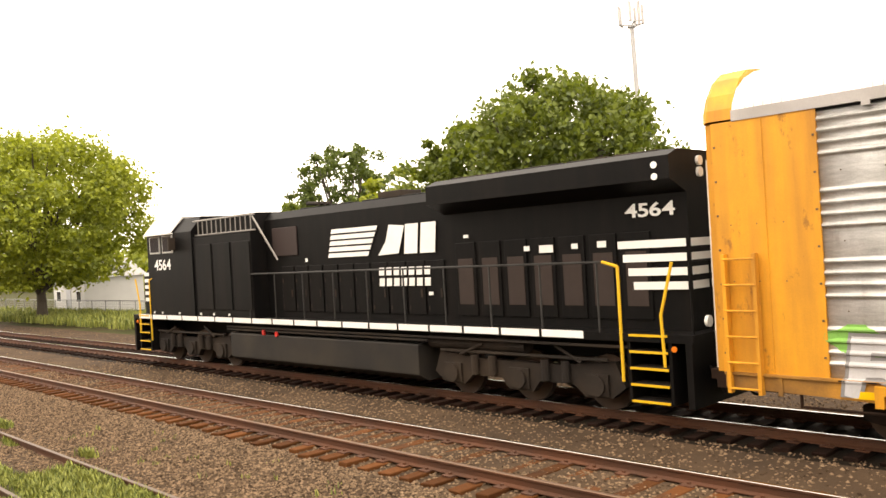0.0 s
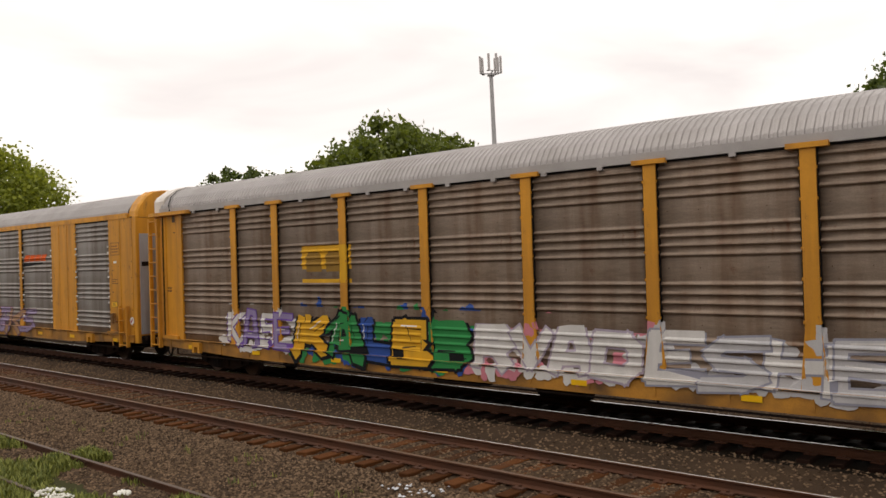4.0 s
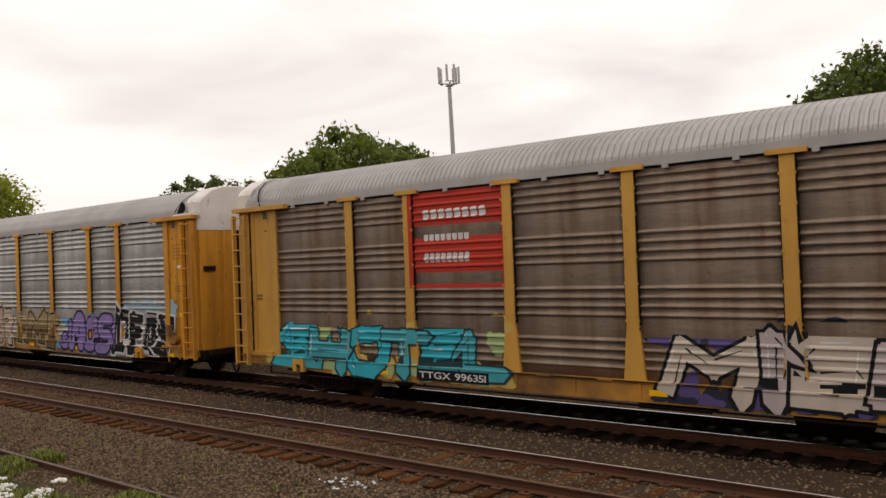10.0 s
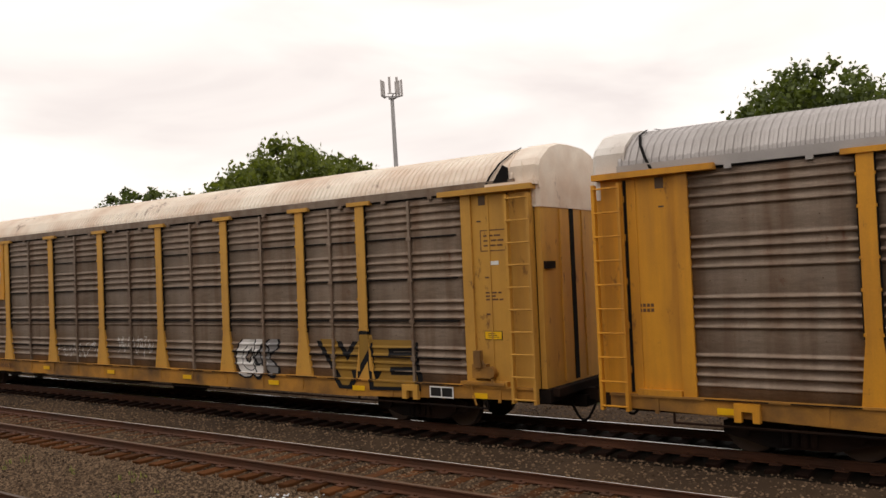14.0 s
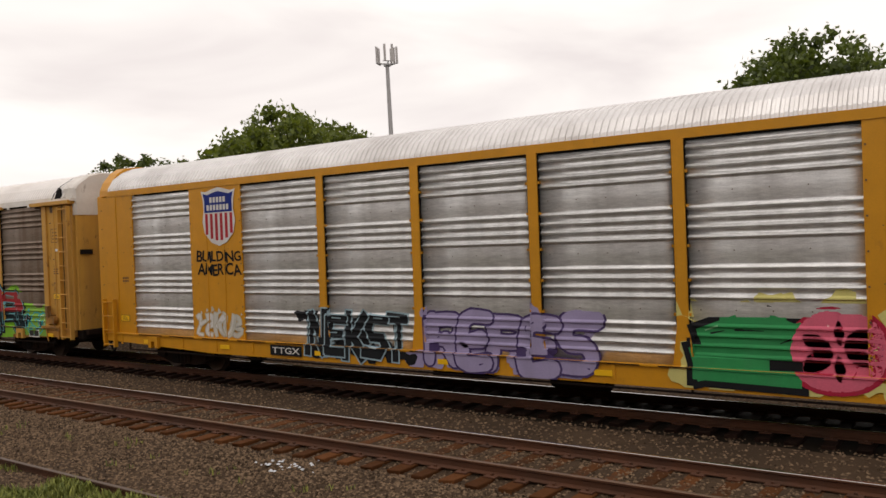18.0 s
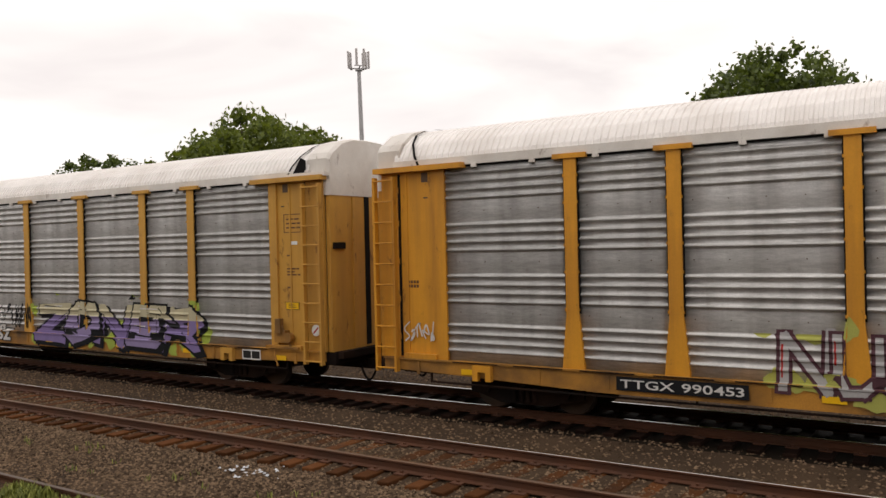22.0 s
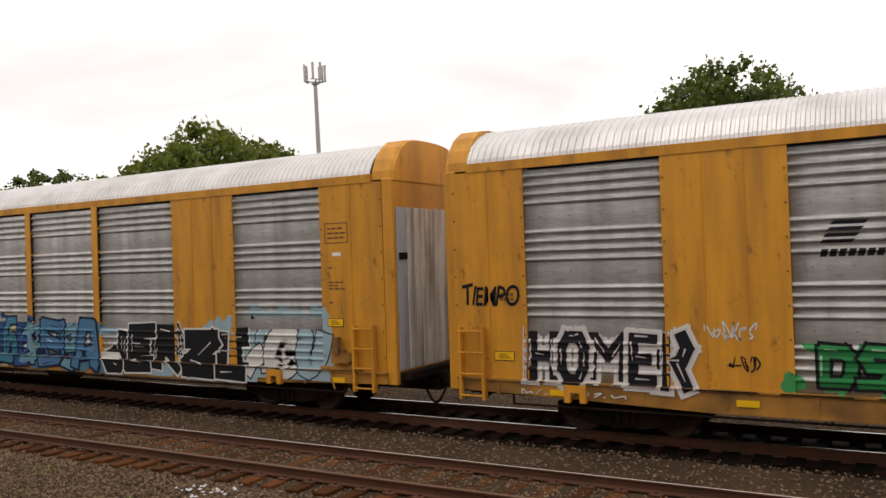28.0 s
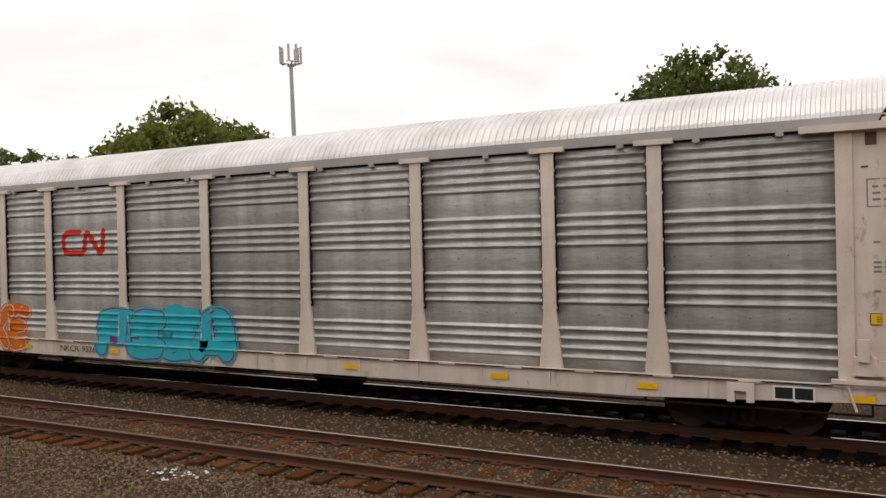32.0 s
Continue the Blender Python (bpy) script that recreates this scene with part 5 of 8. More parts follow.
def placards(k):
    """Small boards, stencils and reflectors that every car has."""
    car, surf = side_of(k)
    enclosed = bool(car["sheeted"])

    def refl(bm):
        box(bm, 0, 0.36, -0.006, 0, 0, 0.11)
    me = shared(("reflector",), refl, PLATE_YELLOW)
    for x in (2.3, 5.6, 9.0, 12.6, 16.2, 19.6, 22.4, 25.7):
        attach("reflector", me, car, pose(x, SILL_Y - 0.021, 0.76))

    def board(bm):
        box(bm, 0, 0.42, -0.008, 0, 0, 0.18)
        box(bm, 0.012, 0.408, -0.012, -0.008, 0.012, 0.168, 1)
        for i, z in enumerate((0.05, 0.085, 0.12)):
            box(bm, 0.09, 0.34 - 0.04 * i, -0.014, -0.012, z, z + 0.012, 0)
    me = shared(("warning_board",), board, [BLACK_PAINT, PLATE_YELLOW])
    px = (1.15, 25.6) if enclosed else (0.75, 26.0)
    py = -1.532 if enclosed else -1.502
    for x, z in ((px[0], 1.36), (px[1], 1.95)) if enclosed else ((px[1], 1.95),):
        attach("warning_board", me, car, pose(x, py, z), "yellow warning board")
    ink = BROWN_MARK if car["ink"] else GREY

    def stencil(bm):
        r = random.Random(5)
        box(bm, 0, 0.62, -0.003, 0, 1.0, 1.02)
        box(bm, 0, 0.62, -0.003, 0, 1.42, 1.44)
        box(bm, 0, 0.02, -0.003, 0, 1.02, 1.42)
        box(bm, 0.60, 0.62, -0.003, 0, 1.02, 1.42)
        for z, n in ((1.10, 3), (1.2, 3), (1.3, 3), (0.0, 3), (0.07, 2), (0.14, 3), (-0.3, 1), (0.45, 1)):
            x = 0.08
            for _ in range(n):
                ln = r.uniform(0.08, 0.15)
                box(bm, x, x + ln, -0.003, 0, z, z + 0.035)
                x += ln + 0.03
        box(bm, 0.2, 0.42, -0.003, 0, 0.72, 0.80, 1)
    me = shared(("stencil", ink.name if not isinstance(ink, tuple) else "grey"), stencil, [ink if not isinstance(ink, tuple) else paint(ink), CHALK])
    attach("stencil", me, car, pose(px[1] - 0.02, py, 2.75), "dark stencilled data panel")

    def small(bm):
        for z in (0, 0.09):
            for i in range(4):
                box(bm, i * 0.075, i * 0.075 + 0.055, -0.003, 0, z, z + 0.06)
    me = shared(("owner_mark", "dark"), small, BROWN_MARK)
    if k != 21:
        attach("owner_mark", me, car, pose(0.95 if not enclosed else 1.3, py, 2.5))

    def round_sign(bm):
        disc(bm, 0, -0.006, 0, 0, 0.13, 20)
        disc(bm, 0, -0.010, -0.006, 0, 0.105, 20, 1)
        plate(bm, [(-0.085, -0.06), (-0.06, -0.085), (0.085, 0.06), (0.06, 0.085)], -0.013, -0.010)
    if k not in (1, 2, 12, 14, 15, 19):
        return
    me = shared(("no_riding_sign",), round_sign, [paint(RED), CHALK])
    attach("no_riding_sign", me, car, pose(27.0, -1.585 if not enclosed else -1.54, 1.5), "round white sign with a red ring")


for k in list(TRAIN):
    TRAIN[k]["ink"] = 0 if k in (21,) else 1
    placards(k)
# first car
shield(1, 5.42, 6.63, 3.35, 4.91)
tag(1, 7.64, 9.3, 4.49, 4.95, "BUILDING", label="dark slogan lettering", slant=0.0, fat=0.02)
tag(1, 10.01, 11.78, 4.56, 4.97, "AMERICA", label="dark slogan lettering", slant=0.0, fat=0.02)
throwup(1, 2.26, 7.33, 0.66, 1.74, "RKSES", [SILVER, (0.36, 0.36, 0.37)], GREY, halo=(0.20, 0.42, 0.10), fat=0.24, wild=0.10, edge=0.04, label="silver letters in a green haze")
throwup(1, 10.2, 15.3, 0.66, 1.91, "MSUNK", [(0.55, 0.44, 0.40), (0.50, 0.36, 0.31)], (0.50, 0.13, 0.03), halo=[K], outer=(0.55, 0.50, 0.48), fat=0.30, wild=0.06, edge=0.035, ragged=0.34, label="salmon and white letters with black ends")
bars(1, 19.0, 19.9, 0.72, 0.92, (0.28, 0.05, 0.02), 1, 3, 0, "sill_mark", "rust-red sill mark")
running_mark(1, 6.32, 8.65, 0.755, 0.905, "ETTX 716821")
# second car
throwup(2, 1.95, 4.75, 0.66, 2.09, "BESK", [K], W, outer=K, fat=0.42, edge=0.022, bubble=True, wild=0.04, overlap=0.3, gleam=None, label="black bubble letters outlined in white")
throwup(2, 4.55, 5.75, 0.7, 1.85, "2", [K], W, fat=0.5, edge=0.04, bubble=True, gleam=None, label="black bubble form outlined in white")
bolts(2)
throwup(2, 6.4, 12.6, 0.7, 1.75, "SNARE", [(0.30, 0.24, 0.36), (0.33, 0.20, 0.14)], (0.16, 0.08, 0.10), fat=0.20, edge=0.025, wild=0.10, spike=True, overlap=0.2, lean=0.3, gleam=None, label="faded lilac and brown letters")
throwup(2, 12.9, 19.1, 0.7, 1.85, "WREKS", [(0.32, 0.26, 0.40), (0.40, 0.24, 0.14)], (0.16, 0.08, 0.12), fat=0.20, edge=0.025, wild=0.10, spike=True, overlap=0.2, lean=0.3, gleam=None, label="faded lilac and orange letters")
running_mark(2, 7.61, 9.72, 0.755, 0.905, "CTTX 690320")
swoosh_emblem(2, 18.02, 20.34, 3.45, 3.93)
scribble(2, 10.67, 12.24, 2.17, 3.29, K, 5, 0.03)
# third car
block_emblem(3, 7.8, 9.75, 2.78, 3.75, 2, paint(OCHRE), board=GOLD)
throwup(3, 4.3, 7.35, 0.9, 2.05, "KASE", [W, LILAC], VIOLET, halo=W, fat=0.2, edge=0.03, wild=0.1, label="white and purple letters")
throwup(3, 7.55, 13.61, 0.80, 2.1, "KALEB", [GOLD, GREEN, BLUE], K, halo=[BLUE, GREEN], fat=0.30, wild=0.10, spike=True, label="yellow, green and blue letters")
throwup(3, 13.73, 17.64, 0.85, 1.98, "RVAD", [W, W], (0.42, 0.36, 0.44), halo=[PINK, W], fat=0.26, wild=0.08, edge=0.035, ragged=0.35, label="white and pink faded letters")
throwup(3, 17.94, 23.19, 0.85, 1.96, "ESHER", [W, SILVER], (0.30, 0.30, 0.36), halo=[(0.50, 0.49, 0.50)], fat=0.2, edge=0.03, wild=0.08, label="white faded letters")
# fourth car
throwup(4, 1.03, 3.14, 0.62, 1.95, "UL", [K], LEMON, fat=0.42, edge=0.03, wild=0.06, gleam=None, label="black letters outlined in yellow")
worm_emblem(4, 4.74, 6.53, 3.66, 4.6, W, W)
tag(4, 4.84, 6.53, 1.59, 2.11, "CNUEL", fat=0.02)
scribble(4, 4.62, 6.55, 0.95, 1.53, GREY, 5, 0.03)
throwup(4, 6.47, 12.3, 0.95, 2.05, "GANTAO", [(0.20, 0.20, 0.205)], (0.035, 0.035, 0.04), fat=0.13, edge=0.035, wild=0.04, gleam=None, label="thin grey letters with dark outlines")
throwup(4, 12.6, 24.2, 0.62, 2.16, "CABSEA~ML", [(0.58, 0.57, 0.58), SILVER], K, halo=[WINE, RED], outer=WINE, fat=0.30, edge=0.05, wild=0.09, lean=-0.12, spike=True, overlap=0.14, ragged=0.2, gleam=K, label="huge silver letters outlined in black on red")
tag(4, 26.33, 26.79, 2.89, 3.43, "LIAR", fat=0.015)
running_mark(4, 7.82, 9.98, 0.755, 0.905, "TTGX 695774")
scribble(4, 24.39, 24.8, 0.96, 1.66, W, 3, 0.03)
# fifth car
shield(5, 4.83, 6.12, 3.26, 4.76)
throwup(5, 11.54, 16.13, 0.62, 1.95, "ZEUKE", [(0.10, 0.10, 0.11), (0.16, 0.13, 0.13)], W, halo=[CREAMY, K], fat=0.27, edge=0.035, wild=0.13, spike=True, overlap=0.3, ragged=0.4, gleam=TANGERINE, label="black, white and orange letters")
running_mark(5, 6.8, 9.05, 0.755, 0.905, "TTGX 994224")
scribble(5, 23.32, 24.39, 1.38, 1.92, W, 4, 0.03)
# sixth car
throwup(6, 1.83, 4.95, 0.62, 2.22, "JAG", [(0.66, 0.24, 0.30)], (0.07, 0.008, 0.02), outer=(0.62, 0.22, 0.28), fat=0.27, edge=0.085, wild=0.05, overlap=0.1, bubble=True, gleam=(0.75, 0.45, 0.5), label="pink letters with a wine-red outline")
throwup(6, 5.13, 8.75, 0.72, 2.21, "ense", [(0.46, 0.41, 0.55)], K, halo=[(0.20, 0.17, 0.02)], fat=0.31, edge=0.06, wild=0.04, overlap=0.12, bubble=True, label="pale lilac letters outlined in black")
throwup(6, 9.13, 14.5, 0.66, 2.14, "STAWR", [(0.55, 0.45, 0.34), (0.52, 0.36, 0.30)], K, outer=CREAMY, fat=0.27, edge=0.045, wild=0.07, spike=True, overlap=0.25, label="beige and pink letters")
throwup(6, 14.95, 18.3, 0.66, 2.15, "TME", [(0.17, 0.10, 0.035)], K, outer=(0.40, 0.30, 0.16), fat=0.32, edge=0.05, wild=0.06, top=(0.55, (0.36, 0.26, 0.13)), overlap=0.22, label="brown and cream letters")
throwup(6, 18.7, 22.6, 0.62, 2.02, "JAOS!", [(0.27, 0.20, 0.44)], (0.035, 0.02, 0.07), halo=[SKY], fat=0.34, edge=0.06, bubble=True, wild=0.05, overlap=0.2, gleam=(0.5, 0.45, 0.65), label="purple bubble letters")
throwup(6, 22.5, 25.9, 0.60, 2.28, "DEAS", [K], W, halo=[ICE], fat=0.40, edge=0.05, wild=0.10, spike=True, overlap=0.25, lean=0.2, gleam=W, label="angular black letters edged in white")
running_mark(6, 6.93, 9.13, 0.755, 0.905, "TTGX 104502")
stripes_emblem(6, 7.02, 9.18, 3.22, 3.84, K)
# seventh car
block_emblem(7, 6.72, 9.4, 2.78, 4.99, 8, W, board=(0.50, 0.048, 0.03), rows=3)
throwup(7, 1.97, 9.3, 0.66, 2.0, "SHOTEL", [TURQ, (0.06, 0.36, 0.42)], (0.02, 0.05, 0.06), halo=[(0.55, 0.38, 0.10), (0.36, 0.46, 0.22)], fat=0.26, edge=0.035, wild=0.10, spike=True, overlap=0.25, ragged=0.35, label="turquoise letters on orange and green")
throwup(7, 13.0, 18.76, 0.66, 2.06, "MISEK", [(0.55, 0.47, 0.40), (0.50, 0.42, 0.42)], K, halo=[(0.03, 0.03, 0.05), (0.10, 0.07, 0.20)], fat=0.32, edge=0.05, wild=0.07, spike=True, overlap=0.2, label="beige letters on a dark purple ground")
throwup(7, 21.5, 25.2, 0.62, 1.85, "DOAP", [(0.07, 0.03, 0.20)], W, halo=[K], shade=K, fat=0.30, edge=0.045, wild=0.05, overlap=0.1, gleam=(0.35, 0.25, 0.5), label="dark purple letters edged in white")
tag(7, 26.07, 26.66, 3.48, 4.04, "TANK", fat=0.015)
tag(7, 25.7, 26.49, 1.41, 1.71, "NOPE", slant=0.0)
running_mark(7, 6.97, 8.85, 0.755, 0.905, "TTGX 996351")
# eighth car
throwup(8, 3.3, 6.6, 0.7, 1.98, "DOAP", [(0.02, 0.05, 0.14)], (0.01, 0.015, 0.03), halo=[(0.50, 0.56, 0.60), (0.14, 0.28, 0.36)], fat=0.30, edge=0.05, wild=0.05, bubble=True, ragged=0.4, gleam=None, label="dark blue letters in a white haze")
throwup(8, 8.2, 13.6, 0.66, 2.08, "CEAD", [(0.26, 0.10, 0.035), (0.30, 0.13, 0.05)], K, outer=(0.50, 0.36, 0.26), halo=[(0.36, 0.27, 0.2)], fat=0.27, edge=0.06, wild=0.08, spike=True, overlap=0.25, top=(0.45, (0.42, 0.17, 0.06)), gleam=PEACH, label="brown and beige letters")
throwup(8, 13.9, 19.9, 0.62, 2.19, "KNEW", [(0.15, 0.23, 0.12)], K, halo=[(0.46, 0.40, 0.22)], outer=(0.55, 0.55, 0.45), fat=0.30, edge=0.075, wild=0.05, spike=True, overlap=0.14, top=(0.36, (0.34, 0.42, 0.22)), gleam=(0.5, 0.55, 0.4), label="green block letters outlined in black")
swoosh_emblem(8, 18.31, 20.75, 3.31, 3.82)
tag(8, 20.17, 21.01, 1.92, 2.13, "SODAK", fat=0.01)
scribble(8, 19.87, 20.57, 1.12, 1.68, K, 4, 0.025)
scribble(8, 21.78, 22.56, 0.98, 2.24, W, 2, 0.03)
scribble(8, 23.02, 23.61, 1.51, 2.11, W, 3, 0.025)
running_mark(8, 6.9, 8.92, 0.755, 0.905, "TTGX 992411")
# ninth car
shield(9, 4.96, 6.29, 3.29, 4.78, stripe=(0.42, 0.24, 0.22))
running_mark(9, 5.54, 7.12, 0.755, 0.905, "SP 516836", None, BROWN_MARK)
scribble(9, 9.68, 12.1, 1.14, 1.72, W, 6, 0.025)
scribble(9, 13.01, 14.78, 1.3, 1.89, W, 7, 0.025)
scribble(9, 1.99, 3.6, 1.44, 2.05, K, 9, 0.04)
scribble(9, 2.1, 3.4, 1.05, 1.35, W, 6, 0.03)
scribble(9, 0.62, 1.28, 3.16, 3.9, K, 4, 0.05)
scribble(9, 0.5, 1.28, 3.8, 4.74, K, 6, 0.05, 3)
scribble(9, 0.45, 1.5, 1.75, 2.16, K, 6, 0.035)
scribble(9, 0.55, 1.5, 1.3, 1.6, W, 6, 0.035)
wildstyle(9, 18.5, 19.67, 0.89, 2.02, 2, [W, GREY], K, fat=0.4, bubble=True, label="grey rounded figure of paint")
letters(9, 21.43, 24.07, 0.97, 1.97, "VE", OCHRE, K, halo=None, fat=0.14, label="dull yellow letters")
# tenth car
throwup(10, 14.6, 18.3, 0.9, 2.05, "KZEPE", [(0.50, 0.46, 0.42), SILVER], (0.20, 0.16, 0.14), fat=0.2, edge=0.03, wild=0.12, overlap=0.25, label="white letters")
scribble(10, 21.1, 24.79, 1.38, 2.21, K, 8, 0.03)
block_emblem(10, 8.09, 9.34, 3.03, 3.71, 2, GOLD)
# eleventh car
wash(11, 8.45, 16.4, 0.64, 2.25, (0.02, 0.28, 0.09), 0.0005)
wash(11, 15.2, 25.3, 0.64, 2.35, (0.20, 0.46, 0.03), 0.0008, fall=0.45)
throwup(11, 1.44, 7.93, 0.72, 2.19, "KEAN", [(0.62, 0.60, 0.62)], K, halo=[PINK, (0.45, 0.30, 0.40)], shade=(0.03, 0.05, 0.22), fat=0.30, edge=0.06, wild=0.10, spike=True, overlap=0.22, lean=-0.1, ragged=0.3, label="white letters edged in blue on pink")
block_emblem(11, 7.2, 8.8, 3.1, 3.84, 3, GOLD, underline=True)
throwup(11, 8.9, 15.2, 0.66, 2.2, "ARETE", [(0.010, 0.022, 0.026)], (0.16, 0.42, 0.46), halo=[(0.02, 0.28, 0.09)], outer=K, shade=K, fat=0.25, edge=0.026, wild=0.08, spike=True, overlap=0.05, top=(0.58, (0.33, 0.025, 0.03)), gleam=None, ragged=0.2, label="black, red and teal letters on green")
throwup(11, 16.5, 24.1, 0.66, 2.2, "DGHSR", [(0.010, 0.022, 0.026)], (0.16, 0.42, 0.46), halo=[(0.20, 0.46, 0.03)], outer=K, shade=K, fat=0.25, edge=0.026, wild=0.07, spike=True, overlap=0.05, top=(0.55, (0.36, 0.025, 0.03)), gleam=None, ragged=0.2, label="red and turquoise letters on bright green")
wildstyle(11, 23.8, 25.42, 0.75, 1.54, 3, [K, LIME], TURQ, halo=LIME, label="green and black forms")
scribble(11, 16.03, 16.9, 2.24, 2.43, K, 3, 0.03)
running_mark(11, 5.96, 8.05, 0.755, 0.905, "TTGX 963074")
# twelfth car
shield(12, 5.03, 6.28, 3.5, 4.92, False)
tag(12, 4.72, 6.46, 3.04, 3.31, "BUILDING", label="dark slogan lettering", slant=0.0, fat=0.03)
tag(12, 4.75, 6.44, 2.69, 2.97, "AMERICA", label="dark slogan lettering", slant=0.0, fat=0.03)
wildstyle(12, 4.63, 6.4, 1.0, 1.75, 4, [(0.58, 0.56, 0.50), W], (0.50, 0.46, 0.36), label="pale splashes of paint", fat=0.2)
throwup(12, 8.77, 11.75, 0.66, 1.90, "NEKST", [(0.015, 0.017, 0.02)], ICE, halo=[K], fat=0.30, edge=0.028, wild=0.06, overlap=0.25, gleam=ICE, label="black letters edged in pale blue")
throwup(12, 12.35, 16.25, 0.62, 1.95, "REPES", [(0.34, 0.29, 0.46)], (0.07, 0.045, 0.13), halo=[(0.34, 0.29, 0.46)], fat=0.36, edge=0.035, bubble=True, wild=0.05, overlap=0.3, gleam=None, label="lilac bubble letters")
running_mark(12, 7.58, 8.51, 0.755, 0.905, "TTGX")
throwup(12, 18.1, 19.9, 0.64, 2.2, "2", [(0.03, 0.26, 0.085)], K, halo=[LEMON], fat=0.34, edge=0.09, wild=0.03, gleam=(0.2, 0.5, 0.25), label="green numeral on a pale yellow haze")
throwup(12, 19.75, 21.0, 0.74, 2.15, "0", [(0.66, 0.13, 0.20)], (0.40, 0.02, 0.05), halo=[LEMON], fat=0.42, edge=0.05, bubble=True, wild=0.03, gleam=(0.75, 0.4, 0.4), label="pink numeral on a pale yellow haze")
throwup(12, 21.1, 22.5, 0.64, 2.16, "4", [(0.12, 0.36, 0.60)], (0.015, 0.03, 0.08), halo=[LEMON], fat=0.30, edge=0.06, wild=0.04, gleam=(0.5, 0.65, 0.75), label="blue numeral on a pale yellow haze")
throwup(12, 22.7, 24.9, 0.66, 2.05, "7", [(0.34, 0.02, 0.16)], K, halo=[LEMON], fat=0.36, edge=0.08, wild=0.04, gleam=None, label="magenta numeral on a pale yellow haze")
# orange car
throwup(13, 1.9, 4.3, 0.95, 2.35, "FKF", [(0.50, 0.49, 0.48)], (0.05, 0.045, 0.05), fat=0.12, edge=0.025, wild=0.03, gleam=None, label="thin dark outlined letters")
throwup(13, 7.0, 9.2, 0.75, 1.80, "KAOS", [(0.52, 0.05, 0.02)], LEMON, halo=[K], fat=0.30, edge=0.035, wild=0.05, overlap=0.1, gleam=TANGERINE, label="red letters edged in yellow and black")
throwup(13, 13.6, 18.0, 0.62, 2.1, "DEMO", [(0.025, 0.065, 0.30)], K, halo=[(0.60, 0.62, 0.64)], outer=W, fat=0.36, edge=0.05, wild=0.05, overlap=0.16, gleam=(0.3, 0.4, 0.65), label="blue letters on a white ground")
swoosh_emblem(13, 18.03, 20.45, 3.28, 3.76)
scribble(13, 22.55, 22.94, 0.96, 1.44, W, 3, 0.025)
# fourteenth car
block_emblem(14, 6.6, 9.22, 3.08, 3.9, 2, W, board=(0.40, 0.02, 0.03))
throwup(14, 3.9, 11.2, 0.66, 2.06, "ENUSER", [(0.24, 0.18, 0.38), LILAC], K, halo=[(0.36, 0.44, 0.08)], shade=K, fat=0.26, edge=0.04, wild=0.09, spike=True, overlap=0.1, lean=0.2, top=(0.62, (0.52, 0.47, 0.30)), ragged=0.4, label="lilac letters with cream tops and black lines")
letters(14, 12.39, 13.76, 1.36, 1.84, "Dirt", W, K, fat=0.09, wild=0.06, label="white handwriting edged in black")
letters(14, 12.33, 14.23, 0.74, 1.21, "Kingz", W, K, fat=0.09, wild=0.06, label="white handwriting edged in black")
scribble(14, 11.29, 12.27, 0.95, 1.88, K, 6, 0.06)
scribble(14, 13.94, 15.38, 1.07, 1.92, K, 8, 0.06)
throwup(14, 15.7, 23.0, 0.70, 2.03, "ZONER", [(0.24, 0.18, 0.38), LILAC], K, halo=[(0.36, 0.44, 0.08)], shade=K, fat=0.27, edge=0.045, wild=0.09, spike=True, overlap=0.1, lean=0.2, top=(0.66, (0.52, 0.47, 0.32)), ragged=0.4, label="lilac, cream and black letters")
running_mark(14, 5.3, 7.81, 0.755, 0.905, "TTGX 988442")
# fifteenth car
running_mark(15, 5.68, 7.82, 0.755, 0.905, "TTGX 990453")
scribble(15, 0.84, 1.64, 1.34, 1.82, W, 5, 0.035)
throwup(15, 8.39, 12.04, 0.80, 1.96, "NUCUE", [(0.42, 0.41, 0.41)], (0.09, 0.04, 0.05), fat=0.17, edge=0.045, wild=0.08, gleam=RED, halo=[(0.40, 0.40, 0.10)], label="thin grey letters with red and yellow lines")
throwup(15, 15.45, 20.5, 0.66, 2.02, "STEAK", [(0.20, 0.014, 0.012)], K, halo=[(0.30, 0.42, 0.36), K], fat=0.33, edge=0.05, wild=0.09, spike=True, overlap=0.25, lean=0.16, top=(0.40, (0.74, 0.14, 0.012)), gleam=(0.8, 0.45, 0.15), ragged=0.34, label="orange letters with dark red shadow")
# sixteenth car
bars(16, 6.72, 9.19, 3.29, 3.65, GREY, 1, 1, 0, "emblem", "dark bar emblem")
throwup(16, 2.05, 4.9, 0.85, 2.14, "VOMO", [(0.52, 0.49, 0.50)], (0.26, 0.05, 0.09), outer=(0.58, 0.56, 0.57), fat=0.34, edge=0.03, bubble=True, wild=0.04, overlap=0.3, gleam=None, label="pale bubble letters outlined in wine red")
scribble(16, 4.89, 5.79, 0.94, 1.48, WINE, 3, 0.03)
scribble(16, 5.19, 6.41, 1.65, 2.09, W, 5, 0.03)
running_mark(16, 6.82, 9.16, 0.755, 0.905, "TTGX 983688")
throwup(16, 9.3, 15.4, 0.70, 2.04, "B~EK~", [(0.42, 0.41, 0.40)], K, halo=[(0.10, 0.16, 0.32), (0.52, 0.36, 0.24)], outer=(0.20, 0.20, 0.20), fat=0.30, edge=0.06, wild=0.08, spike=True, overlap=0.2, top=(0.5, (0.56, 0.55, 0.53)), ragged=0.36, label="silver letters on peach")
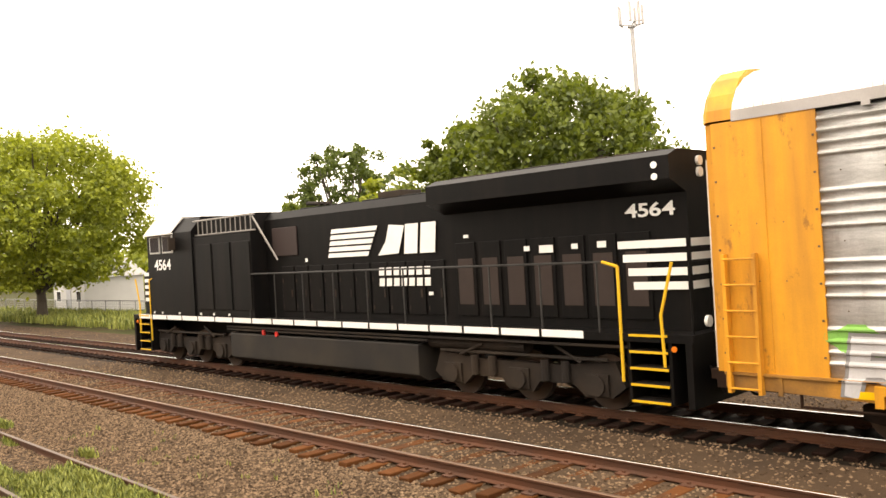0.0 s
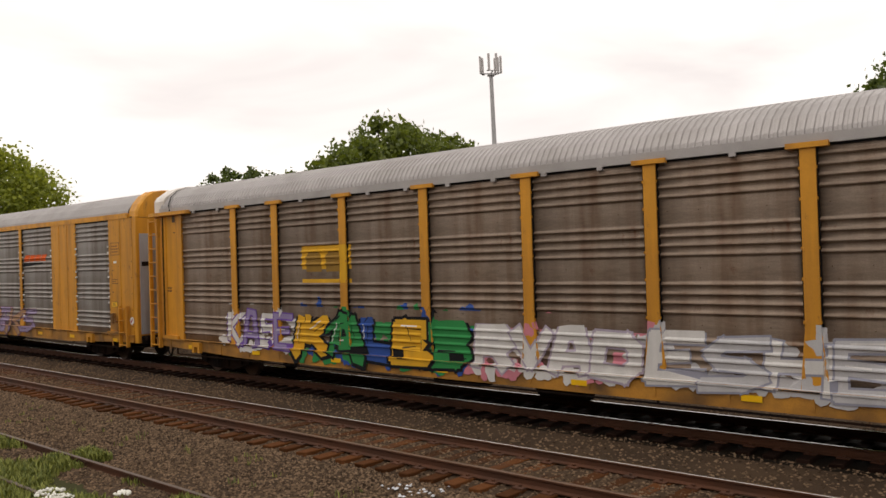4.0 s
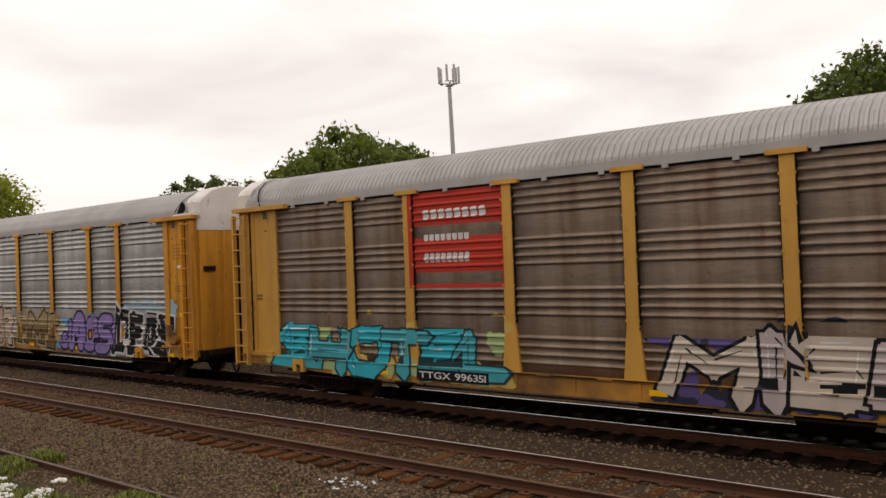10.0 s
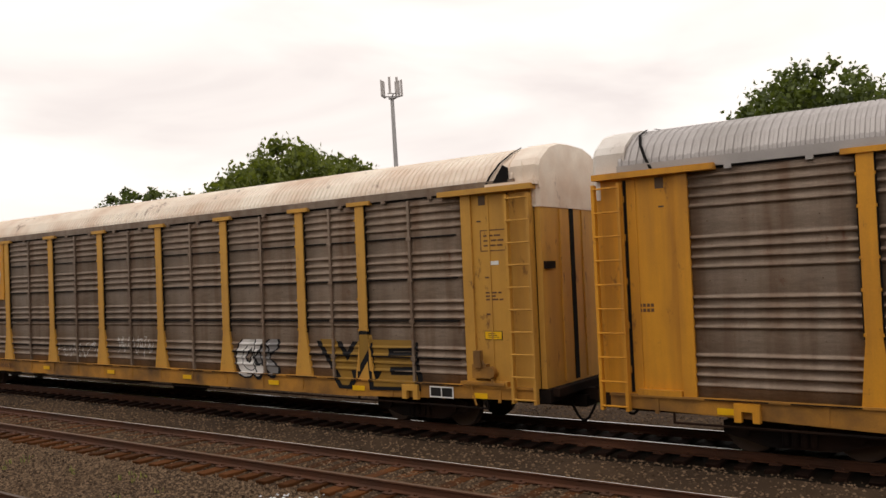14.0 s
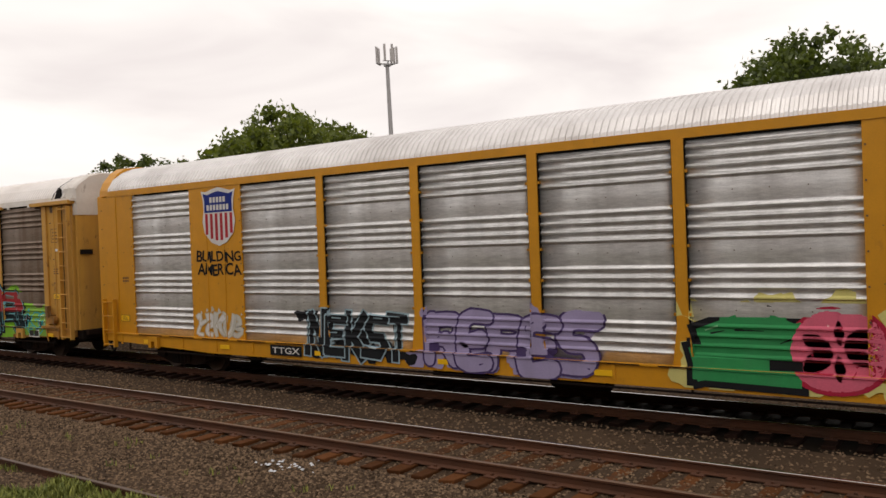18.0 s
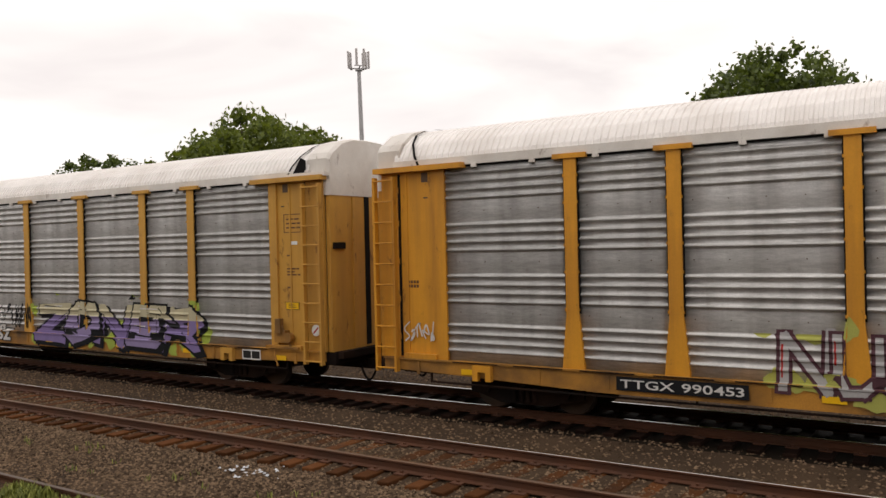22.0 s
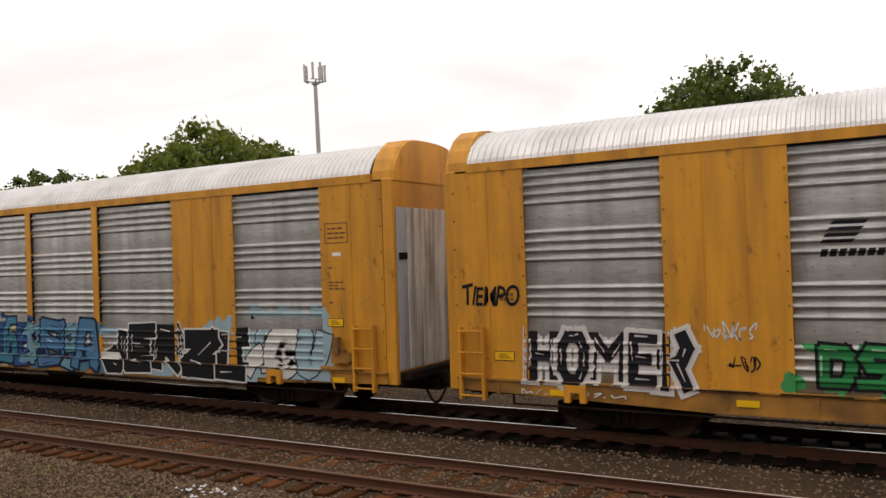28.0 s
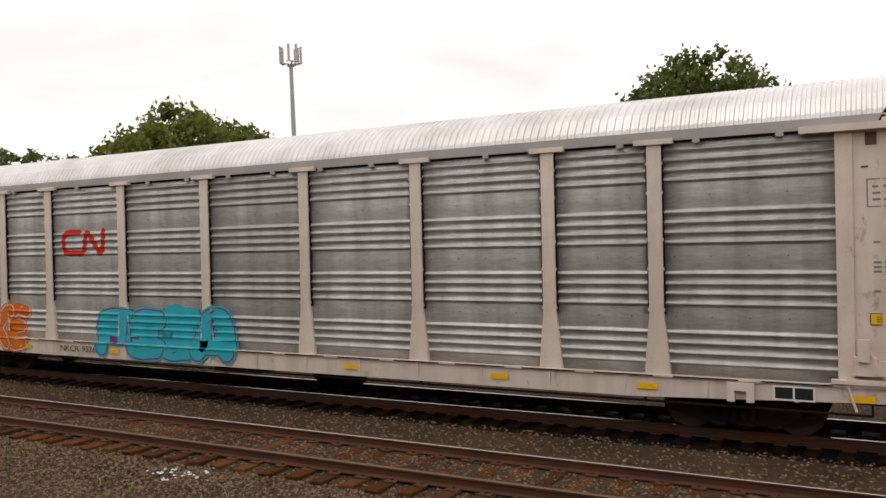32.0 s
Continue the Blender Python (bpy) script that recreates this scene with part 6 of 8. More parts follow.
throwup(16, 15.6, 24.2, 0.66, 2.08, "~LARSE~", [(0.36, 0.35, 0.34)], K, halo=[(0.10, 0.16, 0.32), (0.52, 0.36, 0.24)], shade=K, fat=0.30, edge=0.06, wild=0.09, bubble=True, overlap=0.2, top=(0.5, (0.57, 0.56, 0.54)), ragged=0.34, label="silver and peach letters")
# seventeenth car
throwup(17, 13.98, 19.3, 1.0, 2.3, "KURGE", [(0.40, 0.16, 0.03), OCHRE], K, fat=0.24, edge=0.06, wild=0.12, spike=True, overlap=0.3, label="orange letters with black lines")
scribble(17, 23.43, 24.92, 1.4, 1.93, W, 5, 0.03)
# eighteenth car
block_emblem(18, 4.81, 5.78, 3.57, 3.98, 3, K, brackets=True)
throwup(18, 1.3, 4.5, 0.70, 1.90, "KESNO", [(0.22, 0.19, 0.24)], (0.50, 0.49, 0.50), outer=(0.03, 0.025, 0.03), fat=0.32, edge=0.025, bubble=True, wild=0.05, overlap=0.35, gleam=None, label="purple-grey bubble letters")
throwup(18, 5.8, 11.4, 0.62, 2.06, "ATOEK", [(0.20, 0.36, 0.28), (0.42, 0.44, 0.28)], K, halo=[(0.02, 0.02, 0.02)], shade=K, fat=0.26, edge=0.055, wild=0.13, spike=True, overlap=0.3, gleam=CREAMY, ragged=0.3, label="mint, cream and black letters")
throwup(18, 11.5, 14.9, 0.68, 2.10, "AEMSE", [(0.03, 0.08, 0.22), (0.05, 0.20, 0.28)], (0.012, 0.016, 0.05), halo=[(0.42, 0.40, 0.20), (0.04, 0.10, 0.26)], fat=0.30, edge=0.04, wild=0.13, spike=True, overlap=0.3, gleam=SKY, ragged=0.3, label="blue and teal letters")
throwup(18, 14.7, 17.9, 0.68, 2.03, "SESA", [(0.14, 0.30, 0.38), (0.07, 0.18, 0.32)], (0.012, 0.02, 0.05), halo=[(0.08, 0.18, 0.28)], fat=0.33, edge=0.045, wild=0.13, overlap=0.35, spike=True, gleam=ICE, label="pale blue letters")
throwup(18, 18.2, 23.2, 0.62, 2.02, "JERZE", [K], W, halo=[(0.30, 0.42, 0.48)], fat=0.40, edge=0.035, wild=0.05, overlap=0.22, gleam=(0.4, 0.42, 0.44), label="black rounded letters edged in white")
wildstyle(18, 23.29, 25.42, 0.66, 2.17, 2, [ICE, W], K, halo=ICE, fat=0.34, label="pale blue swooping form")
running_mark(18, 7.69, 9.97, 0.755, 0.905, "CTTX 694533")
# nineteenth car
tag(19, 0.47, 1.69, 2.42, 2.8, "TIEMPO", fat=0.02)
throwup(19, 1.85, 4.9, 0.90, 2.04, "HOMER", [(0.015, 0.014, 0.018)], (0.60, 0.55, 0.55), outer=W, fat=0.32, edge=0.03, wild=0.02, overlap=0.15, gleam=(0.55, 0.5, 0.52), ragged=0.05, label="black and white patterned letters")
scribble(19, 5.13, 5.94, 1.82, 2.19, W, 6, 0.03)
scribble(19, 5.45, 6.01, 1.32, 1.59, K, 5, 0.03)
scribble(19, 1.73, 3.7, 0.66, 0.88, W, 7, 0.03)
throwup(19, 6.85, 8.5, 1.05, 1.85, "DSB", [(0.02, 0.20, 0.06)], K, halo=[(0.05, 0.28, 0.09)], fat=0.28, edge=0.04, gleam=(0.3, 0.5, 0.3), label="green letters")
stripes_emblem(19, 6.92, 9.01, 3.18, 3.78, K)
running_mark(19, 7.91, 9.98, 0.755, 0.905, "TTGX 698164")
throwup(19, 9.8, 17.2, 0.62, 2.22, "ERUPTO", [(0.60, 0.59, 0.61)], K, halo=[(0.05, 0.28, 0.06)], fat=0.33, edge=0.065, wild=0.05, overlap=0.14, bubble=True, gleam=None, ragged=0.35, label="silver letters outlined in black on green")
throwup(19, 17.5, 25.2, 0.58, 2.2, "CHAZ", [(0.62, 0.61, 0.63)], K, halo=[(0.05, 0.30, 0.06)], shade=K, fat=0.36, edge=0.08, wild=0.04, overlap=0.1, gleam=None, ragged=0.35, label="huge white letters outlined in black on green")
scribble(19, 26.27, 26.54, 2.78, 3.2, K, 3, 0.03)
# twentieth car
stripes_emblem(20, 6.74, 9.1, 3.2, 3.83, K)
throwup(20, 4.9, 12.4, 0.62, 1.92, "KNEWK", [(0.04, 0.12, 0.18)], K, halo=[(0.55, 0.22, 0.26)], outer=(0.18, 0.42, 0.34), fat=0.27, edge=0.055, wild=0.11, spike=True, overlap=0.28, lean=0.1, top=(0.34, (0.20, 0.46, 0.36)), gleam=MINT, ragged=0.35, label="mint letters outlined in black on pink")
wildstyle(20, 13.25, 14.34, 1.09, 1.71, 3, [CREAMY, W], W, halo=PINK, label="pale letters on pink", gleam=None)
running_mark(20, 6.89, 8.94, 0.755, 0.905, "TTGX 707061")
throwup(20, 15.4, 20.8, 0.62, 2.02, "EBAK", [(0.16, 0.38, 0.34)], K, halo=[(0.55, 0.22, 0.26), (0.50, 0.18, 0.24)], shade=(0.08, 0.12, 0.15), fat=0.32, edge=0.075, wild=0.06, spike=True, overlap=0.18, top=(0.4, (0.24, 0.50, 0.42)), gleam=W, label="mint and black letters")
scribble(20, 25.61, 26.42, 1.57, 2.04, W, 5, 0.035)
# cream car
throwup(21, 1.8, 5.7, 0.64, 2.04, "BROKE", [(0.66, 0.155, 0.015)], (0.62, 0.60, 0.58), outer=(0.66, 0.155, 0.015), fat=0.36, edge=0.025, bubble=True, wild=0.03, overlap=0.25, gleam=None, label="orange bubble letters outlined in white")
tag(21, 1.3, 1.68, 2.72, 2.85, "NKCR", BROWN_MARK, slant=0.0, fat=0.02, label="owner mark")
tag(21, 1.3, 1.64, 2.55, 2.68, "9626", BROWN_MARK, slant=0.0, fat=0.02, label="owner number")
throwup(21, 8.6, 13.1, 0.62, 2.02, "FEEA", [(0.03, 0.42, 0.52)], (0.20, 0.04, 0.14), outer=(0.03, 0.42, 0.52), fat=0.38, edge=0.025, bubble=True, wild=0.03, overlap=0.2, gleam=None, label="turquoise bubble letters")
worm_emblem(21, 7.19, 8.84, 2.94, 3.84, (0.55, 0.03, 0.02), K)
running_mark(21, 7.17, 8.53, 0.755, 0.905, "NKCR 9326", None, BROWN_MARK)

# ---------------------------------------------------------------- locomotive
LOCO_BLACK = mat("locomotive_black", (0.005, 0.0046, 0.0046), 0.5, 0.0, vary=0.25, dirt=(0.012, 0.009, 0.008), dirt_amount=0.5, streak=True, spec=0.10)
LOCO_FRAME = mat("locomotive_running_gear", (0.022, 0.018, 0.016), 0.75, 0.1, dirt=(0.055, 0.038, 0.026), dirt_amount=0.7, spec=0.15)
RAIL_YELLOW = mat("handrail_yellow", (0.72, 0.42, 0.02), 0.45)
ROOF_PALE = mat("cab_roof_grey", (0.48, 0.46, 0.44), 0.5)
DARK_GLASS = mat("dark_window_glass", (0.02, 0.025, 0.03), 0.08, vary=0.05, bump=0.0)
LAMP_WHITE = mat("lamp_lens", (0.85, 0.85, 0.82), 0.15)


def flat_bars(bm, items, y, mi=0):
    for x0, x1, z0, z1, lean in items:
        d = lean * (z1 - z0)
        plate(bm, [(x0, z0), (x1, z0), (x1 + d, z1), (x0 + d, z1)], y - 0.006, y, mi)


def locomotive():
    lo = new("locomotive")
    tagged(lo, "black diesel locomotive with white stripes and yellow handrails", "locomotive")
    TRAIN[1.004] = lo

    def p(name, build, material, label="", smooth=False, parent=None, bevel=0.0):
        bm = bmesh.new()
        build(bm)
        if bevel:
            bmesh.ops.bevel(bm, geom=bm.edges[:], offset=bevel, segments=2, affect="EDGES", profile=0.6)
        return part(name, bm, material, parent or lo, label, smooth)

    p("deck", lambda b: (box(b, -21.9, -0.35, -1.5, 1.5, 1.42, 1.56), box(b, -21.9, -0.4, -0.55, 0.55, 0.95, 1.42)), LOCO_BLACK)

    def hood(b):
        sweep(b, [(-0.95, 1.56), (0.95, 1.56), (0.95, 4.35), (0.75, 4.56), (-0.75, 4.56), (-0.95, 4.35)], -14.0, -6.6)
    p("engine_hood", hood, LOCO_BLACK, "black engine hood with access doors")
    for i in range(10):
        x = -13.2 + i * 0.66
        p("access_door", lambda b: box(b, x, x + 0.58, -0.985, -0.95, 1.75, 3.0), LOCO_BLACK, bevel=0.012)
    for x in (-13.0, -11.6, -10.2, -8.8, -7.6):
        p("roof_hatch", lambda b: box(b, x, x + 0.9, -0.4, 0.4, 4.555, 4.63), LOCO_BLACK, bevel=0.02)
    p("exhaust_stack", lambda b: box(b, -9.6, -8.7, -0.35, 0.35, 4.6, 4.78), LOCO_FRAME, bevel=0.03)

    def rad(b):
        sweep(b, [(-0.95, 1.56), (0.95, 1.56), (0.95, 4.0), (1.5, 4.22), (1.5, 4.62), (1.2, 4.74), (-1.2, 4.74), (-1.5, 4.62), (-1.5, 4.22), (-0.95, 4.0)],
              -6.6, -0.62)
    p("radiator_hood", rad, LOCO_BLACK, "black rear hood with overhanging radiator wings")
    for i in range(7):
        x = -6.3 + i * 0.72
        door = p("access_door", lambda b: box(b, x, x + 0.6, -0.985, -0.95, 1.75, 3.35), LOCO_BLACK, bevel=0.012)
        p("louvre", lambda b: box(b, x + 0.08, x + 0.52, -0.996, -0.984, 2.0, 3.0),
          mat("rusty_screen", (0.026, 0.014, 0.010), 0.8, vary=0.3), "dark brown intake screen", parent=door)
    for i in range(5):
        x = -6.2 + i * 1.05
        p("radiator_fan", lambda b: box(b, x, x + 0.95, -1.1, 1.1, 4.735, 4.78), LOCO_FRAME, bevel=0.02)

    def cab(b):
        sweep(b, [(-1.5, 1.56), (1.5, 1.56), (1.5, 4.25), (1.1, 4.72), (-1.1, 4.72), (-1.5, 4.25)], -20.5, -17.4)
    p("cab", cab, LOCO_BLACK, "black cab with side windows")
    p("cab_roof", lambda b: sweep(b, [(-1.56, 4.27), (-1.52, 4.33), (-1.12, 4.79), (1.12, 4.79), (1.52, 4.33), (1.56, 4.27), (1.1, 4.735), (-1.1, 4.735)], -20.6, -18.6), ROOF_PALE)
    p("nose", lambda b: (plate(b, [(-21.75, 1.56), (-20.5, 1.56), (-20.5, 3.75), (-21.2, 3.25), (-21.75, 2.9)], -1.1, 1.1),), LOCO_BLACK)
    for i, x in enumerate((-20.25, -19.35)):
        w = p("cab_window", lambda b: box(b, x, x + 0.72, -1.535, -1.50, 3.62, 4.2), ROOF_PALE, "pale framed side window")
        p("pane", lambda b: box(b, x + 0.05, x + 0.67, -1.54, -1.53, 3.67, 4.15), DARK_GLASS, parent=w)
    p("sun_visor", lambda b: box(b, -20.3, -18.6, -1.72, -1.5, 4.22, 4.26), CHALK)

    def cabinet(b):
        box(b, -17.4, -14.0, -1.45, 1.45, 1.56, 4.05)
        box(b, -17.4, -14.0, -1.25, 1.25, 4.05, 4.6)
    p("equipment_cabinet", cabinet, LOCO_BLACK)
    for x in (-17.2, -16.1, -15.0):
        p("cabinet_door", lambda b: box(b, x, x + 0.95, -1.48, -1.44, 1.8, 3.8), LOCO_BLACK, bevel=0.012)

    def grille(b):
        for z in (4.10, 4.55):
            rod(b, (-17.5, -1.34, z), (-13.9, -1.34, z), 0.025)
        for i in range(12):
            x = -17.2 + 0.28 * i
            rod(b, (x, -1.34, 4.10), (x, -1.34, 4.55), 0.02)
        rod(b, (-14.0, -1.36, 4.5), (-13.2, -1.1, 3.2), 0.03)
    p("roof_grille", grille, mat("dull_aluminium", (0.30, 0.28, 0.26), 0.5, 0.6), "dull metal resistor grille")

    p("white_stripe", lambda b: flat_bars(b, [(-21.4 + 1.05 * i, -20.42 + 1.05 * i, 1.44, 1.58, 0) for i in range(18)], -1.505), CHALK, "white stripe along the deck edge")

    def tank(b):
        sweep(b, [(-1.15, 0.26), (1.15, 0.26), (1.45, 0.42), (1.45, 1.12), (-1.45, 1.12), (-1.45, 0.42)], -15.4, -7.2)
    p("fuel_tank", tank, mat("tank_grey", (0.020, 0.018, 0.017), 0.6, dirt=GRIME, dirt_amount=0.6, spec=0.2), "long dark grey fuel tank", bevel=0.03)
    p("filler", lambda b: (box(b, -13.6, -13.5, -1.5, -1.45, 1.12, 1.26), rod(b, (-12.9, -1.5, 1.16), (-12.9, -1.46, 1.16), 0.07, 10)), paint(RED))

    for cx in (-18.2, -4.4):
        def frame_side(b):
            for s in (-1, 1):
                y0, y1 = (-1.22, -1.05) if s < 0 else (1.05, 1.22)
                plate(b, [(cx - 2.5, 0.52), (cx - 2.2, 0.30), (cx - 1.6, 0.28), (cx - 1.35, 0.50), (cx - 0.5, 0.50), (cx - 0.32, 0.28), (cx + 0.32, 0.28),
                          (cx + 0.5, 0.50), (cx + 1.35, 0.50), (cx + 1.6, 0.28), (cx + 2.2, 0.30), (cx + 2.5, 0.52), (cx + 2.3, 0.98), (cx + 1.0, 0.86),
                          (cx - 1.0, 0.86), (cx - 2.3, 0.98)], y0, y1)
                for dx in (-1.9, 0, 1.9):
                    disc(b, cx + dx, s * 1.22, s * 1.34, 0.53, 0.2, 14)
                    box(b, cx + dx - 0.26, cx + dx + 0.26, min(s * 1.2, s * 1.28), max(s * 1.2, s * 1.28), 0.34, 0.74)
                for dx in (-1.2, -0.7, 0.7, 1.2):
                    rod(b, (cx + dx, s * 1.28, 0.55), (cx + dx, s * 1.28, 0.95), 0.09, 10)
                rod(b, (cx - 2.2, s * 1.3, 1.02), (cx + 2.2, s * 1.3, 1.02), 0.035)
                rod(b, (cx - 1.6, s * 1.32, 0.95), (cx - 0.9, s * 1.32, 1.2), 0.03)
                rod(b, (cx + 1.6, s * 1.32, 0.95), (cx + 1.0, s * 1.32, 1.25), 0.03)
        tr = p("truck", frame_side, LOCO_FRAME, "dark three-axle truck")
        for dx in (-1.9, 0, 1.9):
            def ws(b):
                for s in (-1, 1):
                    disc(b, 0, s * 0.68, s * 0.82, 0, 0.53, 26)
                disc(b, 0, -0.68, 0.68, 0, 0.1, 10)
            wheel = p("wheelset", ws, mat("wheel_steel", (0.07, 0.055, 0.045), 0.55, 0.5), parent=tr)
            wheel.location = (cx + dx, 0, 0.53)
            WHEELS.append((wheel, 1.004, cx + dx, 0.53))

    for ex, d in ((-0.5, 1), (-21.75, -1)):
        p("pilot", lambda b: (box(b, min(ex, ex + d * 0.12), max(ex, ex + d * 0.12), -1.5, 1.5, 0.32, 1.42),
                              box(b, min(ex - d * 0.95, ex), max(ex - d * 0.95, ex), -0.9, 0.9, 0.4, 1.42)), LOCO_BLACK)
        xs = ex - d * 1.15
        st = p("step_well", lambda b: (box(b, min(xs, xs + d * 0.06), max(xs, xs + d * 0.06), -1.48, -0.85, 0.34, 1.5),
                                       box(b, min(xs + d * 0.82, xs + d * 0.88), max(xs + d * 0.82, xs + d * 0.88), -1.48, -0.85, 0.34, 1.5),
                                       box(b, min(xs, xs + d * 0.88), max(xs, xs + d * 0.88), -0.9, -0.85, 0.34, 1.5)), LOCO_BLACK)
        for i in range(5):
            z = 0.36 + 0.29 * i
            p("step", lambda b: box(b, min(xs + d * 0.06, xs + d * 0.82), max(xs + d * 0.06, xs + d * 0.82), -1.50, -1.1, z, z + 0.035),
              LOCO_FRAME, "dark grating step", parent=st)
            p("step_edge", lambda b: box(b, min(xs + d * 0.06, xs + d * 0.82), max(xs + d * 0.06, xs + d * 0.82), -1.52, -1.50, z - 0.005, z + 0.035),
              RAIL_YELLOW, "yellow step edge", parent=st)

        def rails(b):
            rod(b, (xs - d * 0.1, -1.5, 0.7), (xs - d * 0.1, -1.5, 2.75), 0.03)
            rod(b, (xs - d * 0.1, -1.5, 2.75), (xs - d * 0.45, -1.46, 2.84), 0.03)
            rod(b, (xs + d * 0.75, -1.5, 1.0), (xs + d * 0.72, -1.5, 1.9), 0.03)
            rod(b, (xs + d * 0.72, -1.5, 1.9), (xs + d * 0.98, -1.5, 2.8), 0.03)
        p("grab_rail", rails, RAIL_YELLOW, "yellow grab rail")
        p("coupler", lambda b: (box(b, min(ex, ex + d * 0.55), max(ex, ex + d * 0.55), -0.12, 0.12, 0.62, 0.88),), STEEL_DARK)
        p("marker_lamp", lambda b: disc(b, ex - d * 0.2, -1.53, -1.5, 1.32, 0.05, 10), paint(TANGERINE))

    def handrail(b):
        rod(b, (-14.4, -1.46, 2.84), (-2.1, -1.46, 2.84), 0.022)
        for i in range(10):
            x = -14.2 + i * 1.33
            rod(b, (x, -1.46, 1.5), (x, -1.46, 2.84), 0.02)
    p("handrail", handrail, mat("handrail_grey", (0.022, 0.021, 0.02), 0.5), "thin dark handrail on posts")

    def end_rail(b):
        rod(b, (-0.45, -1.3, 2.8), (-0.45, 1.3, 2.8), 0.02)
        for y in (-1.3, -0.6, 0.6, 1.3):
            rod(b, (-0.45, y, 1.5), (-0.45, y, 2.8), 0.022)
    p("end_rail", end_rail, LOCO_BLACK)

    for x in [-13.2 + i * 0.66 for i in range(10)]:
        p("latch", lambda b: (box(b, x + 0.44, x + 0.50, -1.0, -0.975, 2.15, 2.35), box(b, x + 0.02, x + 0.06, -0.99, -0.975, 1.85, 1.95),
                              box(b, x + 0.02, x + 0.06, -0.99, -0.975, 2.55, 2.65)), LOCO_FRAME)
    p("inspection_door", lambda b: box(b, -13.6, -12.4, -0.985, -0.95, 3.3, 4.1), mat("oxide_door", (0.022, 0.010, 0.008), 0.7), "dark oxide-red inspection door", bevel=0.02)
    for x in (-20.2, -19.6, -18.4, -17.0, -16.2, -15.3):
        p("lifting_lug", lambda b: disc(b, x, -1.53, -1.49, 1.66, 0.035, 10), CHALK)
    p("air_pipe", lambda b: (rod(b, (-15.6, -1.42, 1.3), (-1.6, -1.42, 1.3), 0.03), rod(b, (-15.6, -1.42, 1.22), (-6.9, -1.42, 1.22), 0.025)), LOCO_FRAME)
    p("air_reservoir", lambda b: rod(b, (-7.0, -1.15, 1.2), (-4.2, -1.15, 1.2), 0.17, 14), LOCO_FRAME, "dark round air reservoir")
    p("horn", lambda b: [rod(b, (-12.2, y, 4.7), (-12.75, y, 4.74), 0.06, 8) for y in (-0.3, -0.1, 0.1)], LOCO_FRAME)
    p("brake_hose", lambda b: [rod(b, (-0.36 + 0.05 * i, -0.95, 1.0 - 0.09 * i), (-0.31 + 0.05 * i, -0.95, 0.91 - 0.09 * i), 0.03) for i in range(5)], BLACK_GAP)
    p("mirror", lambda b: box(b, -18.5, -18.42, -1.75, -1.52, 3.7, 4.1), LOCO_FRAME)

    # white paintwork
    p("hood_stripes", lambda b: flat_bars(b, [(-11.0 + 0.04 * i, -9.35 + 0.09 * i, 3.18 + 0.155 * i, 3.29 + 0.155 * i, 0.5) for i in range(5)], -0.978), CHALK,
      "five white stripes on the hood")
    p("hood_emblem", lambda b: (plate(b, [(-8.95, 3.17), (-8.2, 3.2), (-7.95, 3.85), (-8.5, 3.9), (-8.65, 3.5)], -0.986, -0.978),
                                flat_bars(b, [(-8.0, -7.55, 3.18, 3.88, 0.12), (-7.45, -6.95, 3.18, 3.88, 0.12)], -0.978)), CHALK, "white block emblem")
    p("hood_lettering", lambda b: flat_bars(b, [(-8.95 + 0.27 * i, -8.76 + 0.27 * i, z, z + 0.19, 0.1) for z in (2.68, 2.42) for i in range(7)], -0.993), CHALK, "two rows of white blocks")
    p("rear_stripes", lambda b: flat_bars(b, [(-2.05 + 0.1 * i, -0.66, 3.05 - 0.25 * i, 3.19 - 0.25 * i, 0.0) for i in range(4)], -0.996), CHALK, "white stripes at the rear end")
    p("rear_panel", lambda b: [box(b, -0.62, -0.61, -0.9, 0.9, z, z + 0.14) for z in (2.3, 2.55, 2.8, 3.05)], CHALK)
    p("nose_stripes", lambda b: flat_bars(b, [(-21.7, -21.2, 2.0 + 0.22 * i, 2.12 + 0.22 * i, 0.0) for i in range(5)], -1.106), CHALK)
    for text, x0, x1, z0, z1, y in (("4564", -20.0, -18.85, 3.08, 3.42, -1.505), ("4564", -1.85, -0.85, 3.62, 3.86, -0.985)):
        la = Layer()
        la.word(text, x0, x1, z0, z1, CHALK, 0.003, 0.03)
        la.lay(lo, lambda x, z: y, "road_number", "white road number", cut=False)
    for z in (4.35, 4.55):
        p("rear_lamp", lambda b: rod(b, (-0.62, -0.5, z), (-0.57, -0.5, z), 0.09, 14), LAMP_WHITE)
        p("side_lamp", lambda b: disc(b, -0.9, -1.52, -1.49, z - 0.08, 0.06, 10), LAMP_WHITE)
    p("ditch_lamp", lambda b: rod(b, (-0.4, -0.9, 1.75), (-0.34, -0.9, 1.75), 0.1, 14), LAMP_WHITE)
    p("data_plate", lambda b: flat_bars(b, [(-6.0, -5.85, 3.45, 3.52, 0), (-4.3, -4.15, 3.1, 3.2, 0), (-3.9, -3.55, 3.05, 3.2, 0), (-3.1, -2.95, 3.1, 3.2, 0), (-2.5, -2.3, 3.1, 3.22, 0),
                                            (-7.2, -7.05, 2.2, 2.28, 0), (-12.0, -11.9, 3.1, 3.2, 0)], -1.003), CHALK, "small white data plates")


locomotive()

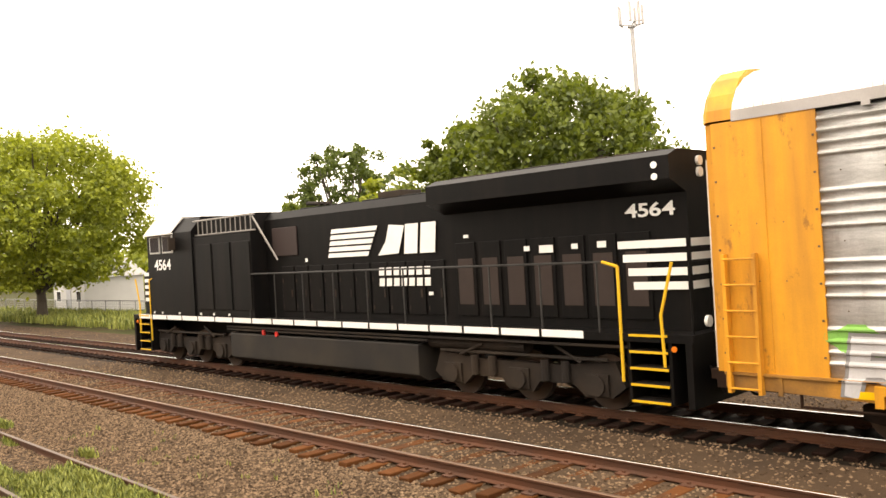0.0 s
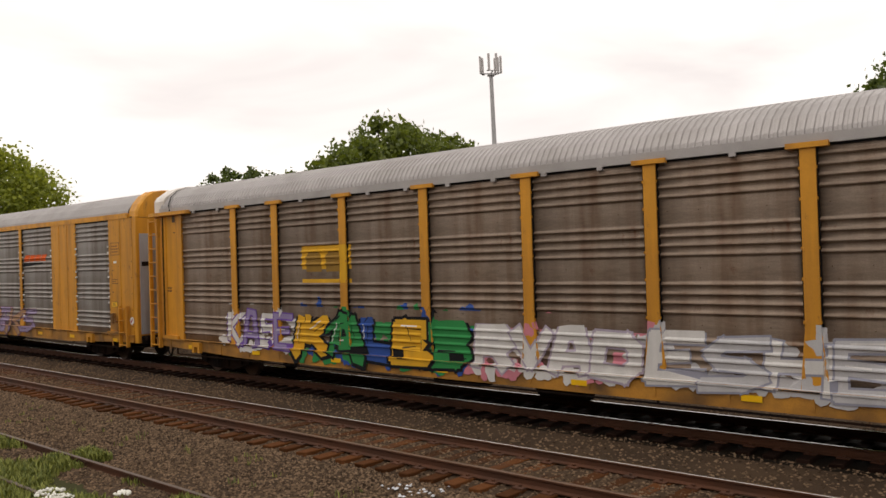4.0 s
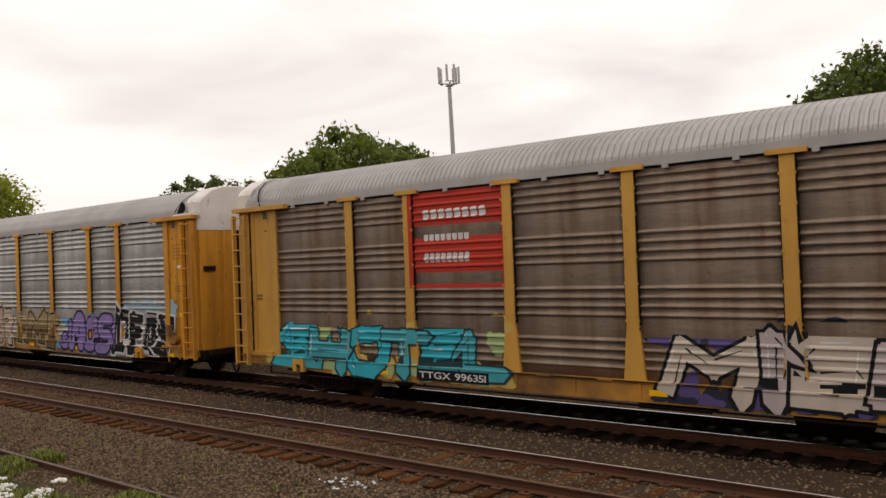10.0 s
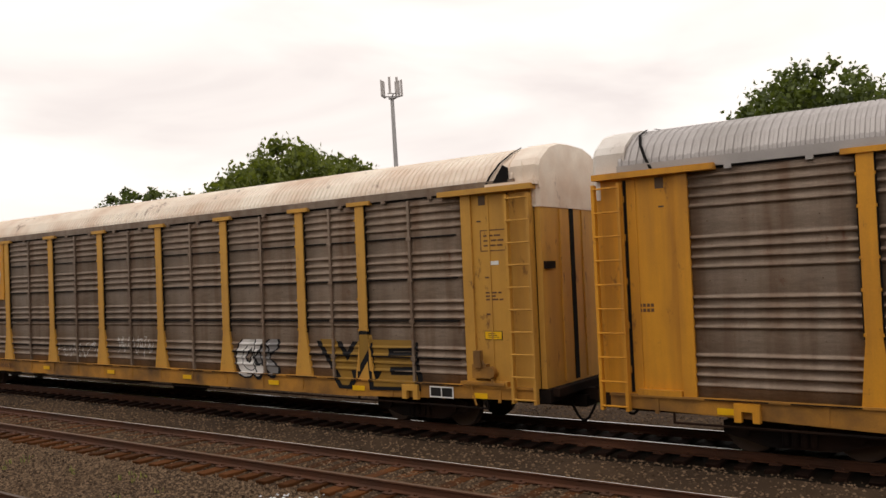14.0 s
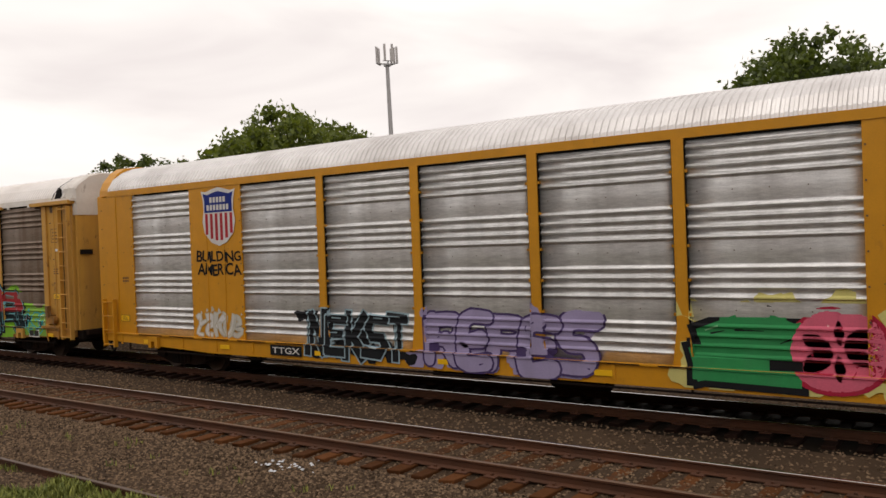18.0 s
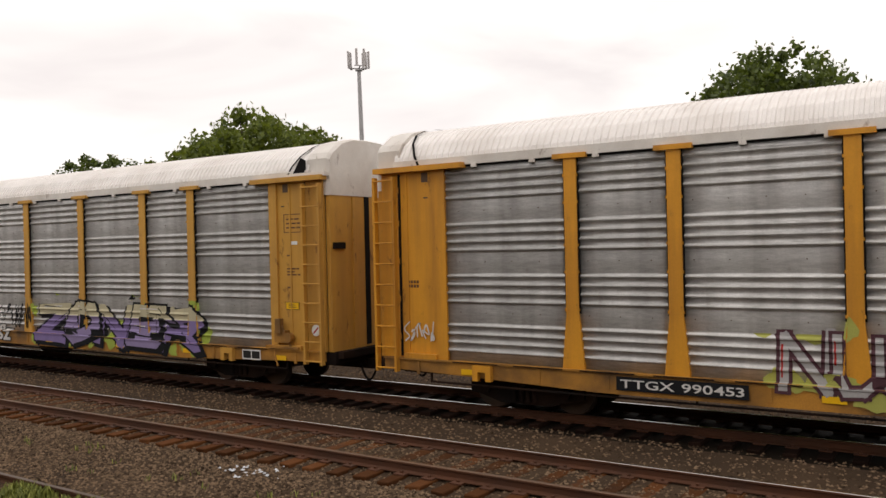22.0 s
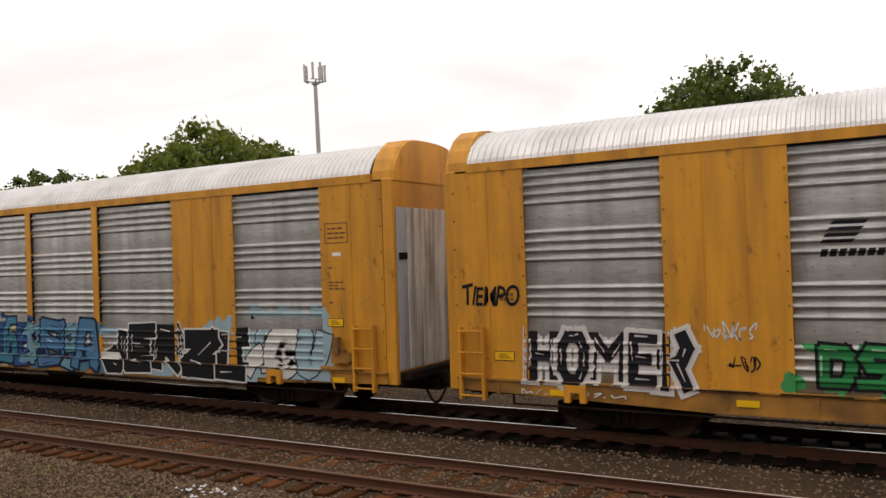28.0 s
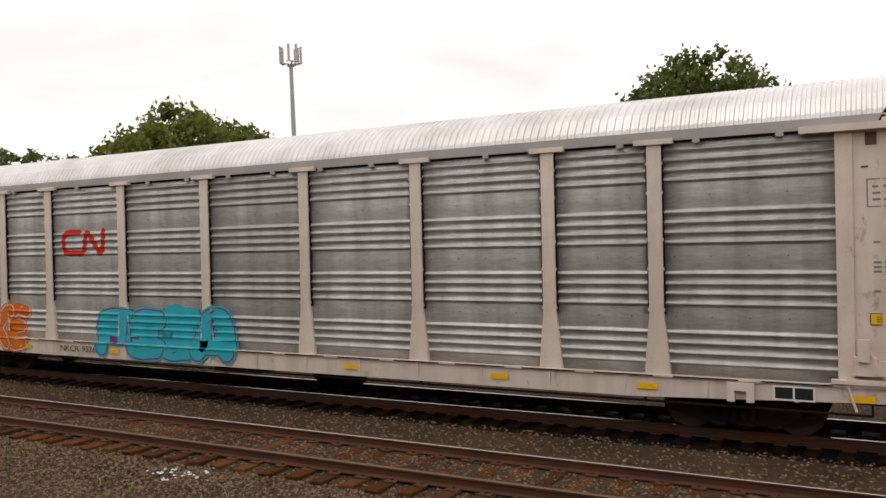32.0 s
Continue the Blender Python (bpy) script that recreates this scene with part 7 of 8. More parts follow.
# ---------------------------------------------------------------- ground, tracks
rnd = random.Random(4)
nrng = np.random.default_rng(7)
GRASS_GROUND = mat("grass_and_earth", (0.040, 0.044, 0.014), 0.95, scale=0.5, grain=18, bump=0.6, dirt=(0.055, 0.038, 0.022), dirt_amount=0.9, dirt_scale=0.35, spec=0.1)
BALLAST = mat("ballast", (0.072, 0.046, 0.028), 0.95, scale=1.2, vary=0.35, grain=46, bump=1.0, dirt=(0.034, 0.023, 0.016), dirt_amount=0.7, dirt_scale=0.5, spec=0.1)
# near-black ballast: the shade under the train is put into its colour
BALLAST_SHADED = mat("ballast_with_train_shade", (0.012, 0.008, 0.005), 0.9, scale=1.2, vary=0.4, grain=24, bump=1.0, spec=0.1)
STONE = mat("crushed_stone", (0.14, 0.125, 0.11), 0.9, scale=9.0, vary=0.55, grain=60, spec=0.1)
TIE = mat("creosoted_tie", (0.100, 0.037, 0.012), 0.9, scale=1.5, vary=0.3, grain=30, bump=0.5, dirt=(0.03, 0.02, 0.015), dirt_amount=0.7, dirt_scale=2.0, rand=0.35, spec=0.1)
# main track ties, darkened in colour for the train's shade
TIE_SHADED = mat("tie_with_train_shade", (0.017, 0.008, 0.005), 0.9, scale=1.5, vary=0.3, grain=30, bump=0.5, rand=0.35, spec=0.1)
RAIL_SIDE = mat("rusty_rail", (0.088, 0.029, 0.010), 0.8, 0.1, dirt=(0.03, 0.018, 0.012), dirt_amount=0.6)
RAIL_TOP = mat("polished_rail_head", (0.55, 0.53, 0.51), 0.22, 1.0, vary=0.06, bump=0.02)
RAIL_TOP_SUNK = mat("rusted_rail_head", (0.12, 0.085, 0.065), 0.55, 0.5, vary=0.2, bump=0.1)
RAIL_TOP_RUSTY = mat("brown_rail_head", (0.20, 0.125, 0.085), 0.42, 0.7, vary=0.15, bump=0.05)
RAIL_TOP_DULL = mat("worn_rail_head", (0.50, 0.45, 0.41), 0.25, 1.0, vary=0.1, bump=0.05)
ASPHALT = mat("old_asphalt", (0.16, 0.155, 0.15), 0.9, scale=0.3, grain=20, dirt=(0.10, 0.095, 0.09), dirt_amount=0.6, dirt_scale=0.2, spec=0.1)

bm = bmesh.new()
PROFILE = [(-400, 1.6), (-2, 1.55), (0.5, 1.45), (2.0, 0.95), (3.6, 0.3), (5.0, -0.28), (6.5, -0.36), (8.4, -0.38), (9.0, -0.40), (19.0, -0.42), (24.0, -0.5), (40, -0.55), (1600, -0.55)]
xs = [-1200, -300, -160] + [-120 + 2.0 * i for i in range(75)] + [60, 150, 400, 1200]
rows = []
for x in xs:
    rows.append([bm.verts.new((x, y, z + (0.05 * noise.noise((x * 0.35, y * 0.6, 0)) if 1 < y < 30 and -130 < x < 40 else 0))) for y, z in PROFILE])
for a, b in zip(rows, rows[1:]):
    for i in range(len(PROFILE) - 1):
        bm.faces.new((a[i], b[i], b[i + 1], a[i + 1]))
tagged(part("ground", bm, GRASS_GROUND, None, smooth=True), "grass and bare earth beside the railway", kind="structure")

bm = bmesh.new()
BED = [(5.4, -0.50), (6.3, -0.385), (7.0, -0.335), (8.0, -0.315), (8.9, -0.285), (9.6, -0.235), (9.95, -0.245), (10.3, -0.225), (10.55, -0.192), (11.2, -0.186), (11.85, -0.192), (12.1, -0.225), (12.4, -0.245), (12.8, -0.225), (13.4, -0.235), (14.1, -0.225), (14.5, -0.25), (15.7, -0.25), (16.9, -0.25), (17.4, -0.24), (18.5, -0.34), (20.5, -0.40), (21.6, -0.56)]
xs = [-400, -200] + [-130 + 0.8 * i for i in range(190)] + [60, 200]
rows = []
for x in xs:
    rows.append([bm.verts.new((x, y + 0.5 * noise.noise((x * 0.45, y, 3)) * (y < 6.6), z + 0.018 * noise.noise((x * 2.1, y * 2.3, 1)))) for y, z in BED])
for a, b in zip(rows, rows[1:]):
    for i in range(len(BED) - 1):
        bm.faces.new((a[i], b[i], b[i + 1], a[i + 1]))
# the strip below the train gets the ballast with shade painted in
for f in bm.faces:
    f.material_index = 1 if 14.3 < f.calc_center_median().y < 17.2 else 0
tagged(part("ballast_bed", bm, [BALLAST, BALLAST_SHADED], None, smooth=True), "grey-brown crushed stone bed under both tracks", kind="structure")


def scatter_stones(name, label, count, size, where, material):
    """Many small angular stones in one mesh."""
    base = np.array([(1, 0, 0), (-1, 0, 0), (0, 1, 0), (0, -1, 0), (0, 0, 1), (0, 0, -0.6)], float)
    tri = np.array([(0, 2, 4), (2, 1, 4), (1, 3, 4), (3, 0, 4), (2, 0, 5), (1, 2, 5), (3, 1, 5), (0, 3, 5)])
    place = where(count)
    v = base[None] * nrng.uniform(0.55, 1.25, (count, 6, 1)) * nrng.uniform(size[0], size[1], (count, 1, 1))
    v = v * np.array([1.0, 1.0, 0.7]) + nrng.normal(0, size[0] * 0.15, (count, 6, 3))
    a = nrng.uniform(0, 6.28, count)
    c, s = np.cos(a)[:, None], np.sin(a)[:, None]
    v = np.stack([v[:, :, 0] * c - v[:, :, 1] * s, v[:, :, 0] * s + v[:, :, 1] * c, v[:, :, 2]], 2) + place[:, None]
    f = (tri[None] + 6 * np.arange(count)[:, None, None]).reshape(-1, 3)
    me = bpy.data.meshes.new(name)
    me.from_pydata(v.reshape(-1, 3).tolist(), [], f.tolist())
    me.materials.append(material)
    return tagged(new(name, me), label, "gravel", kind="stuff")


def island_colours(m, dark, light):
    """Vary a material from piece to piece of a joined mesh."""
    n, l = m.node_tree.nodes, m.node_tree.links
    geo = n.new("ShaderNodeNewGeometry")
    mixn = n.new("ShaderNodeMix")
    mixn.data_type = "RGBA"
    mixn.inputs["A"].default_value, mixn.inputs["B"].default_value = (*dark, 1), (*light, 1)
    l.new(geo.outputs["Random Per Island"], mixn.inputs["Factor"])
    l.new(mixn.outputs["Result"], n["Principled BSDF"].inputs["Base Color"])


island_colours(STONE, (0.028, 0.017, 0.010), (0.230, 0.155, 0.098))


def on_bed(n):
    x = -3 - 55 * nrng.power(0.62, n)
    x = np.where(nrng.random(n) < 0.25, nrng.uniform(-90, 14, n), -nrng.uniform(0, 40, n) + 2)
    y = np.where(nrng.random(n) < 0.55, nrng.uniform(6.6, 10.0, n), nrng.uniform(8.1, 20.3, n))
    y = np.where((y > 14.5) & (y < 17.0), y - 5.2, y)
    by = np.array([b[0] for b in BED])
    bz = np.array([b[1] for b in BED])
    return np.stack([x, y, np.interp(y, by, bz) + 0.004], 1)


scatter_stones("ballast_stones", "loose grey and brown crushed stones", 118000, (0.016, 0.040), on_bed, STONE)
scatter_stones("pale_chips", "scattered white chips of broken rock", 28, (0.02, 0.045),
               lambda n: np.stack([-10.0 + nrng.normal(0, 0.35, n), 9.42 + nrng.normal(0, 0.16, n), np.full(n, -0.225)], 1),
               mat("white_chips", (0.62, 0.64, 0.68), 0.8))

RAIL_LINE = [(-0.07, -0.17), (0.07, -0.17), (0.07, -0.155), (0.012, -0.13), (0.012, -0.05), (0.036, -0.035), (0.036, -0.006), (0.028, 0.0),
             (-0.028, 0.0), (-0.036, -0.006), (-0.036, -0.035), (-0.012, -0.05), (-0.012, -0.13), (-0.07, -0.155)]


def rail_mesh(top):
    def build(bm):
        sweep(bm, RAIL_LINE, -400, 200)
        for f in bm.faces:
            if abs(f.calc_center_median().z) < 0.004:
                f.material_index = 1
    return shared(("rail", top.name), build, [RAIL_SIDE, top])


def tie_mesh(i, material):
    def build(bm):
        r = random.Random(i)
        box(bm, -0.115, 0.115, -1.30, 1.30, -0.36, -0.172)
        for v in bm.verts:
            v.co += Vector((r.uniform(-0.012, 0.012), r.uniform(-0.05, 0.05), r.uniform(-0.012, 0.004)))
        bmesh.ops.bevel(bm, geom=bm.edges[:], offset=0.012, segments=1, affect="EDGES")
    return shared(("tie", i, material.name), build, material)


def plates_mesh(first, count, step):
    def build(bm):
        for i in range(count):
            x = first + step * i
            for s in (-1, 1):
                y = s * 0.75
                box(bm, x - 0.1, x + 0.1, y - 0.19, y + 0.19, -0.174, -0.155)
                for sy in (-0.1, 0.1):
                    box(bm, x - 0.02, x + 0.02, y + sy - 0.02, y + sy + 0.02, -0.155, -0.125)
    return shared(("tie_plates", first), build, RAIL_SIDE)


def railway_track(y, top, label, first):
    tk = new("railway_track")
    tk.location = (0, y, 0)
    tagged(tk, label, "railway track", kind="structure")
    for s in (-1, 1):
        attach("rail", rail_mesh(RAIL_TOP_RUSTY if top == RAIL_TOP_DULL and s < 0 else top), tk, pose(0, s * 0.75, 0))
    n = 236
    for i in range(n):
        # ties under the train take the colour with its shade in it
        attach("tie", tie_mesh(i % 6, TIE_SHADED if top == RAIL_TOP else TIE), tk, pose(first + 0.52 * i + rnd.uniform(-0.03, 0.03), rnd.uniform(-0.05, 0.05), rnd.uniform(-0.01, 0.006), 0, 0, rnd.uniform(-1.5, 1.5)))
    tagged(attach("tie_plates", plates_mesh(first, n, 0.52), tk), "rusty plates and spikes", kind="stuff")


railway_track(TRACK_Y, RAIL_TOP, "main track with rusty rails on dark wooden ties", -112.0)
railway_track(NEAR_Y, RAIL_TOP_DULL, "empty track with worn rails on brown wooden ties", -112.2)
siding = new("siding_track")
siding.location = (0, SIDING_Y, -0.17)
tagged(siding, "old rails of a siding sunk in grass", "railway track", kind="structure")
for dy in (0.0, -1.5):
    attach("rail", rail_mesh(RAIL_TOP_SUNK), siding, pose(0, dy, -0.02))

# ---------------------------------------------------------------- grass and weeds
GRASS = mat("grass_blades", (0.12, 0.17, 0.03), 0.7, bump=0.0)
island_colours(GRASS, (0.060, 0.085, 0.010), (0.28, 0.29, 0.055))


def blades(name, label, spots, size, per=7, material=GRASS, category="grass"):
    """Tufts of thin bent blades in one mesh."""
    n = len(spots) * per
    root = np.repeat(spots, per, 0) + np.stack([nrng.normal(0, 0.05, n), nrng.normal(0, 0.05, n), np.zeros(n)], 1)
    a = nrng.uniform(0, 6.28, n)
    h = nrng.uniform(size[0], size[1], n)
    w = h * 0.05 + 0.006
    lean = nrng.uniform(0.1, 0.6, n) * h
    d = np.stack([np.cos(a), np.sin(a), np.zeros(n)], 1)
    sd = np.stack([-np.sin(a), np.cos(a), np.zeros(n)], 1)
    up = np.array([0, 0, 1.0])
    p0 = root - sd * w[:, None]
    p1 = root + sd * w[:, None]
    mid = root + d * (lean * 0.35)[:, None] + up * (h * 0.62)[:, None]
    p2, p3 = mid + sd * (w * 0.8)[:, None], mid - sd * (w * 0.8)[:, None]
    p4 = root + d * lean[:, None] + up * h[:, None]
    v = np.stack([p0, p1, p2, p3, p4], 1).reshape(-1, 3)
    f = []
    for i in range(n):
        b = 5 * i
        f += [(b, b + 1, b + 2, b + 3), (b + 3, b + 2, b + 4)]
    me = bpy.data.meshes.new(name)
    me.from_pydata(v.tolist(), [], f)
    me.materials.append(material)
    return tagged(new(name, me), label, category, kind="stuff")


def ground_z(y):
    return np.interp(y, [p[0] for p in PROFILE], [p[1] for p in PROFILE])


def patch(n, x0, x1, y0, y1, keep=0.0, scale=0.5):
    out = []
    while len(out) < n:
        x, y = nrng.uniform(x0, x1), nrng.uniform(y0, y1)
        if noise.noise((x * scale, y * scale * 1.6, 5)) > keep:
            out.append((x, y, float(max(ground_z(y), np.interp(y, [b[0] for b in BED[:5]], [b[1] for b in BED[:5]], left=-9))) - 0.01))
    return np.array(out)


blades("siding_grass", "green grass growing over the siding", np.concatenate([patch(10500, -34, -6, 5.0, SIDING_Y - 0.06, -0.06), patch(500, -34, -6, SIDING_Y + 0.05, SIDING_Y + 0.5, 0.3), patch(900, -60, -30, 4.5, SIDING_Y - 0.1, 0.0)]), (0.06, 0.20), 7)
blades("low_grass", "short thick grass between the siding rails", np.concatenate([patch(9000, -30, -4.5, 4.4, 6.2, -0.25), patch(6500, -30, -4.5, 5.7, SIDING_Y - 0.04, -0.12), patch(4500, -4.5, 12, 4.4, SIDING_Y - 0.1, -0.1), patch(2500, -70, -30, 4.0, SIDING_Y - 0.1, -0.2)]), (0.035, 0.11), 6)
blades("bank_grass", "tall grass on the near bank", np.concatenate([patch(3800, -20, -4, 2.4, 5.4, -0.9), patch(2600, -30, 12, -4, 4.6, -0.25)]), (0.10, 0.30), 6)
blades("verge_grass", "rough grass verge behind the tracks", np.concatenate([patch(4600, -80, 8, 21.2, 27.5, -0.4), patch(1200, -120, -60, 21.0, 27.5, -0.3)]), (0.25, 0.6), 5)
blades("ballast_weeds", "sparse weeds between the stones", np.array([(nrng.uniform(-26, -8), nrng.uniform(8.0, 9.4), -0.36 + 0.1) for _ in range(40)]), (0.04, 0.12), 6)


def umbel_weed(x, y, z, heads, height, label):
    """A wild carrot: thin stalks that carry flat white flower heads."""
    wd = new("wild_carrot")
    wd.location = (x, y, z)
    tagged(wd, label, "flower", "white flowers on the bank")
    r = random.Random(int(x * 100))
    bm = bmesh.new()
    tops = []
    for i in range(heads):
        tx, ty, tz = r.uniform(-0.28, 0.28), r.uniform(-0.28, 0.28), height * r.uniform(0.75, 1.05)
        rod(bm, (tx * 0.2, ty * 0.2, 0), (tx, ty, tz), 0.006, 5)
        tops.append((tx, ty, tz))
    tagged(part("stalk", bm, GRASS, wd), kind="stuff")
    for tx, ty, tz in tops:
        bm = bmesh.new()
        rad = r.uniform(0.07, 0.135)
        for j in range(44):
            q, u = r.uniform(0, 6.28), rad * math.sqrt(r.random())
            m = Matrix.Translation((tx + u * math.cos(q), ty + u * math.sin(q), tz + 0.02 - u * 0.25 + r.uniform(-0.006, 0.006)))
            bmesh.ops.create_icosphere(bm, subdivisions=1, radius=r.uniform(0.009, 0.016), matrix=m)
        part("flower_head", bm, mat("white_petals", (0.80, 0.79, 0.72), 0.7), wd)
    return wd


for x, y, n, hh in ((-8.45, 3.2, 7, 0.92), (-8.2, 3.55, 5, 1.0), (-7.75, 3.45, 6, 0.86), (-8.9, 3.75, 5, 0.95), (-7.4, 3.65, 4, 0.8), (-8.0, 2.95, 6, 0.75)):
    umbel_weed(x, y, float(ground_z(y)), n, hh, "white wild carrot flowers on thin green stalks")


WEED_LEAF = mat("weed_leaves", (0.14, 0.26, 0.03), 0.6, bump=0.0)
island_colours(WEED_LEAF, (0.09, 0.17, 0.02), (0.26, 0.38, 0.06))


def leafy_weed(x, y, z, height):
    wd = new("tall_weed")
    wd.location = (x, y, z)
    tagged(wd, "tall leafy green weed on the bank", "plant")
    r = random.Random(8)
    bm = bmesh.new()
    lf = bmesh.new()
    for i in range(7):
        tx, ty = r.uniform(-0.3, 0.3), r.uniform(-0.3, 0.3)
        hh = height * r.uniform(0.7, 1.0)
        rod(bm, (tx * 0.2, ty * 0.2, 0), (tx, ty, hh), 0.008, 5)
        for j in range(24):
            u = 0.25 + 0.75 * j / 24
            a = r.uniform(0, 6.28)
            o = Vector((tx * u, ty * u, hh * u))
            d = Vector((math.cos(a), math.sin(a), 0.3)) * r.uniform(0.09, 0.19)
            s = Vector((-math.sin(a), math.cos(a), 0)) * 0.034
            vs = [lf.verts.new(o), lf.verts.new(o + d * 0.5 + s), lf.verts.new(o + d), lf.verts.new(o + d * 0.5 - s)]
            lf.faces.new(vs)
    tagged(part("stem", bm, GRASS, wd), kind="stuff")
    tagged(part("foliage", lf, WEED_LEAF, wd), kind="stuff")


leafy_weed(-19.25, 4.5, -0.1, 1.85)
leafy_weed(-19.0, 4.3, 0.0, 1.2)
leafy_weed(-19.8, 4.75, -0.2, 1.6)

# ---------------------------------------------------------------- trees
BARK = mat("bark", (0.07, 0.055, 0.042), 0.95, scale=4, grain=30, bump=0.8)


def leaf_material(name, dark, light):
    m = mat(name, light, 0.6, bump=0.0)
    n, l = m.node_tree.nodes, m.node_tree.links
    island_colours(m, dark, light)
    b = n["Principled BSDF"]
    tr = n.new("ShaderNodeBsdfTranslucent")
    tr.inputs["Color"].default_value = (light[0] * 1.3, light[1] * 1.3, light[2], 1)
    mx = n.new("ShaderNodeMixShader")
    mx.inputs["Fac"].default_value = 0.3
    l.new(b.outputs["BSDF"], mx.inputs[1])
    l.new(tr.outputs["BSDF"], mx.inputs[2])
    l.new(mx.outputs["Shader"], n["Material Output"].inputs["Surface"])
    return m


LEAF = leaf_material("maple_leaves", (0.030, 0.050, 0.006), (0.15, 0.185, 0.020))
LEAF_LIGHT = leaf_material("light_leaves", (0.075, 0.105, 0.010), (0.31, 0.34, 0.032))
LEAF_DARK = leaf_material("dark_leaves", (0.020, 0.036, 0.006), (0.105, 0.14, 0.018))


def tree(x, y, z, height, width, trunk_h, leaf_mat, label, clumps=120, per=110, leaf=0.28, seed=1, squat=1.0):
    t = new("tree")
    t.location = (x, y, z)
    tagged(t, label, "tree")
    r = random.Random(seed)
    rng = np.random.default_rng(seed)
    rx, rz = width / 2, (height - trunk_h) / 2
    cz = trunk_h + rz
    centres, tips = [], []
    for i in range(clumps):
        for _ in range(30):
            d = Vector((r.gauss(0, 1), r.gauss(0, 1), r.gauss(0, 1))).normalized()
            rad = r.uniform(0.35, 1.0) ** 0.5
            bump = 0.90 + 0.22 * noise.noise((d.x * 1.7 + seed, d.y * 1.7, d.z * 1.7)) + 0.10 * noise.noise((d.x * 5 + seed, d.y * 5, d.z * 5))
            q = Vector((d.x * rx * rad * bump, d.y * rx * rad * bump, cz + d.z * rz * rad * min(1.0, bump + 0.08)))
            if q.z > trunk_h * 0.7:
                break
        centres.append(q)
        if i % 9 == 0:
            tips.append(q)
    bm = bmesh.new()
    rb = 0.028 * height
    last, lr = Vector((0, 0, -0.3)), rb * 1.3
    for i in range(1, 6):
        nx = Vector((r.uniform(-0.1, 0.1) * i * 0.3, r.uniform(-0.1, 0.1) * i * 0.3, (trunk_h + rz * 0.9) * i / 5))
        nr = rb * (1 - 0.14 * i)
        limb(bm, last, nx, lr, nr)
        last, lr = nx, nr
    for q in tips:
        s = Vector((0, 0, trunk_h * r.uniform(0.75, 1.0) + rz * r.uniform(0.0, 0.5)))
        m = s.lerp(q, 0.5) + Vector((0, 0, rz * 0.08))
        limb(bm, s, m, rb * 0.45, rb * 0.25)
        limb(bm, m, q, rb * 0.25, rb * 0.08)
    part("trunk", bm, BARK, t)
    c = np.array(centres)
    n = clumps * per
    spread = np.repeat(rng.uniform(0.45, 1.0, clumps) * width * 0.062, per)
    off = rng.normal(0, 0.62, (n, 3)) * spread[:, None] * np.array([1.0, 1.0, 0.75])
    o = np.repeat(c, per, 0) + off
    a = rng.normal(0, 1, (n, 3))
    a /= np.linalg.norm(a, axis=1)[:, None]
    b = np.cross(a, rng.normal(0, 1, (n, 3)))
    b /= np.linalg.norm(b, axis=1)[:, None]
    sz = (leaf * rng.uniform(0.6, 1.25, n))[:, None]
    v = np.stack([o - a * sz * 0.5, o + b * sz * 0.32, o + a * sz * 0.5, o - b * sz * 0.32], 1).reshape(-1, 3)
    f = np.arange(4 * n).reshape(-1, 4)
    me = bpy.data.meshes.new("crown")
    me.from_pydata(v.tolist(), [], f.tolist())
    me.materials.append(leaf_mat)
    attach("crown", me, t)
    return t


def limb(bm, p, q, r0, r1):
    d = q - p
    if d.length < 0.01:
        return
    m = Matrix.Translation((p + q) / 2) @ d.to_track_quat("Z", "Y").to_matrix().to_4x4()
    bmesh.ops.create_cone(bm, cap_ends=True, segments=8, radius1=r0, radius2=r1, depth=d.length, matrix=m)


tree(-24.3, 23.8, -0.5, 9.5, 8.1, 1.5, LEAF, "broad green maple behind the railway", 520, 75, 0.22, 4)
tree(-27.6, 22.6, -0.5, 8.27, 5.7, 1.3, LEAF, "green tree beside the broad maple", 260, 70, 0.22, 5)
tree(-8.2, 40.5, -0.5, 12.7, 10.4, 1.3, LEAF_DARK, "dark green tree at the parking lot", 520, 75, 0.28, 8)
tree(-41.3, 28.0, -0.5, 9.7, 6.2, 2.0, LEAF_DARK, "open-crowned tree in the distance", 170, 70, 0.23, 12)
tree(-70.5, 22.6, -0.5, 13.8, 17.6, 2.4, LEAF_LIGHT, "spreading yellow-green tree by the fence", 430, 130, 0.34, 21)
tree(-34.0, 25.6, -0.5, 7.3, 5.4, 1.0, LEAF_LIGHT, "low bushy yellow-green tree", 90, 100, 0.3, 31)
tree(-48.5, 31.0, -0.5, 7.2, 7.0, 1.0, LEAF, "low bushy tree among others", 90, 100, 0.34, 37)
tree(-82.0, 52.0, -0.5, 8.8, 12.0, 1.2, LEAF_DARK, "dark tree far behind the fence", 90, 100, 0.5, 41)
tree(-21.0, 60.0, -0.5, 7.0, 9.0, 1.4, LEAF_DARK, "dark tree behind the parked cars", 80, 90, 0.4, 43)
tree(4.0, 58.0, -0.5, 9.5, 10.0, 1.6, LEAF, "green tree past the parking lot", 80, 90, 0.4, 47)

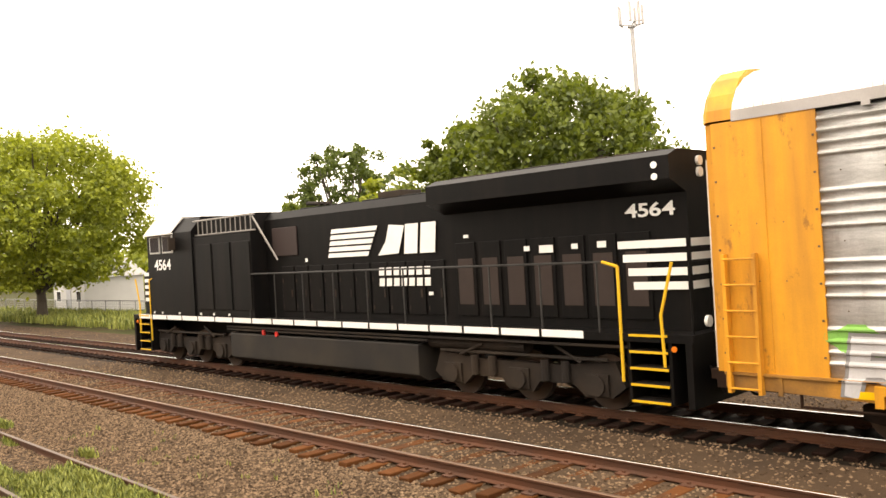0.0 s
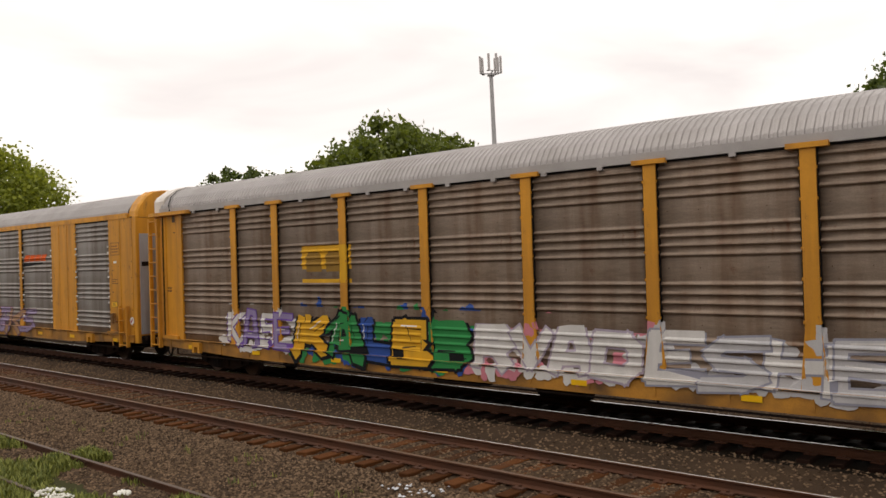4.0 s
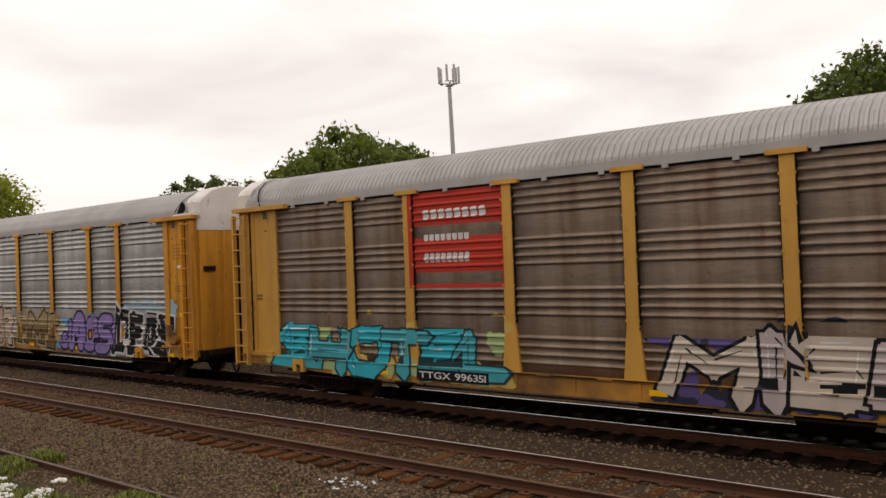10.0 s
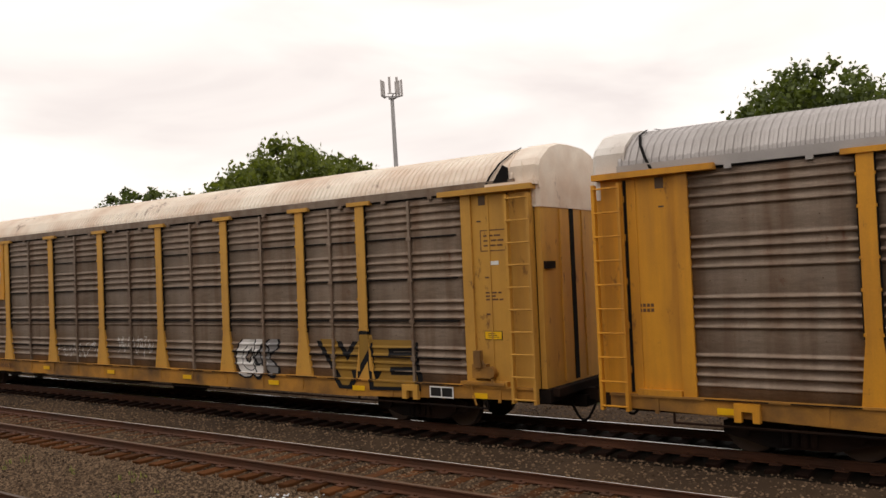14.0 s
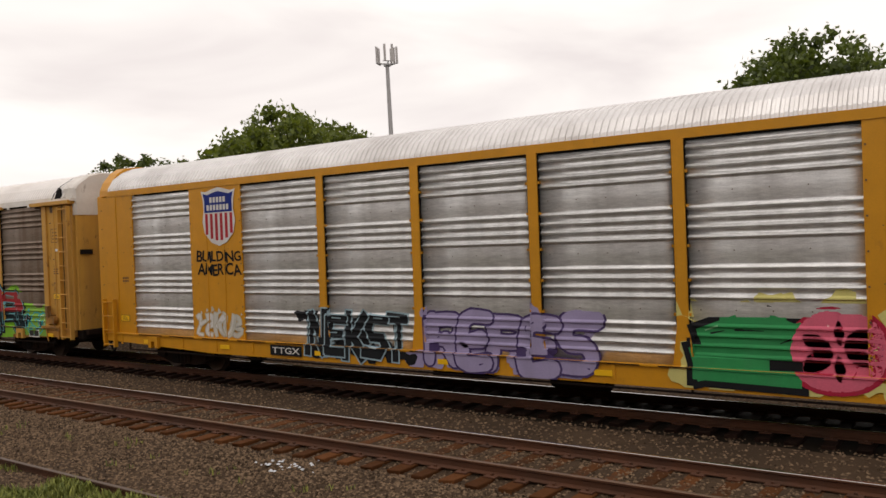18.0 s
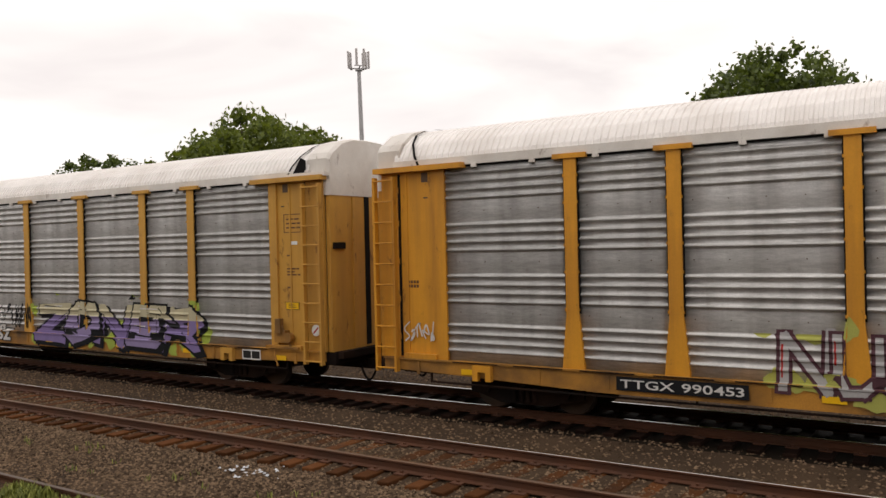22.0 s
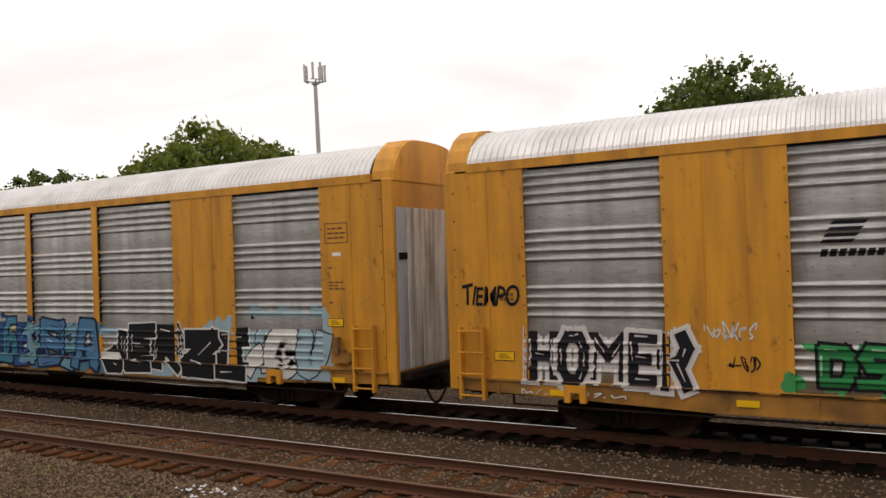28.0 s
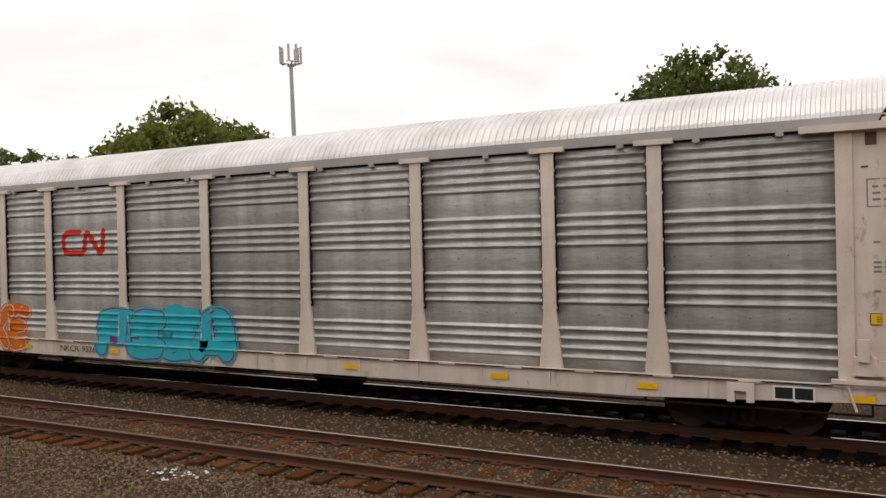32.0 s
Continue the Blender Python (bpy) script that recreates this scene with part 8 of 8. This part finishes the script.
def far_woods(x0, x1, y, height, leaf_mat, label, seed, size=1.0):
    """A band of dense trees a long way behind the car park, too far to tell apart."""
    rng = np.random.default_rng(seed)
    n = 26000
    x = rng.uniform(x0, x1, n)
    top = height * (0.72 + 0.16 * np.sin(x * 0.33) + 0.10 * np.sin(x * 0.87 + 1.0) + 0.08 * np.sin(x * 2.1))
    o = np.stack([x, y + rng.normal(0, 1.2, n), -0.5 + top * rng.uniform(0.0, 1.0, n) ** 0.8], 1)
    a = rng.normal(0, 1, (n, 3))
    a /= np.linalg.norm(a, axis=1)[:, None]
    b = np.cross(a, rng.normal(0, 1, (n, 3)))
    b /= np.linalg.norm(b, axis=1)[:, None]
    sz = size * rng.uniform(0.3, 0.6, n)[:, None]
    v = np.stack([o - a * sz * 0.5, o + b * sz * 0.35, o + a * sz * 0.5, o - b * sz * 0.35], 1).reshape(-1, 3)
    me = bpy.data.meshes.new("far_woods")
    me.from_pydata(v.tolist(), [], np.arange(4 * n).reshape(-1, 4).tolist())
    me.materials.append(leaf_mat)
    return tagged(new("far_woods", me), label, "trees", kind="stuff")


far_woods(-52, 14, 66.0, 7.5, LEAF_DARK, "dense dark green trees far behind the car park", 91)
far_woods(-420, -120, 58.0, 9.0, LEAF_LIGHT, "band of green trees in the distance beyond the shed", 17, 2.4)

# ---------------------------------------------------------------- tower and poles
GALV_POLE = mat("galvanised_pole", (0.36, 0.35, 0.35), 0.5, 0.4)
ANTENNA = mat("antenna_panel", (0.45, 0.42, 0.41), 0.5)


def cell_tower(x, y, top, size):
    tw = new("antenna_tower")
    tw.matrix_world = pose(x, y, -0.5, 0, -1.4, 0)
    tagged(tw, "slender grey antenna pole with panel antennas at its head", "antenna tower")
    h = top + 0.5 - 1.9 * size
    bm = bmesh.new()
    bmesh.ops.create_cone(bm, cap_ends=True, segments=18, radius1=0.30 * size, radius2=0.17 * size, depth=h, matrix=Matrix.Translation((0, 0, h / 2)))
    part("pole", bm, GALV_POLE, tw)
    bm = bmesh.new()
    bmesh.ops.create_cone(bm, cap_ends=True, segments=18, radius1=0.34 * size, radius2=0.34 * size, depth=0.12 * size, matrix=Matrix.Translation((0, 0, h - 0.1 * size)))
    part("collar", bm, GALV_POLE, tw)
    for a, xs in ((200, (-0.5, -0.1, 0.35)), (320, (-0.4, 0.4)), (80, (-0.45, 0.0, 0.45))):
        m = pose(0, 0, h, 0, 0, a) @ Matrix.Scale(size, 4)
        bm = bmesh.new()
        rod(bm, m @ Vector((0, 0, 0.05)), m @ Vector((0.8, 0, 0.15)), 0.06 * size)
        rod(bm, m @ Vector((0.8, -0.55, 0.15)), m @ Vector((0.8, 0.55, 0.15)), 0.05 * size)
        arm = part("arm", bm, GALV_POLE, tw)
        for yy in xs:
            bm = bmesh.new()
            box(bm, 0.82, 0.93, yy * 0.85 - 0.10, yy * 0.85 + 0.10, 0.1, 1.65)
            bmesh.ops.transform(bm, matrix=m, verts=bm.verts)
            part("panel_antenna", bm, ANTENNA, arm)
    return tw


cell_tower(-28.06, 35.2, 14.2, 0.6)


def utility_pole(x, y, top):
    up = new("utility_pole")
    up.location = (x, y, -0.5)
    tagged(up, "wooden utility pole with cross-arms and insulators", "utility pole")
    bm = bmesh.new()
    bmesh.ops.create_cone(bm, cap_ends=True, segments=10, radius1=0.16, radius2=0.11, depth=top + 0.5, matrix=Matrix.Translation((0, 0, (top + 0.5) / 2)))
    part("pole", bm, mat("grey_wood", (0.22, 0.20, 0.18), 0.9), up)
    for z in (top + 0.2, top - 0.35):
        bm = bmesh.new()
        box(bm, -0.75, 0.75, -0.16, -0.1, z, z + 0.1)
        arm = part("cross_arm", bm, mat("grey_wood", (0.22, 0.20, 0.18), 0.9), up)
        for xx in (-0.65, -0.3, 0.3, 0.65):
            bm = bmesh.new()
            rod(bm, (xx, -0.13, z + 0.1), (xx, -0.13, z + 0.24), 0.04, 8)
            part("insulator", bm, CHALK, arm)


utility_pole(-26.2, 27.3, 7.0)

# ---------------------------------------------------------------- car park, fence, sheds
bm = bmesh.new()
sweep(bm, [(27.5, -0.53), (56.0, -0.53), (56.0, -0.60), (27.5, -0.60)], -75, 90)
tagged(part("parking_lot", bm, ASPHALT, None), "pale worn asphalt car park behind the railway", kind="structure")
bm = bmesh.new()
sweep(bm, [(27.2, -0.6), (27.5, -0.6), (27.5, -0.40), (27.2, -0.40)], -75, 90)
tagged(part("kerb", bm, mat("concrete", (0.36, 0.35, 0.33), 0.9), None), "concrete kerb along the car park", kind="structure")


def pipe_fence(x0, x1, y, step, height, label, mesh_lines=0):
    fc = new("fence")
    fc.location = (0, y, -0.5)
    tagged(fc, label, "fence")
    m = mat("fence_pipe", (0.20, 0.20, 0.20), 0.5, 0.5)

    def post_b(bm):
        rod(bm, (0, 0, 0), (0, 0, height), 0.035, 8)
    x = x0
    while x <= x1 + 0.01:
        attach("fence_post", shared(("fence_post", height), post_b, m), fc, pose(x, 0, 0))
        x += step
    bm = bmesh.new()
    rod(bm, (x0, 0, height), (x1, 0, height), 0.03, 8)
    part("top_rail", bm, m, fc)
    if mesh_lines:
        bm = bmesh.new()
        for i in range(mesh_lines):
            rod(bm, (x0, 0, height * (i + 0.5) / mesh_lines), (x1, 0, height * (i + 0.5) / mesh_lines), 0.008, 4)
        xx = x0
        while xx < x1:
            rod(bm, (xx, 0.0, 0.02), (xx, 0.0, height), 0.006, 4)
            xx += 0.35
        part("wire_mesh", bm, m, fc)


pipe_fence(-30, 20, 28.2, 2.8, 1.75, "dark pipe railing along the car park")
pipe_fence(-96, -40, 27.0, 2.6, 1.3, "grey wire fence with pipe posts", 7)

TYRE = mat("tyre_rubber", (0.02, 0.02, 0.02), 0.85)
HUB = mat("wheel_rim", (0.45, 0.45, 0.46), 0.35, 0.8)


def parked_car(x, y, turn, colour, label, tall=1.0, van=False):
    cr = new("parked_car")
    cr.matrix_world = pose(x, y, -0.53, 0, 0, turn)
    tagged(cr, label, "car", "cars in the car park")
    pm = mat("car_paint_%d" % int(colour[0] * 1000 + colour[2] * 100), colour, 0.25, 0.3, vary=0.05, bump=0.0)
    h = 1.48 * tall
    low = [(-2.25, 0.32), (-2.28, 0.62), (-2.15, 0.86), (-1.2, 0.98), (1.45 if not van else 2.1, 1.02), (2.2, 0.92), (2.25, 0.6), (2.2, 0.32)]
    bm = bmesh.new()
    plate(bm, low[::-1], -0.88, 0.88)
    bmesh.ops.bevel(bm, geom=bm.edges[:], offset=0.07, segments=2, affect="EDGES")
    part("body", bm, pm, cr)
    top = [(-1.25, 0.96), (-0.55, h - 0.05), (-0.3, h), (1.0 if not van else 1.9, h), (1.35 if not van else 2.1, h - 0.12), (1.75 if not van else 2.15, 0.98)]
    bm = bmesh.new()
    plate(bm, top[::-1], -0.76, 0.76)
    bmesh.ops.bevel(bm, geom=bm.edges[:], offset=0.06, segments=2, affect="EDGES")
    part("cabin", bm, pm, cr)
    for s in (-1, 1):
        for a, b, c, d in ((-0.95, -0.42, 0.1, 0.1), (0.2, 0.2, 1.0, 1.15)):
            bm = bmesh.new()
            y0 = s * 0.775
            plate(bm, [(a, 1.02), (d, 1.02), (c, h - 0.12), (b, h - 0.12)], min(y0, y0 - s * 0.02), max(y0, y0 - s * 0.02))
            part("side_window", bm, DARK_GLASS, cr)
    for s in (-1, 1):
        for xx in (-1.42, 1.4):
            bm = bmesh.new()
            disc(bm, xx, s * 0.70, s * 0.90, 0.33, 0.33, 20)
            wl_ = part("tyre", bm, TYRE, cr)
            bm = bmesh.new()
            disc(bm, xx, s * 0.90, s * 0.915, 0.33, 0.2, 16)
            part("rim", bm, HUB, wl_)
        bm = bmesh.new()
        box(bm, -2.30, -2.2, s * 0.7 - 0.16, s * 0.7 + 0.16, 0.66, 0.8)
        part("headlight", bm, LAMP_WHITE, cr)
        bm = bmesh.new()
        box(bm, 2.16, 2.27, s * 0.72 - 0.12, s * 0.72 + 0.12, 0.68, 0.86)
        part("tail_light", bm, paint(RED), cr)


parked_car(-8.9, 48.5, 4, (0.66, 0.67, 0.68), "white sport utility car in the car park", 1.18, True)
parked_car(-14.2, 42.5, 92, (0.03, 0.03, 0.035), "black car parked behind the railway", 1.15, True)
parked_car(-2.2, 36.5, 172, (0.5, 0.5, 0.52), "silver car parked near the railing")
parked_car(-3.8, 50.5, 3, (0.7, 0.7, 0.7), "white car in the back row of the car park")
parked_car(0.8, 42.5, 86, (0.35, 0.03, 0.03), "red car parked among others")
parked_car(-20.0, 46.0, 5, (0.2, 0.22, 0.25), "grey car in the back row of the car park")
parked_car(-72.0, 34.0, 10, (0.10, 0.11, 0.13), "dark car behind the wire fence")


def shed(x, y, w, d, h, wall_c, label):
    sh = new("shed")
    sh.location = (x, y, -0.5)
    tagged(sh, label, "building")
    bm = bmesh.new()
    box(bm, -w / 2, w / 2, -d / 2, d / 2, 0, h)
    wl_ = part("wall", bm, mat("shed_wall_%d" % int(100 * wall_c[0]), wall_c, 0.7, scale=1.0), sh)
    bm = bmesh.new()
    plate(bm, [(-w / 2 - 0.3, h), (w / 2 + 0.3, h), (0, h + w * 0.22)], -d / 2 - 0.3, d / 2 + 0.3)
    part("roof", bm, mat("shed_roof", (0.30, 0.29, 0.28), 0.7), sh)
    bm = bmesh.new()
    box(bm, -0.5, 0.5, -d / 2 - 0.04, -d / 2, 0, 2.05)
    part("door", bm, mat("grey_door", (0.34, 0.35, 0.37), 0.5), sh)
    for xx in (-w * 0.32, w * 0.32):
        bm = bmesh.new()
        box(bm, xx - 0.5, xx + 0.5, -d / 2 - 0.03, -d / 2, 1.0, 2.0)
        win = part("window", bm, CHALK, sh)
        bm = bmesh.new()
        box(bm, xx - 0.42, xx + 0.42, -d / 2 - 0.045, -d / 2 - 0.03, 1.08, 1.92)
        part("pane", bm, DARK_GLASS, win)


shed(-80.0, 30.5, 7.0, 5.0, 3.0, (0.55, 0.54, 0.52), "pale grey shed with a low gable roof behind the trees")

# added long wall, out of view behind the bank: keeps low sky off the car sides
bm = bmesh.new()
box(bm, -125, 120, -22.0, -14.0, 1.0, 9.5)
tagged(part("wall_south", bm, mat("sky_blocker_brown", (0.20, 0.13, 0.10), 0.9, scale=0.8), None), "plain brick building behind the bank", kind="structure")


def motions():
    times = [0, 1, 2, 2.5, 3, 3.5, 4, 4.5, 6, 8, 10, 12, 14, 16, 18, 20, 22, 24, 26, 28, 30, 31, 32]
    for k, thing in TRAIN.items():
        walk(thing, [(t, pose(car_place(k, t), TRACK_Y, 0)) for t in times])
    # the wheels roll while their car passes
    for wheel, k, dx, r in WHEELS:
        mid = [t / 10 for t in range(321) if -62 < car_place(k, t / 10) + 13 < 26]
        if not mid:
            continue
        first, last = mid[0], mid[-1]
        x0 = car_place(k, first)
        n = int(abs(car_place(k, last) - x0) / (1.3 * r)) + 2
        spin = [first + (last - first) * i / n for i in range(n + 1)]
        rows = [(t, pose(dx, 0, r, 0, math.degrees((car_place(k, t) - x0) / r), 0)) for t in spin]
        if first > 0:
            rows.insert(0, (0.0, rows[0][1]))
        if last < 32:
            rows.append((32.0, rows[-1][1]))
        walk(wheel, rows)


motions()
